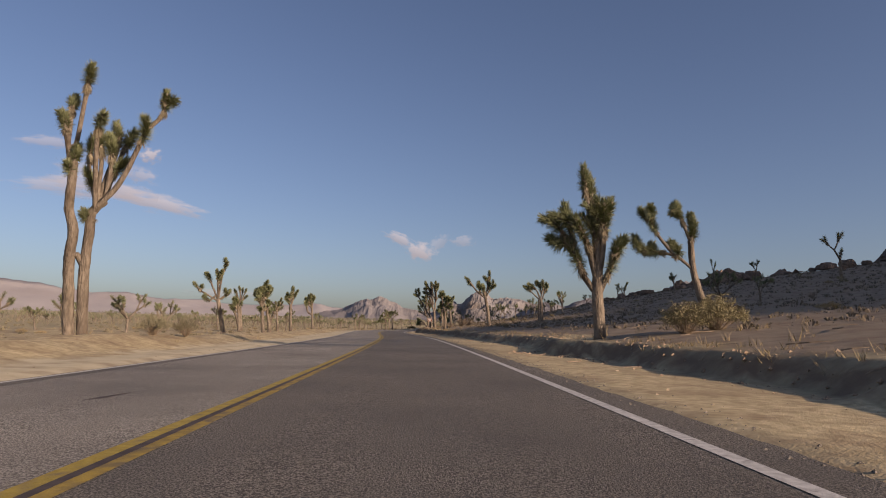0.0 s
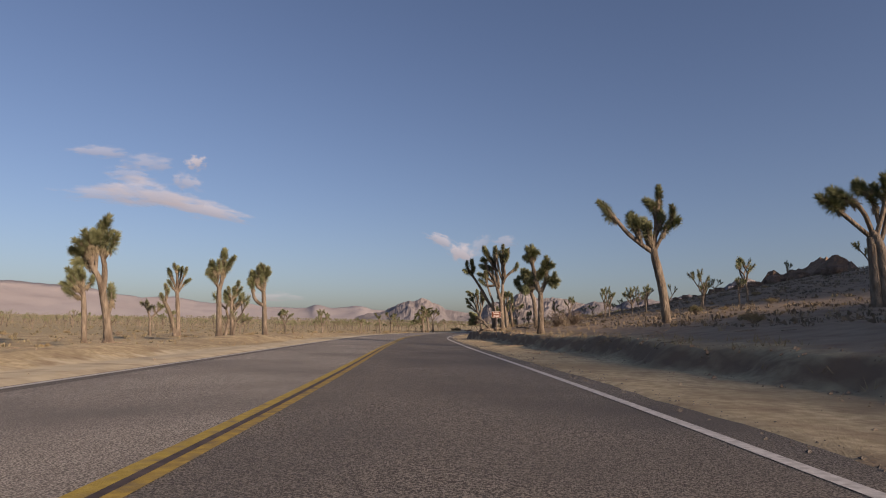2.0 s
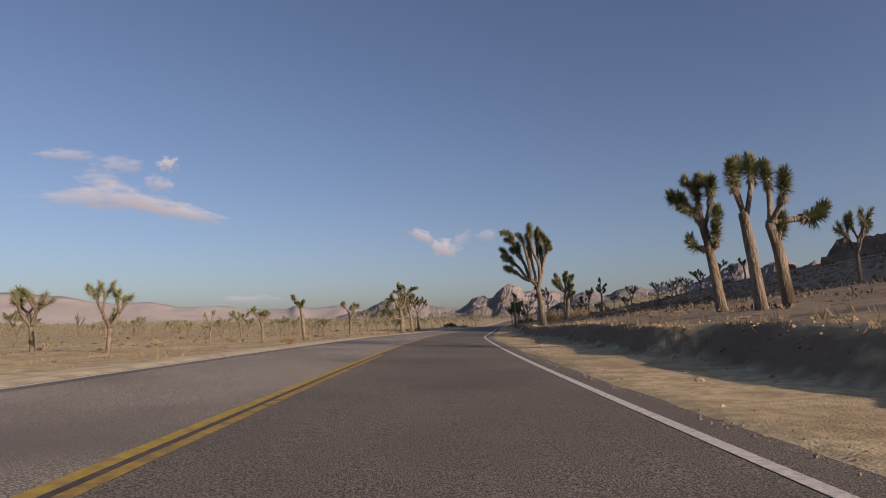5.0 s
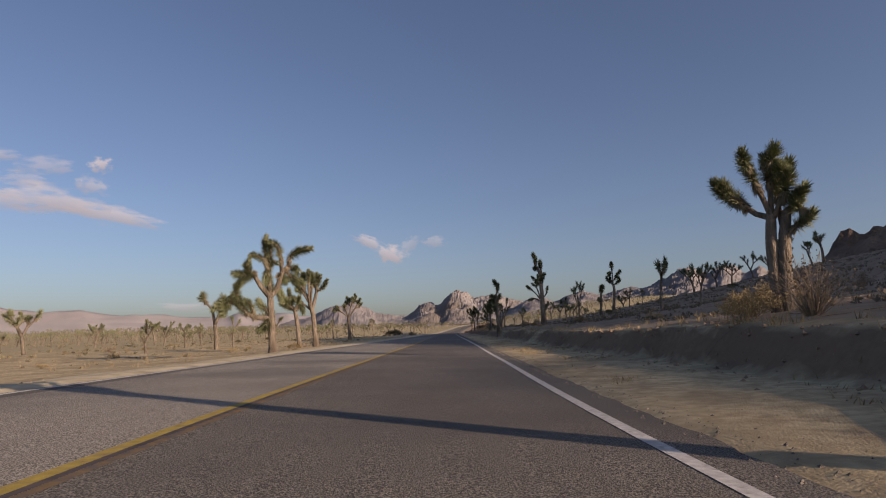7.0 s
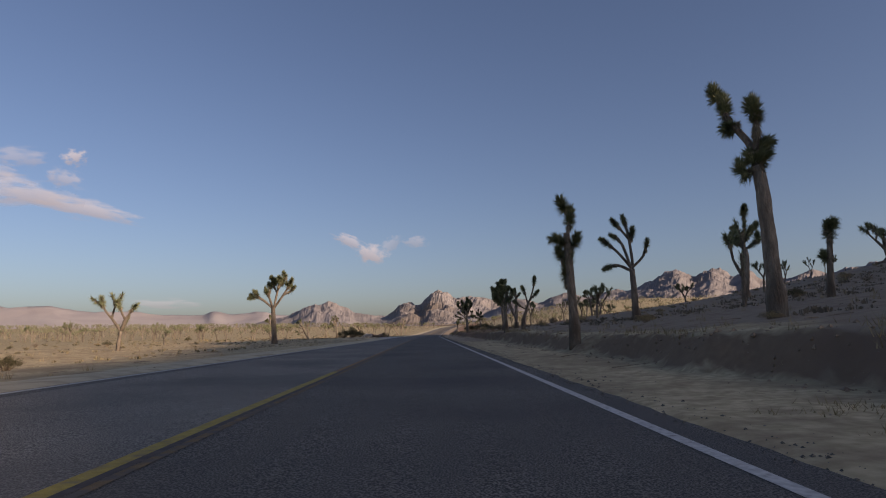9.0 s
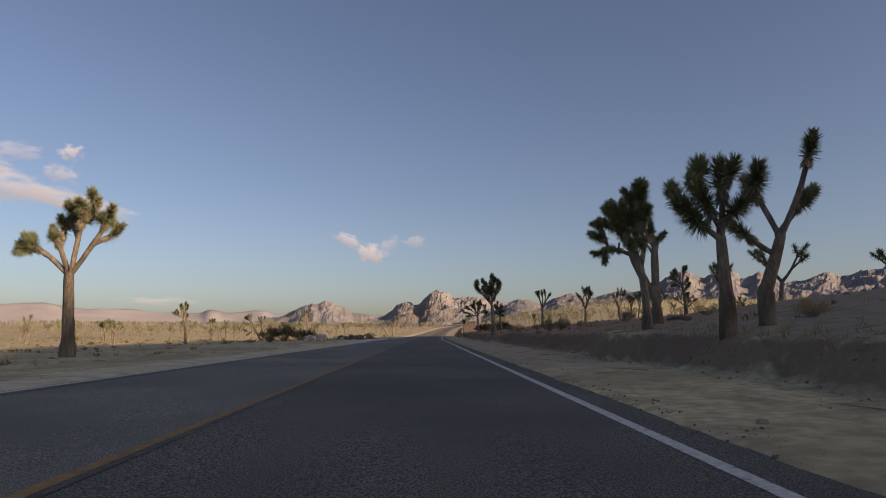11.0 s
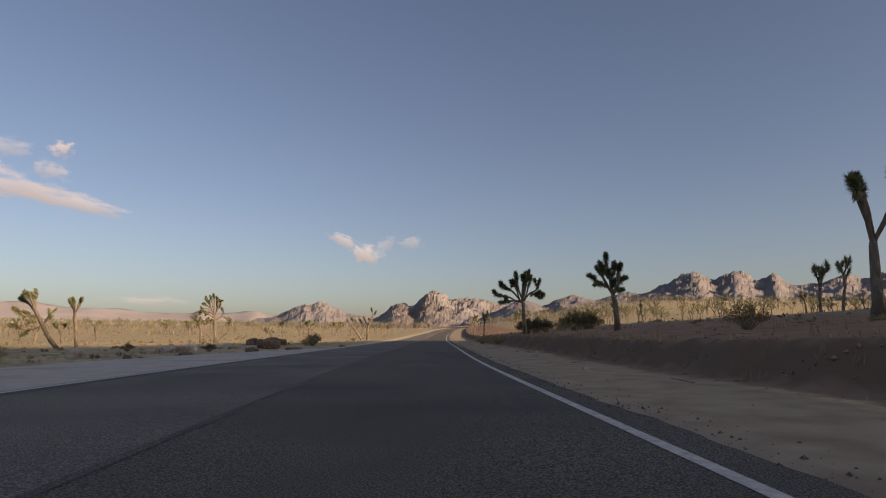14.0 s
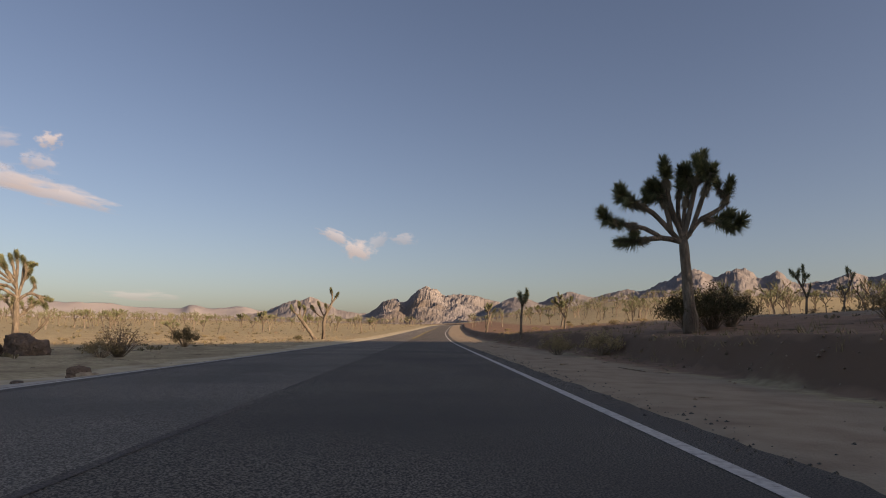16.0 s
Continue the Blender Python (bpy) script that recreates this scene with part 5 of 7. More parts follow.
joshua_tree(-1.98, 89.14, 0.81, -24.8,
            [[(0, 0), (-0.23, 0.23), (-0.46, 0.53), (-0.79, 0.74), (-1.21, 0.87)], [(-0.03, 0.06), (-0.37, 0.32), (-0.73, 0.42), (-1.16, 0.44)]],
            [[(-1.01, 0.81), (-1.32, 0.96), (-1.52, 1.11)], [(-1.09, 0.84), (-1.29, 0.89), (-1.68, 1.18)], [(-1.04, 0.43), (-1.39, 0.49), (-1.76, 0.64)], [(-1.12, 0.44), (-1.36, 0.45), (-1.6, 0.37)], [(-1.08, 0.43), (-1.39, 0.58), (-1.77, 0.47)], [(-0.98, 0.81), (-1.24, 0.96), (-1.45, 0.84)]],
            "toppled joshua tree, half fallen, its heads still green", shoots=False, head=0.3)
joshua_tree(-20.19, 323.20, 0.22, 28.2,
            [[(0, 0), (-0.14, 1.7), (-0.14, 2.12)]],
            [[(-0.13, 2.03), (0.16, 2.36), (0.56, 2.54), (1, 2.23), (1.39, 1.65)], [(0.71, 2.48), (1.14, 2.33), (1.66, 2.19)], [(0.43, 2.47), (0.68, 2.88), (0.49, 3.53)], [(-0.09, 2.19), (0.05, 3.18), (0.08, 4.17), (0.55, 4.46)], [(-0.01, 2.85), (0.19, 3.84), (-0.08, 4.75)], [(-0.15, 2.19), (-0.25, 3.16), (-0.47, 4.13), (-0.71, 4.87)], [(-0.2, 2.84), (-0.6, 3.47), (-0.94, 4.33)], [(-0.25, 2.51), (-0.7, 2.98), (-1.2, 2.63)], [(-0.24, 2.35), (-0.95, 2.8), (-1.63, 3.09)], [(-0.23, 2.84), (-0.76, 3.79), (-1.35, 4.46)], [(-0.25, 3.16), (-0.25, 4.14), (-0.4, 5.06)], [(0.07, 3.51), (0.43, 4.19), (0.73, 4.34)], [(-0.44, 3.15), (-1.16, 3.76), (-1.69, 3.89)], [(-0.57, 3.15), (-1.26, 3.43), (-1.85, 2.7)], [(-0.41, 3.48), (-0.92, 4.1), (-1.11, 4.8)], [(0.15, 3.18), (0.34, 3.69), (0.41, 4.12)], [(-0.7, 2.98), (-1.37, 3.11), (-1.8, 3.56)]],
            "round-crowned joshua tree with many thin spidery arms", shoots=False, head=0.23)
joshua_tree(-23.44, 296.52, -0.15, 22.2,
            [[(0, 0), (-0.53, 0.8), (-1.08, 1.91), (-1.45, 2.66)]],
            [[(-0.89, 1.47), (-1.75, 1.24), (-2.74, 1.58)], [(-1.55, 1.24), (-2.11, 0.8)], [(-1.21, 2.13), (-1.88, 2.12), (-2.7, 2.68)], [(-1.35, 2.35), (-1.86, 3.01), (-2.43, 3.35)], [(-1.36, 2.49), (-1.68, 3.24), (-2.07, 3.76)], [(-1.36, 2.58), (-1.41, 3.25), (-1.49, 3.96)], [(-1.61, 2.13), (-2.1, 2.47)], [(-1.46, 2.8), (-1.81, 3.37), (-2.29, 3.53)], [(-1.37, 2.66), (-1.58, 3.46), (-1.75, 3.73)]],
            "leaning joshua tree with one low level arm", shoots=False, head=0.23)
joshua_tree(-25.03, 267.48, -0.29, 26.6,
            [[(0, 0), (-0.12, 1.78), (-0.14, 2.15)]],
            [[(-0.14, 2.07), (-0.5, 2.7), (-1, 3.06), (-1.48, 3.24)], [(-0.83, 2.99), (-1.06, 3.54)], [(-0.33, 2.52), (-0.38, 3.26), (-0.62, 4.08)], [(-0.06, 2.34), (-0.22, 3.27), (-0.23, 4.39)], [(-0.35, 2.89), (-0.08, 3.65), (0.02, 4.1)], [(-0.5, 2.7), (-0.62, 3.63), (-0.72, 4.15)], [(-0.05, 2.22), (0.03, 2.9), (0.01, 3.2)], [(-0.83, 2.95), (-1.24, 3.39)]],
            "candelabra joshua tree with dark clustered heads", shoots=False, head=0.23)
joshua_tree(-5.10, 340.48, 0.08, 5.8,
            [[(0, 0), (-0.95, 1.35), (-1.4, 1.92)], [(0.77, -0.09), (0.81, 1.71), (1.26, 2.79)]],
            [[(-1.4, 1.83), (-1.9, 2.4), (-2.1, 2.89)], [(-1.3, 1.83), (-1.33, 2.65), (-1.45, 3.24)], [(-1.15, 1.54), (-0.85, 2.42), (-1.06, 2.9)], [(1.26, 2.69), (1.44, 3.43), (1.26, 4.52)], [(1.26, 2.69), (1.63, 3.44), (2, 4.09)], [(0.81, 1.71), (0.12, 2.19), (-0.39, 2.91)], [(0.81, 1.85), (0.5, 2.44), (0.18, 3.27)], [(0.81, 1.71), (0.98, 2.44), (0.82, 3.03)]],
            "pair of leaning joshua stems with sunlit heads", shoots=False, head=0.23)
joshua_tree(-30.22, 295.59, -0.24, 28.6,
            [[(0, 0), (-0.13, 1.74), (-0.25, 2.35)]],
            [[(-0.24, 2.26), (-0.45, 2.6), (-0.84, 2.46)], [(-0.25, 2.35), (-0.36, 2.82), (-0.53, 3.17)], [(-0.21, 2.35), (-0.1, 2.83), (-0.03, 3.36)], [(-0.2, 2.17), (0.09, 2.7), (0.2, 3.23)]],
            "thin joshua tree with small dark heads", shoots=False, head=0.23)
joshua_tree(-23.98, 300.47, -0.21, 21.3,
            [[(0, 0), (-0.2, 1.83), (-0.29, 2.55)]],
            [[(-0.28, 2.5), (-0.49, 3.03), (-0.75, 3.61)], [(-0.28, 2.5), (-0.32, 3.04), (-0.49, 3.66)], [(-0.24, 2.5), (-0.05, 3.04), (0.13, 3.68)]],
            "thin joshua tree with three small heads", shoots=False, head=0.23)
joshua_tree(-29.82, 94.90, -0.00, 34.7,
            [[(0, 0), (-0.24, 2.59), (-0.38, 3.98)], [(-0.3, 0.07), (-0.86, 1.89), (-1.33, 2.84)]],
            [[(-0.36, 3.63), (-0.85, 4.31), (-1.18, 4.82)], [(-0.37, 3.81), (-0.74, 5.02), (-1.16, 5.94)], [(-0.35, 3.98), (-0.52, 5.38), (-0.88, 6.31)], [(-0.35, 3.98), (-0.31, 5.39), (-0.3, 6.24)], [(-0.31, 3.81), (0.02, 5.06), (0.21, 6.03)], [(-0.27, 3.64), (0.2, 4.54), (0.73, 5.02)], [(-0.38, 3.98), (-0.14, 5.05), (-0.04, 6.12)], [(-0.44, 3.98), (-1, 5.35), (-1.08, 5.7)], [(-1.33, 2.84), (-1.59, 3.25), (-1.73, 3.58)], [(-1.26, 2.74), (-1.27, 3.77), (-1.46, 4.46)], [(-1.2, 2.57), (-1.2, 3.6), (-1.13, 4.02)]],
            "spidery pale joshua tree with a low side stem", shoots=False, head=0.3)
joshua_tree(-23.65, 91.87, 0.52, 29.8,
            [[(0, 0), (-0.18, 1.89), (-0.2, 2.36)]],
            [[(-0.19, 2.2), (-0.64, 2.51), (-0.83, 2.98)], [(-0.2, 2.36), (-0.44, 3.15), (-0.61, 3.59)], [(-0.17, 2.36), (-0.04, 3.16), (-0.17, 3.54)], [(-0.17, 2.36), (0.18, 3.49), (0.24, 4.14)], [(-0.11, 2.36), (0.34, 3.17), (0.58, 3.63)], [(-0.2, 2.36), (-0.51, 2.83), (-0.73, 3.3)], [(-0.16, 2.2), (0.07, 2.69), (0.15, 2.91)], [(-0.12, 2.52), (0.07, 3.33), (-0, 3.64)]],
            "small sunlit joshua tree with a rounded crown", shoots=False, head=0.3)
joshua_tree(-21.98, 69.30, -0.15, 33.1,
            [[(0, 0), (-0.09, 1.3), (-0.2, 2.41)]],
            [[(-0.2, 2.41), (-0.6, 2.67), (-1.22, 2.92)], [(-0.2, 2.41), (-0.5, 2.95), (-0.96, 3.63)], [(-0.2, 2.41), (-0.4, 3.24), (-0.63, 3.78)], [(-0.18, 2.55), (-0.28, 3.24), (-0.38, 3.66)], [(-0.18, 2.55), (0.11, 2.98), (0.2, 3.41)], [(-0.18, 2.13), (-0.7, 2.39), (-1.08, 2.65)], [(-0.19, 2.27), (-0.74, 2.94), (-0.88, 3.21)]],
            "thin joshua tree behind a larger one", shoots=False, head=0.3)
joshua_tree(0.35, 69.50, 0.70, -21.2,
            [[(0, 0), (0.03, 0.99), (0.02, 1.89)], [(0, 1.89), (-0.14, 2.36), (-0.17, 2.65), (-0.35, 3.31), (-0.42, 3.7)], [(0.07, 1.94), (0.25, 2.44), (0.36, 3.17)], [(-0.04, 1.95), (-0.34, 2.32), (-0.63, 2.39)]],
            [[(-0.4, 3.67), (-0.52, 4.11), (-0.69, 4.41)], [(-0.4, 3.67), (-0.36, 4.08), (-0.44, 4.52)], [(-0.42, 3.72), (-0.67, 3.83), (-0.88, 3.89)], [(-0.37, 3.79), (-0.25, 4.07), (-0.13, 4.13)], [(-0.65, 2.38), (-0.87, 2.25), (-1.14, 2.18)], [(-0.65, 2.38), (-0.77, 2.18), (-0.88, 2.02)], [(-0.45, 2.33), (-0.49, 2.56), (-0.64, 2.58)], [(-0.34, 2.38), (-0.38, 2.61), (-0.43, 2.73)], [(0.36, 3.17), (0.43, 3.5), (0.35, 3.9)], [(0.37, 3.22), (0.53, 3.43), (0.7, 3.43)], [(0.3, 3), (0.22, 3.36), (0.23, 3.56)], [(-0.14, 2.59), (0.1, 2.91), (0.28, 3.18)], [(0.22, 2.42), (0.48, 2.64), (0.67, 2.57)], [(0.48, 2.62), (0.77, 2.67), (0.85, 3.02)], [(0.57, 2.58), (0.81, 2.5), (0.96, 2.54)], [(0.53, 2.58), (0.71, 2.45), (0.76, 2.37)], [(-0.37, 3.79), (-0.52, 4.05), (-0.57, 4.23)]],
            "tall joshua tree with thick bent arms and clustered heads", shoots=False, head=0.27, size=0.9)


def grown_tree(seed, tall, leaves, head, sides=6):
    """A joshua tree that forks by chance: trunk and crown."""
    rng = random.Random(seed)
    tv, tf, cv, cf, ci = [], [], [], [], []

    def add(store_v, store_f, v, f):
        o = len(store_v)
        store_v.extend(v)
        store_f.extend(tuple(q + o for q in g) for g in f)

    def grow(p, way, r, length, level):
        bend = Vector((rng.uniform(-.25, .25), rng.uniform(-.25, .25), 0.18))
        mid = p + (way + bend * 0.4).normalized() * length * 0.5
        end = mid + (way + bend).normalized() * length * 0.5
        v, f, path = tube([p, mid, end], [r, r * 0.86, r * 0.72], sides, seed=rng.random() * 9)
        add(tv, tf, v, f)
        last = level >= 3 or (level >= 1 and rng.random() < 0.12 * level)
        if last:
            v, f, i = rosette(rng, path, 0.85 * head, leaves, rng.uniform(0.62, 0.88), head * 2.3)
            add(cv, cf, v, f)
            ci.extend(i)
            return
        forks = rng.choice((2, 2, 3, 3)) if level == 0 else rng.choice((2, 2, 2, 3))
        t0 = rng.random() * 6.28
        for k in range(forks):
            t = t0 + 6.28 * k / forks + rng.uniform(-.5, .5)
            tilt = rng.uniform(0.45, 1.05) if level < 2 else rng.uniform(0.3, 0.9)
            w = (way * 0.75 + Vector((math.cos(t) * tilt, math.sin(t) * tilt, 0.25))).normalized()
            grow(end - way * r * 0.3, w, r * 0.72, length * rng.uniform(0.45, 0.75) if level == 0 else length * rng.uniform(0.62, 1.0), level + 1)

    lean = Vector((rng.uniform(-.12, .12), rng.uniform(-.12, .12), 1)).normalized()
    grow(Vector((0, 0, -0.1)), lean, 0.03 * tall + 0.03, tall * rng.uniform(0.36, 0.46), 0)
    high = max(v.z for v in tv)
    k = (tall - head) / high
    tv = [Vector(v) * k for v in tv]
    cv = [Vector(v) * k for v in cv]
    return tv, tf, cv, cf, ci


variants = []
for s in range(7):
    tv, tf, cv, cf, ci = grown_tree(40 + s, 4.0, 120, 0.36)
    root = new("joshua_tree")
    link("trunk", tv, tf, [M_BARK], root, smooth=True)
    link("crown", cv, cf, [M_LEAF, M_DEAD], root, indices=ci)
    variants.append(root)

# single trees of the middle distance: x, y, height, kind, sunlit
SPOTS = [(-24.2, 124.0, 3.7, 1, 1), (-56.4, 146.1, 4.0, 2, 1), (-26.1, 96.3, 4.4, 3, 1),
         (32.3, 51.1, 3.8, 4, 0), (15.2, 34.5, 2.3, 5, 0), (18.6, 37.0, 2.0, 0, 0), (37.8, 198.4, 3.7, 2, 0), (35.0, 196.0, 3.0, 6, 0), (25.5, 204.0, 3.2, 3, 0), (29.0, 205.5, 3.4, 1, 0), (30.2, 204.2, 3.0, 5, 0), (32.6, 203.6, 3.4, 0, 0), (34.6, 201.5, 4.4, 2, 0),
         (-23.4, 182.0, 4.9, 6, 1), (-39.3, 183.8, 4.0, 3, 1), (-26.1, 214.2, 4.6, 1, 1),
         
         
         (22.0, 136.0, 3.2, 4, 0), 
         (26.0, 186.0, 3.4, 1, 0), (9.5, 214.0, 3.0, 2, 0), (15.6, 232.0, 3.2, 5, 0), (29.0, 240.0, 3.2, 3, 0), 
         (12.5, 356.0, 3.6, 6, 1), 
         (-35.0, 300.0, 3.6, 0, 1), (-30.0, 150.0, 3.0, 4, 1), (-34.0, 120.0, 3.2, 5, 1), (-22.0, 140.0, 2.8, 2, 1), (-30.0, 70.0, 3.6, 0, 1)]
# more of them, by the height of their crowns: x, y, crown, kind, sunlit
CROWNS = [(8.4, 120.0, 4.6, 3, 0), (9.0, 97.8, 4.4, 1, 0), (8.6, 86.9, 3.7, 5, 0), (10.4, 90.0, 4.0, 2, 0), (7.8, 93.0, 3.8, 0, 0), (11.6, 88.0, 3.9, 4, 0),
          (11.7, 80.9, 4.4, 1, 0), (12.6, 84.0, 3.6, 6, 0), (16.1, 84.8, 5.6, 3, 0), (13.7, 80.1, 3.8, 2, 0), (30.4, 109.8, 8.2, 0, 0), (24.0, 84.0, 6.9, 5, 0),
          (13.9, 104.0, 4.2, 6, 0), (16.3, 94.0, 3.9, 2, 0), (18.0, 99.0, 4.6, 1, 0), (14.6, 110.0, 4.2, 5, 0), (33.6, 78.0, 9.6, 4, 0), (37.8, 76.0, 9.2, 2, 0),
          (6.3, 165.7, 4.2, 2, 0), (14.0, 177.6, 4.9, 3, 0), (18.9, 176.2, 5.6, 0, 0), 
          (8.2, 191.0, 4.85, 1, 0), (18.4, 206.4, 4.8, 2, 0), (20.2, 207.0, 4.7, 6, 0), (13.7, 233.8, 4.0, 3, 0), (32.3, 219.0, 5.7, 5, 0), (27.0, 214.0, 5.2, 0, 0), (30.0, 216.5, 5.4, 4, 0),
          (34.5, 302.0, 6.7, 2, 0), (34.7, 299.7, 7.3, 6, 0), (25.0, 281.2, 6.1, 1, 0), (14.75, 262.6, 4.9, 3, 0), (33.0, 288.0, 6.6, 5, 0),
          (21.1, 313.3, 3.8, 1, 1), (23.6, 314.0, 3.8, 4, 1), (18.2, 345.4, 4.5, 0, 1), (9.4, 323.8, 3.2, 2, 1),
          (-50.0, 217.0, 2.8, 3, 1), (-41.0, 217.0, 2.9, 5, 1), (-31.9, 199.1, 2.1, 6, 1), (-34.8, 99.2, 3.0, 2, 1), (-20.7, 84.7, 2.8, 4, 1), (-63.1, 323.9, 2.7, 1, 1)]
SPOTS = [spot + (1.0,) for spot in SPOTS] + [(x, y, min(4.8, max(1.9, top + 0.55 - ground_z(x, y))), k, lit, 0.68 if y < 330 and x > 0 else 0.85) for x, y, top, k, lit in CROWNS]
rng = random.Random(7)
taken = []
for x, y, h, k, lit, slim in SPOTS:
    s = h / 4.0
    ob = copy_thing(variants[k], pose(x, y, ground_z(x, y) - 0.05, 0, 0, rng.uniform(0, 360)) @ Matrix.Scale(s, 4))
    ob.scale = (s * slim, s * slim, s)
    taken.append((x, y))
    tagged(ob, "sunlit joshua tree standing on the desert plain" if lit else "dark joshua tree standing on the shaded slope",
           "joshua tree", "joshua trees of the plain")
count = 0
while count < 165:
    y = rng.uniform(-5, 440)
    if rng.random() < 0.66:
        x = centre_x(y) - (17 + 68 * rng.random() ** 1.2)
    else:
        x = centre_x(y) + rng.uniform(22, 110)
    if y > 330 and rng.random() < 0.4:
        x = centre_x(y) + rng.choice((-1, 1)) * rng.uniform(9, 60)
    l = x - centre_x(y)
    if abs(l) < 8:
        continue
    if any((x - a) ** 2 + (y - b) ** 2 < 25 for a, b in taken) or (l > 60 and y < 250):
        continue
    if -5 < y < 100 and 0 < l < 30:
        continue
    if 225 < y < 330 and -24 < l < 0:
        continue
    taken.append((x, y))
    s = rng.uniform(0.45, 1.0)
    ob = copy_thing(variants[count % 7], pose(x, y, ground_z(x, y) - 0.05, rng.uniform(-4, 4), rng.uniform(-4, 4), rng.uniform(0, 360)) @ Matrix.Scale(s, 4))
    ob.scale = (s, s, s)
    tagged(ob, "joshua tree standing on the desert plain", "joshua tree", "joshua trees of the plain")
    count += 1
for root in variants:
    for child in list(root.children):
        bpy.data.objects.remove(child)
    bpy.data.objects.remove(root)

# far woods of the plain, too many to count
wv, wf, wi = [], [], []
rng = random.Random(21)
FAR = [grown_tree(77 + k, 3.6, 8, 0.62, 3) for k in range(4)]


def far_tree(x, y, s):
    tv, tf, cv, cf, ci = FAR[rng.randrange(4)]
    z, a = ground_z(x, y), rng.uniform(0, 6.28)
    c0, s0 = math.cos(a) * s, math.sin(a) * s
    for vs, fs, shade in ((tv, tf, 0), (cv, cf, 1)):
        o = len(wv)
        wv.extend((x + v.x * c0 - v.y * s0, y + v.x * s0 + v.y * c0, z + v.z * s) for v in vs)
        wf.extend(tuple(q + o for q in g) for g in fs)
        wi.extend([shade] * len(fs))


for k in range(2300):
    if k % 5 < 3:                               # the nearer plain west of the road
        y = rng.uniform(120, 800)
        x = centre_x(min(y, 700)) - 58 - 260 * rng.random() ** 1.2
    else:
        y, x = rng.uniform(60, 1500), rng.uniform(-900, 700)
    l = x - centre_x(min(y, 700))
    if abs(l) < ((56 if l < 0 else 80) if y < 400 else 20) or (x > 60 and y < 300) or (l > 0 and y < 350):
        continue
    if y > 900 and 0 < x < 300:
        continue
    far_tree(x, y, rng.uniform(0.6, 1.2))
for k in range(160):                            # beside the road where it bends away
    y = rng.uniform(380, 700)
    far_tree(centre_x(y) + rng.choice((-1, 1)) * rng.uniform(9, 60), y, rng.uniform(0.6, 1.1))
for k in range(700):                            # the slope below the range
    way, d = radians(rng.uniform(7, 42)), 110 + 480 * rng.random() ** 1.3
    x, y = -2.7 + d * math.sin(way), 226 + d * math.cos(way)
    if x - centre_x(min(y, 700)) > 26:
        far_tree(x, y, rng.uniform(0.5, 1.0))
tagged(link("far_joshua_trees", wv, wf, [M_BARK, M_LEAF], indices=wi), "scattered joshua trees covering the far plain", "trees", kind="stuff")


M_SCRUB = material("grey_tan_scrub", (0.15, 0.13, 0.08), (0.265, 0.228, 0.142), 0.6, 0.95)

M_BRUSH = material("dark_twiggy_brush", (0.115, 0.096, 0.07), (0.2, 0.165, 0.12), 0.7, 0.95)
# ---- shrubs ----
def shrub_mesh(seed, wide, high, stems, leaves, leaf, droop=0.0):
    """Thin branching stems with small leaves near their ends."""
    rng = random.Random(seed)
    sv, sf, lv, lf = [], [], [], []
    for k in range(stems):
        a = rng.random() * 6.28
        tilt = rng.random() ** 0.6
        tip = Vector((math.cos(a) * tilt * wide, math.sin(a) * tilt * wide, high * (1.05 - 0.55 * tilt * tilt) * rng.uniform(0.7, 1.1)))
        mid = tip * 0.5 + Vector((rng.uniform(-.1, .1) * wide, rng.uniform(-.1, .1) * wide, 0.08 * high))
        foot = Vector((math.cos(a) * 0.06 * wide, math.sin(a) * 0.06 * wide, -0.03))
        for p, q, r in ((foot, mid, 0.006 * high + 0.003), (mid, tip, 0.003 * high + 0.002)):
            d = (q - p).normalized()
            s = d.cross(Vector((0.2, 0.9, 0.3))).normalized()
            t = d.cross(s)
            o = len(sv)
            for c in range(3):
                w = s * math.cos(c * 2.09) + t * math.sin(c * 2.09)
                sv += [p + w * r, q + w * r * 0.6]
            sf += [(o, o + 2, o + 3, o + 1), (o + 2, o + 4, o + 5, o + 3), (o + 4, o, o + 1, o + 5)]
        for j in range(leaves):
            u = rng.random() ** 0.7
            p = mid.lerp(tip, u) + Vector((rng.gauss(0, 1), rng.gauss(0, 1), rng.gauss(0, 1))) * 0.052 * wide
            w = Vector((rng.gauss(0, 1), rng.gauss(0, 1), rng.gauss(0.6, 1))).normalized()
            s = w.cross(Vector((rng.random(), rng.random(), rng.random()))).normalized()
            e = leaf * rng.uniform(0.6, 1.3)
            o = len(lv)
            lv += [p, p + w * e * 0.5 + s * e * 0.22, p + w * e, p + w * e * 0.5 - s * e * 0.22]
            lf.append((o, o + 1, o + 2, o + 3))
    return sv, sf, lv, lf


def shrub_kind(seed, wide, high, stems, leaves, leaf, mat):
    root = new("shrub")
    sv, sf, lv, lf = shrub_mesh(seed, wide, high, stems, leaves, leaf)
    link("twigwork", sv, sf, [M_TWIG], root)
    link("foliage", lv, lf, [mat], root)
    return root


KINDS = {"green": [shrub_kind(300 + k, 0.9, 1.0, 80, 75, 0.05, M_SHRUB) for k in range(2)],
         "dry": [shrub_kind(310 + k, 0.7, 0.6, 55, 34, 0.055, M_DRYBUSH) for k in range(3)],
         "sage": [shrub_kind(330 + k, 0.9, 1.0, 80, 60, 0.05, M_SAGE) for k in range(2)],
         "straw": [shrub_kind(340 + k, 0.85, 0.8, 110, 60, 0.05, M_STRAW) for k in range(2)],
         "bare": [shrub_kind(320 + k, 0.8, 0.9, 90, 5, 0.06, M_TWIG) for k in range(2)]}


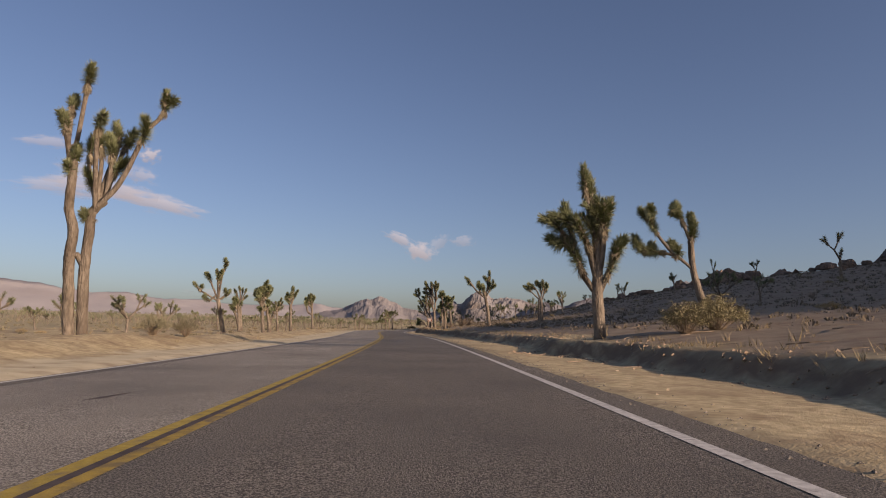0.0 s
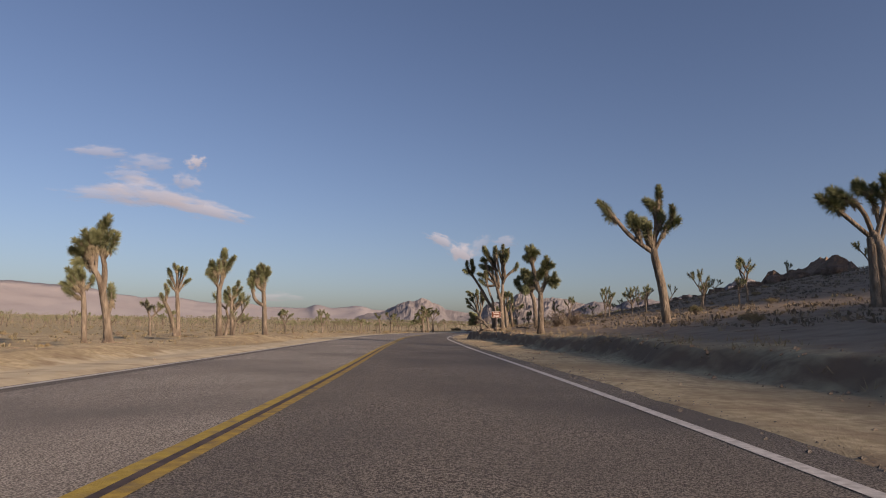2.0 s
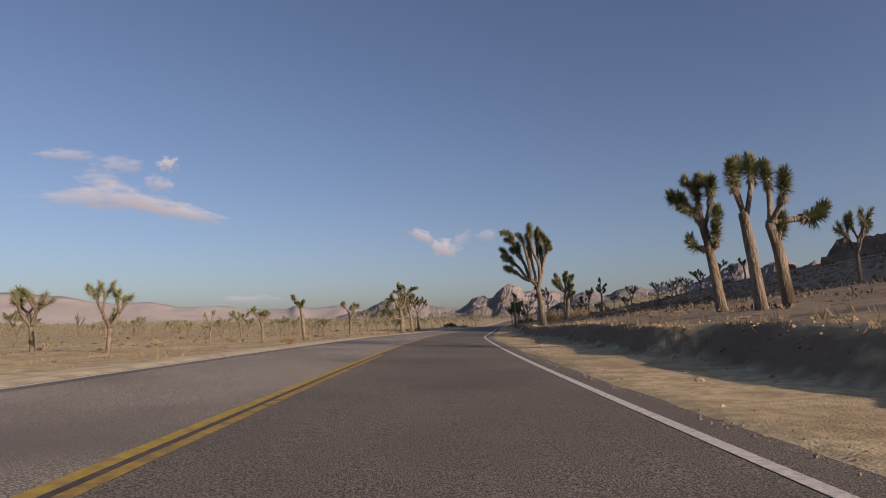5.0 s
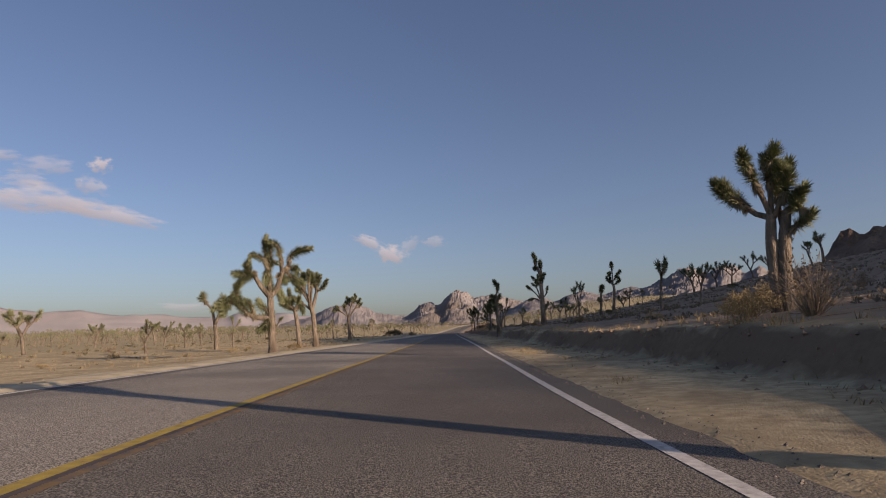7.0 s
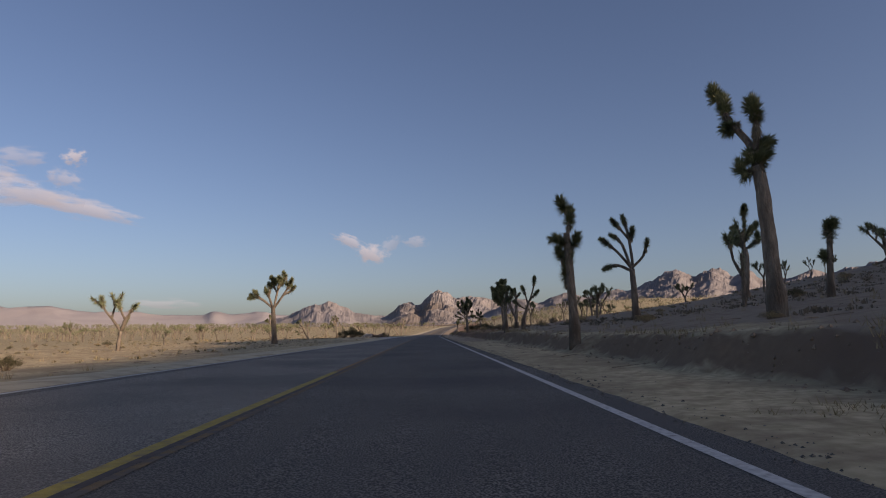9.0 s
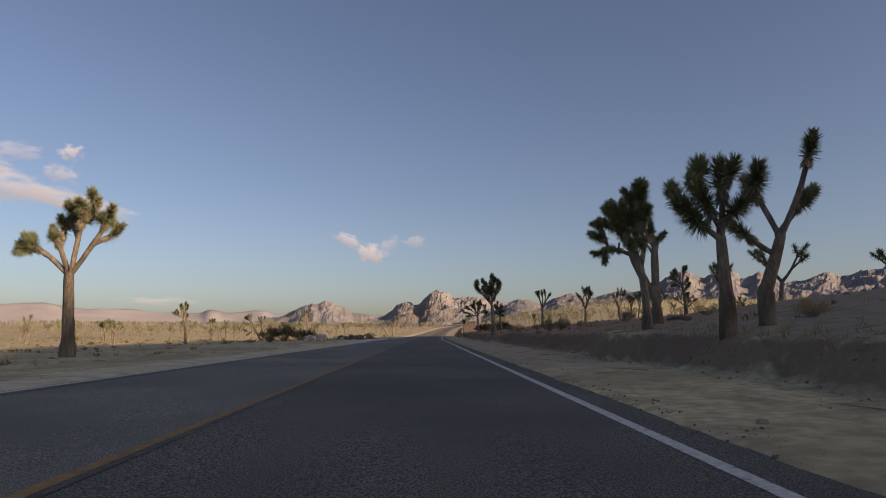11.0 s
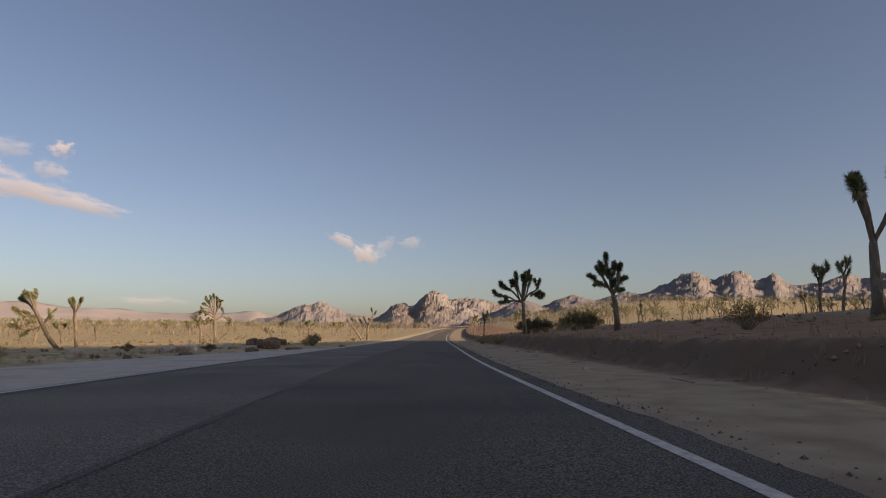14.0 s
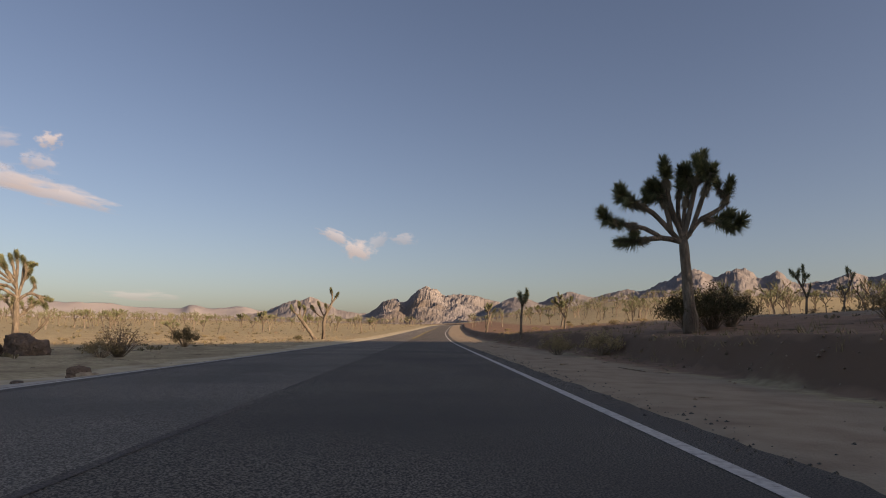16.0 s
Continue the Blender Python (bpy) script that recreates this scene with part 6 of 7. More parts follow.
def place_shrub(kind, k, x, y, s, label, tall=1.0):
    ob = copy_thing(KINDS[kind][k % len(KINDS[kind])], pose(x, y, ground_z(x, y) - 0.02, 0, 0, (x * 77 + y * 31) % 360))
    ob.scale = (s, s, s * tall)
    return tagged(ob, label, "shrub", "shrubs of the desert")


for x, y, s, kind, label in [
        (6.5, 17.0, 1.0, "straw", "rounded straw-yellow shrub on the bank"), (7.5, 17.4, 1.1, "straw", "rounded straw-yellow shrub on the bank"),
        (-9.4, 20.8, 0.7, "sage", "low olive shrub on sand"), (-8.8, 22.0, 0.6, "sage", "low olive shrub on sand"),
        (3.4, 150.0, 0.7, "bare", "tangled leafless brown shrub on the bank"), (-0.6, 143.5, 1.0, "dry", "dry grey-brown shrub on the bank"), (0.6, 144.6, 1.1, "dry", "dry grey-brown shrub on the bank"), (-1.4, 142.4, 0.8, "dry", "dry grey-brown shrub on the bank"), (2.2, 147.0, 1.2, "dry", "dry grey-brown shrub on the bank"),
        (-1.2, 140.5, 1.1, "bare", "dead twiggy shrub on the bank"), (5.6, 137.5, 0.9, "bare", "dead twiggy shrub on the bank"),
        (-11.2, 243.3, 1.15, "green", "dark dense shrub beside pale boulders"), (-10.7, 252.2, 1.0, "green", "low dark shrub behind boulders"), (-12.2, 243.9, 1.05, "green", "dark dense shrub beside pale boulders"),
        (-11.5, 252.8, 1.05, "green", "low dark shrub behind boulders"), (-13.0, 248.0, 0.6, "dry", "dry grey-brown shrub beside boulders"),
        (4.9, 237.5, 0.75, "sage", "broad grey-olive shrub on the slope"), (5.8, 238.2, 0.7, "sage", "broad grey-olive shrub on the slope"),
        (6.6, 240.5, 0.8, "bare", "dead twiggy shrub on the slope"), (8.4, 243.0, 0.7, "dry", "dry shrub on the slope"), (12.5, 246.0, 0.9, "bare", "dead twiggy shrub on the slope"), (16.4, 255.5, 0.9, "sage", "broad grey-olive shrub on the slope"), (7.5, 252.0, 0.8, "dry", "dry shrub on the slope"),
        (9.7, 302.4, 1.2, "green", "tall dark shrub beside a joshua tree"), (10.5, 302.6, 1.3, "green", "tall dark shrub beside a joshua tree"),
        (11.3, 303.0, 1.1, "green", "tall dark shrub beside a joshua tree"), (13.6, 299.5, 1.3, "dry", "grey dry shrub on the slope"), (11.3, 294.6, 1.45, "green", "broad dark shrub on the slope"), (12.4, 295.2, 1.35, "green", "broad dark shrub on the slope"), (10.4, 294.4, 0.9, "sage", "grey-olive shrub beside a darker one"),
        (7.4, 303.5, 1.2, "dry", "grey dry shrub near the bank"), (6.4, 305.0, 1.0, "dry", "grey dry shrub near the bank"),
        (-7.7, 305.8, 1.2, "bare", "airy upright grey-green shrub on the verge"), (-8.1, 305.4, 1.0, "dry", "airy upright grey-green shrub on the verge"), (-8.7, 316.0, 0.95, "green", "rounded olive shrub on the verge"),
        (5.6, 250.5, 1.0, "dry", "grey dry shrub at the foot of a tree"), (8.4, 268.5, 1.1, "dry", "grey dry shrub on the slope"),
        (2.6, 82.6, 1.3, "bare", "wiry green-brown shrub on the bank"), (3.4, 80.4, 1.2, "bare", "wiry green-brown shrub on the bank"),
        (1.0, 78.6, 0.8, "bare", "dead twiggy shrub on the bank"), (-13.2, 160.2, 0.6, "dry", "dry tuft at the foot of a tree"), (-15.4, 123.6, 0.7, "dry", "dry tuft beside the road")]:
    place_shrub(kind, int(x * 3) % 3, x, y, s, label)
rng = random.Random(5)
for k in range(230):
    y = rng.uniform(0, 380)
    side = rng.random() < 0.5
    l = rng.uniform(7.6, 34) if side else -rng.uniform(8.5, 48)
    x = centre_x(y) + l
    kind = rng.choices(("dry", "green", "bare"), (7, 1, 2))[0]
    place_shrub(kind, k, x, y, rng.uniform(0.3, 0.75), {"dry": "low straw-coloured dry shrub", "green": "low olive desert shrub",
                                                         "bare": "low leafless twiggy shrub"}[kind], rng.uniform(0.6, 1.0))
for kinds in KINDS.values():
    for root in kinds:
        for child in list(root.children):
            bpy.data.objects.remove(child)
        bpy.data.objects.remove(root)


# ---- boulders ----
def boulder(x, y, wide, deep, high, seed, label, turn=0.0, mat=M_STONE):
    bm = bmesh.new()
    bmesh.ops.create_icosphere(bm, subdivisions=4 if wide > 0.2 else 2, radius=1.0)
    for v in bm.verts:
        p = v.co.copy()
        n = noise.fractal(p * 1.3 + Vector((seed, 0, 0)), 0.8, 2.0, 5)
        flat = max(abs(p.x), abs(p.y), abs(p.z)) ** -0.55
        v.co = Vector((p.x * wide, p.y * deep, p.z * high)) * flat * 0.86 * (1 + 0.22 * n)
        v.co.z = max(v.co.z, -0.35 * high)
    me = bpy.data.meshes.new("boulder")
    bm.to_mesh(me)
    bm.free()
    me.materials.append(mat)
    ob = new("boulder", me)
    ob.matrix_world = pose(x, y, ground_z(x, y) + 0.3 * high, 0, 0, turn)
    return tagged(ob, label, "boulder", "boulders along the pull-out")


M_CREST = material("dark_crest_rock", (0.15, 0.11, 0.085), (0.25, 0.19, 0.15), 0.8, 0.95, 1.0, 3.0,
                   (0.10, 0.08, 0.065), 0.3, (0.45, 0.65), 0.1, 10.0, distance=0.3, vary=0.15)
boulder(-9.5, 242.8, 0.42, 0.34, 0.3, 1.0, "pale angular granite boulder on the verge", 20)
boulder(-9.1, 245.1, 0.35, 0.32, 0.4, 5.0, "pale pointed granite boulder on the verge", 70)
boulder(-9.5, 248.8, 0.5, 0.4, 0.38, 9.0, "brownish granite boulder beside a shrub", 10)
boulder(-10.4, 255.3, 0.5, 0.4, 0.14, 11.0, "flat pale slab of rock on the verge", 30)
boulder(-13.9, 270.5, 0.4, 0.4, 0.3, 12.0, "small brown boulder on the verge", 10)
boulder(-12.6, 276.0, 0.35, 0.3, 0.28, 15.0, "small brown boulder on the verge", 40)
boulder(-11.6, 283.0, 0.5, 0.35, 0.3, 17.0, "low brown boulder on the verge", 60)
boulder(-12.0, 287.0, 0.45, 0.35, 0.35, 19.0, "low brown boulder on the verge", 0)
boulder(-9.0, 293.4, 0.75, 0.6, 0.6, 31.0, "weathered brown boulder beside the pull-out", 30, M_CREST)
boulder(-11.2, 292.0, 0.5, 0.4, 0.3, 22.0, "low brown boulder on the verge", 80)
boulder(-10.2, 305.6, 0.55, 0.45, 0.48, 41.0, "dark reddish-brown boulder in a heap on the verge", 15, M_CREST)
boulder(-11.0, 306.3, 0.5, 0.5, 0.62, 43.0, "dark reddish-brown boulder in a heap on the verge", 50, M_CREST)
boulder(-11.9, 305.9, 0.6, 0.5, 0.44, 47.0, "dark reddish-brown boulder in a heap on the verge", 100, M_CREST)
boulder(-12.8, 306.6, 0.5, 0.45, 0.55, 53.0, "dark reddish-brown boulder in a heap on the verge", 140, M_CREST)
# stands for a thin white stick, built with the boulder shape
boulder(-3.3, 131.6, 0.2, 0.08, 0.06, 25.0, "thin white stick at the foot of a tree, shaped from a stone", 30)

rng = random.Random(13)
for k in range(16):
    y = rng.uniform(60, 300)
    x = centre_x(y) + rng.uniform(4.4, 6.6)
    w = rng.uniform(0.04, 0.09)
    ob = boulder(x, y, w, w * 0.8, w * 0.6, rng.uniform(0, 90), "small tan stone on the sandy shoulder", rng.uniform(0, 360), M_TANSTONE)
    ob["group"] = "stones on the shoulder"

# ---- rocks on the crest of the slope ----
rng = random.Random(31)
for k in range(80):
    y = (58 + 26 * rng.random()) if k < 14 else (148 + 90 * rng.random() if k < 36 else rng.uniform(85, 148))
    x = centre_x(y) + rng.gauss(48, 3)
    w = 0.35 + 0.8 * rng.random() ** 2
    ob = boulder(x, y, w, w * rng.uniform(0.6, 1.0), w * rng.uniform(0.5, 0.9), rng.uniform(0, 90), "dark weathered rock on the crest of the slope", rng.uniform(0, 360), M_CREST)
    ob["group"] = "rocks on the crest"

# ---- paved pull-out beside the road ----
def pull_wide(y):
    return 4.6 * ramp(y, 247, 265) * (1 - ramp(y, 270, 297)) + 0.05


def pull_out_mesh():
    verts, ys = [], steps([(247, 1.0), (322, 1)])
    for y in ys:
        wide = pull_wide(y)
        for k in range(7):
            l = -3.39 - wide * k / 6 + (0.25 * lumps(y, k, 2.0) if k == 6 else 0)
            verts.append((centre_x(y) + l, y, road_z(-3.72, y) * (1 - 0.6 * k / 6) - 0.012 - (0.05 if k == 6 else 0)))
    return link("pull_out", verts, [(j * 7 + i, j * 7 + i + 1, j * 7 + i + 8, j * 7 + i + 7) for j in range(len(ys) - 1) for i in range(6)], [M_PALE])


rng = random.Random(57)
for k in range(34):
    y = rng.uniform(257, 297)
    x = centre_x(y) - 3.75 - pull_wide(y) - abs(rng.gauss(0, 0.5))
    w = 0.09 + 0.28 * rng.random() ** 2
    boulder(x, y, w, w * rng.uniform(0.6, 1.0), w * rng.uniform(0.5, 0.8), rng.uniform(0, 90), "dusty brown stone along the edge of the gravel", rng.uniform(0, 360), M_CREST if k % 3 else M_TANSTONE)

tagged(pull_out_mesh(), "pale paved pull-out beside the road", "pavement", kind="structure")


# ---- fallen trunks and dead branches ----
def fallen(x, y, turn, points, r, label, name="fallen_trunk"):
    pts = [Vector(p) for p in points]
    v, f, path = tube(pts, [r * (1 - 0.5 * i / (len(pts) - 1)) for i in range(len(pts))], 8, seed=x)
    ob = link(name, v, f, [M_BARK], smooth=True)
    ob.matrix_world = pose(x, y, ground_z(x, y) + r * 0.7, 0, 0, turn)
    return tagged(ob, label, "dead wood", "dead wood on the ground")


fallen(-1.7, 86.3, 200, [(0, 0, 0), (0.4, 0.1, 0.05), (0.9, 0.0, -0.02), (1.2, 0.1, -0.1)], 0.12, "fallen grey-brown joshua trunk on the bank")
fallen(-1.5, 87.0, 35, [(0, 0, 0.05), (0.3, 0.1, 0.14), (0.6, 0.0, 0.1)], 0.13, "broken joshua stump on the bank")
fallen(0.8, 84.0, 140, [(0, 0, 0), (0.5, 0.05, 0.03), (1.1, 0.0, 0.0)], 0.08, "dead branch lying on the slope")
fallen(5.5, 221.0, 100, [(0, 0, 0), (0.6, 0.1, 0.05), (1.3, 0.0, 0.0)], 0.09, "dead branch lying on the slope")
fallen(-14.6, 171.5, 160, [(0, 0, 0), (0.6, 0.05, 0.1), (1.2, 0.0, 0.02)], 0.08, "dead branch at the foot of a tree")
fallen(-20.2, 324.0, 20, [(0, 0, 0), (0.4, 0.05, 0.5), (0.9, 0.0, 1.0), (1.2, 0, 1.6)], 0.1, "leaning dead joshua stem")


# ---- road sign ----
def box(name, size, at, mat, parent, bevel=0.0, label=""):
    bm = bmesh.new()
    bmesh.ops.create_cube(bm, size=1)
    for v in bm.verts:
        v.co = Vector((v.co.x * size[0], v.co.y * size[1], v.co.z * size[2])) + Vector(at)
    if bevel:
        long = [e for e in bm.edges if abs((e.verts[0].co - e.verts[1].co).y) > 0.5 * size[1]]
        bmesh.ops.bevel(bm, geom=long, offset=bevel, segments=4, affect="EDGES")
    return part(name, bm, mat, parent, label)


sign_x, sign_y = -1.52, 81.8
sign = new("road_sign")
sign.matrix_world = pose(sign_x, sign_y, ground_z(sign_x, sign_y), 0, 0, 6)
tagged(sign, "brown road sign with white lettering on a dark post", "road sign")
SIGN_Z = 1.69 - ground_z(sign_x, sign_y)
box("post", (0.055, 0.03, SIGN_Z + 0.25), (0, 0.02, (SIGN_Z + 0.25) / 2 - 0.1), M_POST, sign)
panel = box("panel", (0.62, 0.006, 0.43), (0, -0.002, SIGN_Z), M_SIGN_WHITE, sign, 0.035, "white-bordered sign panel")
box("face", (0.595, 0.003, 0.405), (0, -0.0065, SIGN_Z), M_SIGN_BROWN, panel, 0.03, "brown sign face")
for words, dz in (("Exhibit", 0.05), ("Ahead", -0.135)):
    cu = bpy.data.curves.new("lettering", "FONT")
    cu.body, cu.size, cu.align_x, cu.extrude = words, 0.152, "CENTER", 0.0008
    cu.offset = 0.003
    cu.materials.append(M_SIGN_WHITE)
    text = new("lettering", cu)
    text.parent = panel
    text.matrix_basis = pose(0, -0.0095, SIGN_Z + dz, 90, 0, 0)
    tagged(text, "white words")
for dz in (0.19, -0.19):
    box("bolt", (0.016, 0.004, 0.016), (0, -0.009, SIGN_Z + dz), M_POST, panel)

# ---- cracks and tar marks in the road ----
def crack(x, y, turn, length, wide, seed, label):
    rng = random.Random(seed)
    verts, faces, at = [], [], 0.0
    n = max(4, int(length / 0.09))
    side = 0.0
    for k in range(n + 1):
        u = k / n
        side += rng.gauss(0, 0.02)
        w = wide * (0.3 + rng.random()) * (1 - abs(2 * u - 1) ** 4)
        for s in (-0.5, 0.5):
            lx, ly = length * (u - 0.5), side + s * w
            a = radians(turn)
            px, py = x + lx * math.cos(a) - ly * math.sin(a), y + lx * math.sin(a) + ly * math.cos(a)
            verts.append((px, py, road_z(px - centre_x(py), py) + 0.003))
    faces = [(2 * k, 2 * k + 2, 2 * k + 3, 2 * k + 1) for k in range(n)]
    return tagged(link("road_crack", verts, faces, [M_TAR]), label, "road crack", kind="structure")


crack(-3.2, 6.3, 83, 0.8, 0.09, 1, "dark tar mark on the lane")
crack(1.35, 5.6, 32, 0.45, 0.05, 2, "short dark crack at the road's edge")
crack(-2.2, 247.2, 76, 1.6, 0.05, 3, "jagged dark crack along the lane")
crack(-2.4, 249.4, 80, 0.7, 0.06, 4, "jagged dark crack along the lane")
rng = random.Random(3)
for k in range(34):
    y = rng.uniform(0, 320)
    crack(centre_x(y) + rng.choice((-1, 1)) * rng.uniform(0.4, 3.0), y, rng.choice((rng.uniform(60, 120), rng.uniform(-25, 25))), rng.uniform(0.3, 1.8), rng.uniform(0.012, 0.03), k + 50, "thin crack in the asphalt")

# ---- dry grass, stones ----
gv, gf = [], []
rng = random.Random(11)
for k in range(5200):
    y = rng.uniform(-5, 345) if k % 2 else rng.uniform(60, 345)
    l = 6.9 + rng.random() ** 1.6 * 26 if rng.random() < 0.62 else -(5.2 + rng.random() ** 1.4 * 34)
    if -9 < l < 0 and 232 < y < 325:
        continue
    x = centre_x(y) + l
    if lumps(x, y, 7, 6.0) < -0.12:
        continue
    z = ground_z(x, y) - 0.01
    tall = rng.uniform(0.08, 0.30)
    for j in range(9):
        a = rng.random() * 6.28
        o = len(gv)
        bx, by = x + rng.gauss(0, 0.06), y + rng.gauss(0, 0.06)
        dx, dy = math.cos(a), math.sin(a)
        t = tall * rng.uniform(0.6, 1.2)
        gv += [(bx - dy * 0.007, by + dx * 0.007, z), (bx + dy * 0.007, by - dx * 0.007, z), (bx + dx * t * 0.5, by + dy * t * 0.5, z + t)]
        gf.append((o, o + 1, o + 2))
for k in range(2600):
    if k < 1100:
        y, tall = rng.uniform(0, 340), rng.uniform(0.06, 0.2)
        l = rng.uniform(6.5, 7.7) + 0.75 * ramp(y, 195, 225)
    else:
        y, tall = rng.uniform(112, 172), rng.uniform(0.03, 0.09)
        l = 4.3 + 2.2 * rng.random()
        if lumps(l * 2, y, 2.2, 6.6) < 0.05:
            continue
    x = centre_x(y) + l
    z = ground_z(x, y) - 0.01
    for j in range(8):
        a = rng.random() * 6.28
        o = len(gv)
        bx, by = x + rng.gauss(0, 0.09), y + rng.gauss(0, 0.09)
        dx, dy = math.cos(a), math.sin(a)
        t = tall * rng.uniform(0.6, 1.2)
        gv += [(bx - dy * 0.008, by + dx * 0.008, z), (bx + dy * 0.008, by - dx * 0.008, z), (bx + dx * t * 0.9, by + dy * t * 0.9, z + t)]
        gf.append((o, o + 1, o + 2))
tagged(link("dry_grass", gv, gf, [M_DRYBUSH]), "thin dry straw tufts over the sand", "grass", kind="stuff")

pv, pf = [], []
for k in range(4200):
    y = rng.uniform(-5, 320)
    if k % 3 == 0:
        l = -(4.0 + rng.random() ** 2 * 14)
    else:
        l = 3.7 + rng.random() ** 1.7 * 9
    x = centre_x(y) + l
    r = 0.007 + 0.032 * rng.random() ** 6
    z = ground_z(x, y)
    o = len(pv)
    for q in ((1, 0, 0), (-.3, .9, 0), (-.7, -.7, 0), (.1, .1, .8), (0, 0, -.6)):
        pv.append((x + q[0] * r * rng.uniform(.7, 1.4), y + q[1] * r * rng.uniform(.7, 1.4), z + q[2] * r * rng.uniform(.6, 1.2)))
    pf += [(o, o + 1, o + 3), (o + 1, o + 2, o + 3), (o + 2, o, o + 3), (o, o + 4, o + 1), (o + 1, o + 4, o + 2), (o + 2, o + 4, o)]
av, af = [], []
for k in range(11000):
    y = rng.uniform(-4, 310)
    l = 3.64 + abs(rng.gauss(0, 0.3))
    x = centre_x(y) + l
    r = 0.006 + 0.022 * rng.random() ** 3
    z = max(ground_z(x, y), road_z(l, y) if l < 3.78 else -9)
    o = len(av)
    for q in ((1, 0, 0), (-.3, .9, 0), (-.7, -.7, 0), (.1, .1, .8)):
        av.append((x + q[0] * r * rng.uniform(.7, 1.4), y + q[1] * r * rng.uniform(.7, 1.4), z + q[2] * r * rng.uniform(.6, 1.2)))
    af += [(o, o + 1, o + 3), (o + 1, o + 2, o + 3), (o + 2, o, o + 3)]
tagged(link("asphalt_crumbs", av, af, [M_ASPHALT]), "dark asphalt crumbs along the broken edge", "gravel", kind="stuff")
tagged(link("gravel", pv, pf, [M_TANSTONE]), "loose stones along the road's edge", "gravel", kind="stuff")

# clods of earth and sticks over the broken bank
dv, df = [], []
rng = random.Random(23)
for k in range(9000):
    y = rng.uniform(-4, 330)
    l = 6.55 + 0.75 * ramp(y, 195, 225) + rng.gauss(0, 0.45)
    x = centre_x(y) + l
    for bx, by, grow in BULGES:
        x -= grow * math.exp(-((x - bx) ** 2 + (y - by) ** 2) / 4.8)
    if x - centre_x(y) < 4.0:
        continue
    r = 0.012 + 0.055 * rng.random() ** 4
    z = ground_z(x, y)
    o = len(dv)
    for q in ((1, 0, 0), (-.3, .9, 0), (-.7, -.7, 0), (.1, .1, .8), (0, 0, -.6)):
        dv.append((x + q[0] * r * rng.uniform(.7, 1.4), y + q[1] * r * rng.uniform(.7, 1.4), z + q[2] * r * rng.uniform(.6, 1.2)))
    df += [(o, o + 1, o + 3), (o + 1, o + 2, o + 3), (o + 2, o, o + 3), (o, o + 4, o + 1), (o + 1, o + 4, o + 2), (o + 2, o + 4, o)]
tagged(link("bank_clods", dv, df, [M_CLOD]), "loose clods of earth over the roadside bank", "soil", kind="stuff")
kv, kf = [], []
for k in range(900):
    y = rng.uniform(-4, 330)
    l = rng.uniform(4.6, 12) if k % 3 else -rng.uniform(5.5, 16)
    x = centre_x(y) + l
    a, ln = rng.random() * 6.28, rng.uniform(0.15, 0.8)
    dx, dy = math.cos(a) * ln / 2, math.sin(a) * ln / 2
    r = rng.uniform(0.006, 0.016)
    za, zb = ground_z(x - dx, y - dy) + r, ground_z(x + dx, y + dy) + r + 0.1 * ln * rng.random()
    mx, my, mz = x + rng.gauss(0, 0.05), y + rng.gauss(0, 0.05), max((za + zb) / 2, ground_z(x, y) + r)
    o = len(kv)
    for px, py, pz, s in ((x - dx, y - dy, za, 1), (mx, my, mz, 0.9), (x + dx, y + dy, zb, 0.5)):
        kv += [(px - dy / ln * r * s, py + dx / ln * r * s, pz), (px + dy / ln * r * s, py - dx / ln * r * s, pz), (px, py, pz + 1.6 * r * s)]
    for c in (0, 3):
        kf += [(o + c, o + c + 1, o + c + 4, o + c + 3), (o + c + 1, o + c + 2, o + c + 5, o + c + 4), (o + c + 2, o + c, o + c + 3, o + c + 5)]
tagged(link("fallen_twigs", kv, kf, [M_TWIG]), "dry twigs lying on the sand", "twigs", kind="stuff")

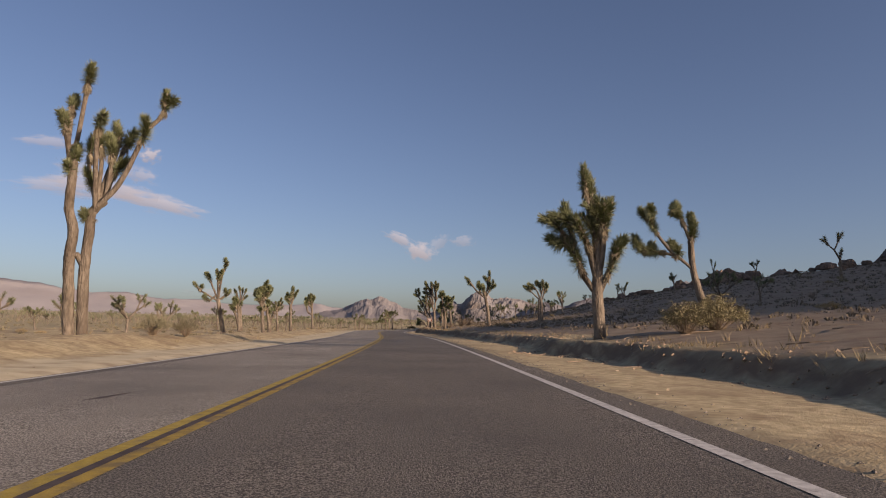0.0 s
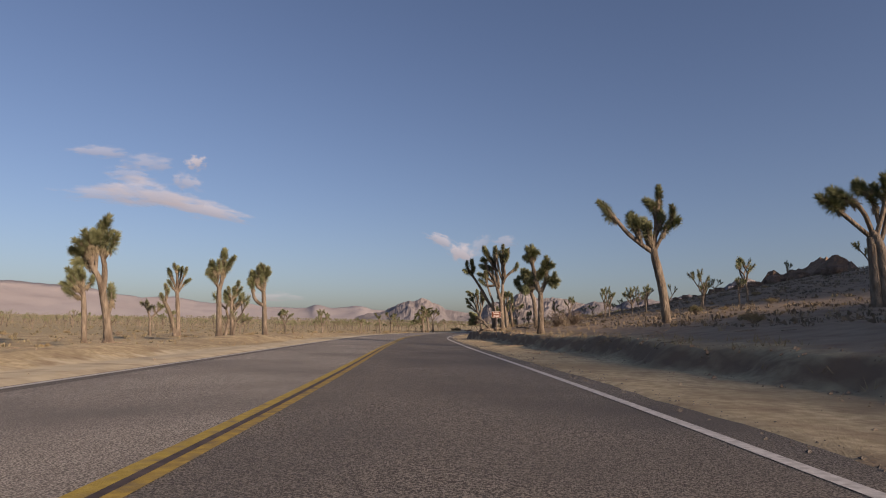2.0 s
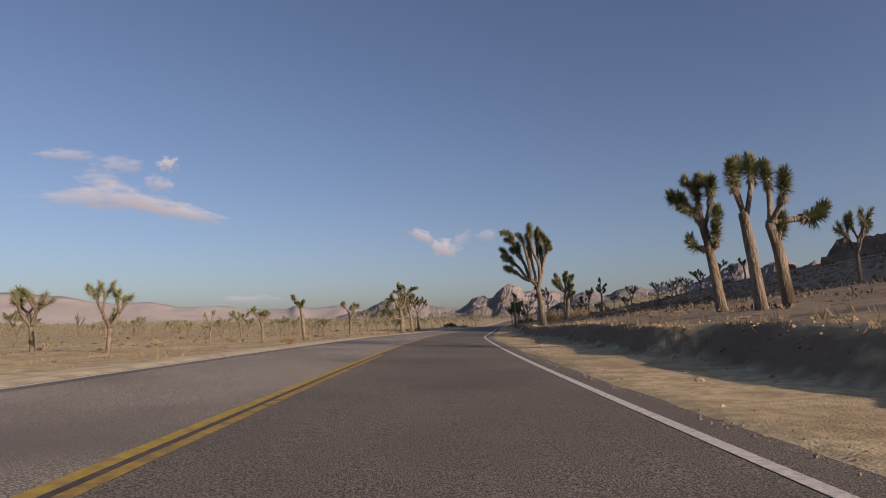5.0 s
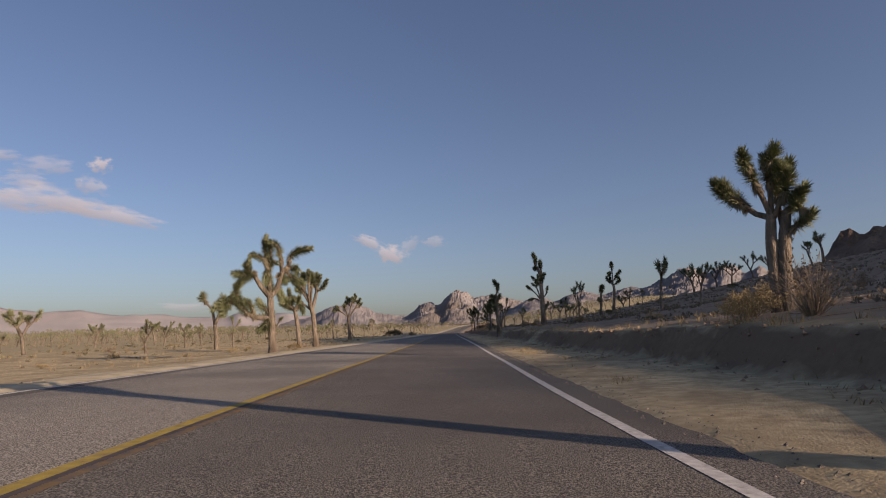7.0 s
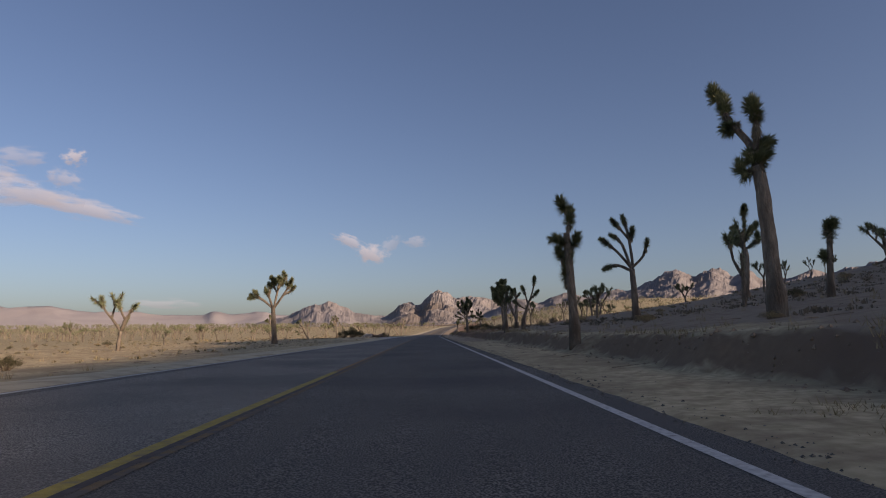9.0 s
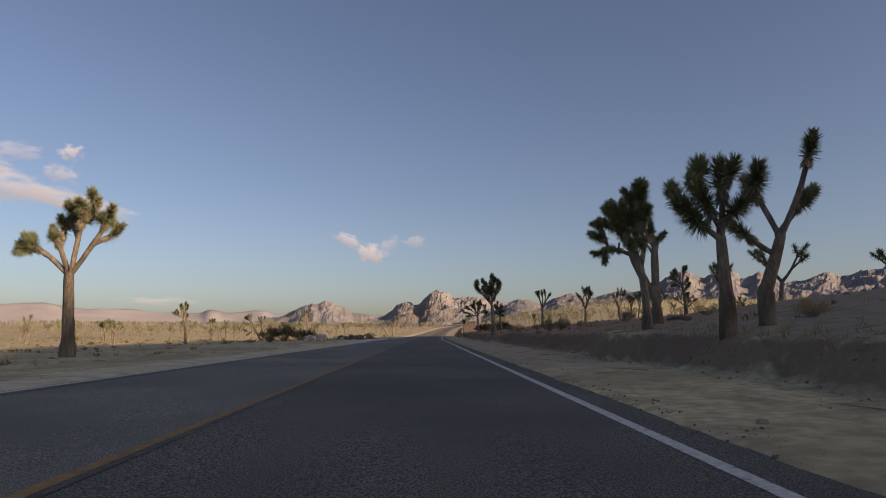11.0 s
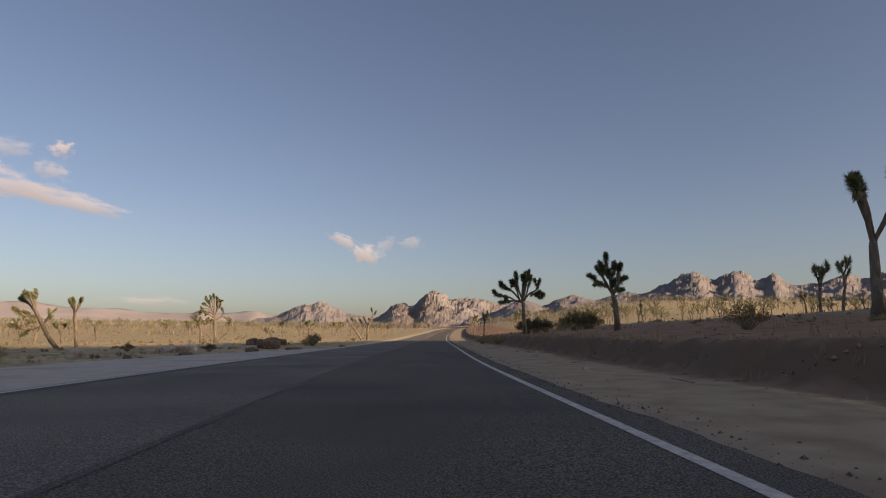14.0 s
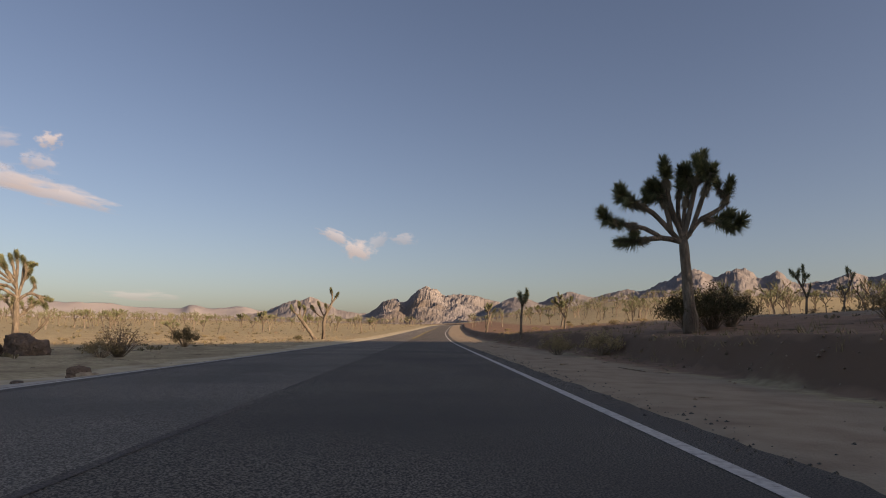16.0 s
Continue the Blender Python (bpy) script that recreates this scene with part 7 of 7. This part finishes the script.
# low scrub over the plain, too much to count
cv2, cf2 = [], []
rng = random.Random(17)
for k in range(15000):
    y = rng.uniform(-5, 700)
    l = -(9 + 260 * rng.random() ** 1.5) if rng.random() < 0.7 else 20 + 200 * rng.random()
    if l > 60 and y < 260:
        continue
    x = centre_x(y) + l
    z = ground_z(x, y) - 0.02
    s = (0.08 + 0.24 * rng.random() ** 1.8) * (0.6 + 0.4 * ramp(abs(l), 12, 35) + 0.5 * ramp(abs(l), 40, 150))
    for j in range(20 if y < 330 and abs(l) < 60 else 10):
        a, t = rng.random() * 6.28, rng.uniform(0.1, 0.9)
        o = len(cv2)
        px, py = x + math.cos(a) * s * 0.3, y + math.sin(a) * s * 0.3
        ex, ey = x + math.cos(a) * s * (0.4 + t), y + math.sin(a) * s * (0.4 + t)
        h = s * (1.3 - 0.8 * t) * rng.uniform(0.7, 1.1)
        thin = 0.08 if y < 330 and abs(l) < 60 else 0.2
        wx, wy = -math.sin(a) * s * thin, math.cos(a) * s * thin
        cv2 += [(px - wx * 0.3, py - wy * 0.3, z), (ex + wx, ey + wy, z + h * 0.8), (ex * 0.5 + px * 0.5 - wx, ey * 0.5 + py * 0.5 - wy, z + h)]
        cf2.append((o, o + 1, o + 2))
tagged(link("desert_scrub", cv2, cf2, [M_SCRUB]), "low grey-tan scrub over the desert plain", "scrub", kind="stuff")

# dark brush over the slope east of the road
bv, bf = [], []
rng = random.Random(19)
for k in range(34000):
    y = rng.uniform(-5, 330)
    l = 9.5 + 46 * rng.random() ** 1.2
    x = centre_x(y) + l
    if lumps(x, y, 11, 12.0) + 0.02 * (l - 18) < -0.25 or (y > 205 and rng.random() < 0.9):
        continue
    z = ground_z(x, y) - 0.03
    s = 0.05 + 0.15 * rng.random() ** 1.7
    for j in range(8):
        a, t = rng.random() * 6.28, rng.uniform(0.1, 0.9)
        o = len(bv)
        px, py = x + math.cos(a) * s * 0.3, y + math.sin(a) * s * 0.3
        ex, ey = x + math.cos(a) * s * (0.4 + t), y + math.sin(a) * s * (0.4 + t)
        h = s * (1.3 - 0.8 * t) * rng.uniform(0.7, 1.1)
        wx, wy = -math.sin(a) * s * 0.1, math.cos(a) * s * 0.1
        bv += [(px - wx * 0.3, py - wy * 0.3, z), (ex + wx, ey + wy, z + h * 0.8), (ex * 0.5 + px * 0.5 - wx, ey * 0.5 + py * 0.5 - wy, z + h)]
        bf.append((o, o + 1, o + 2))
tagged(link("slope_brush", bv, bf, [M_BRUSH]), "dense dark brush over the rising slope", "brush", kind="stuff")
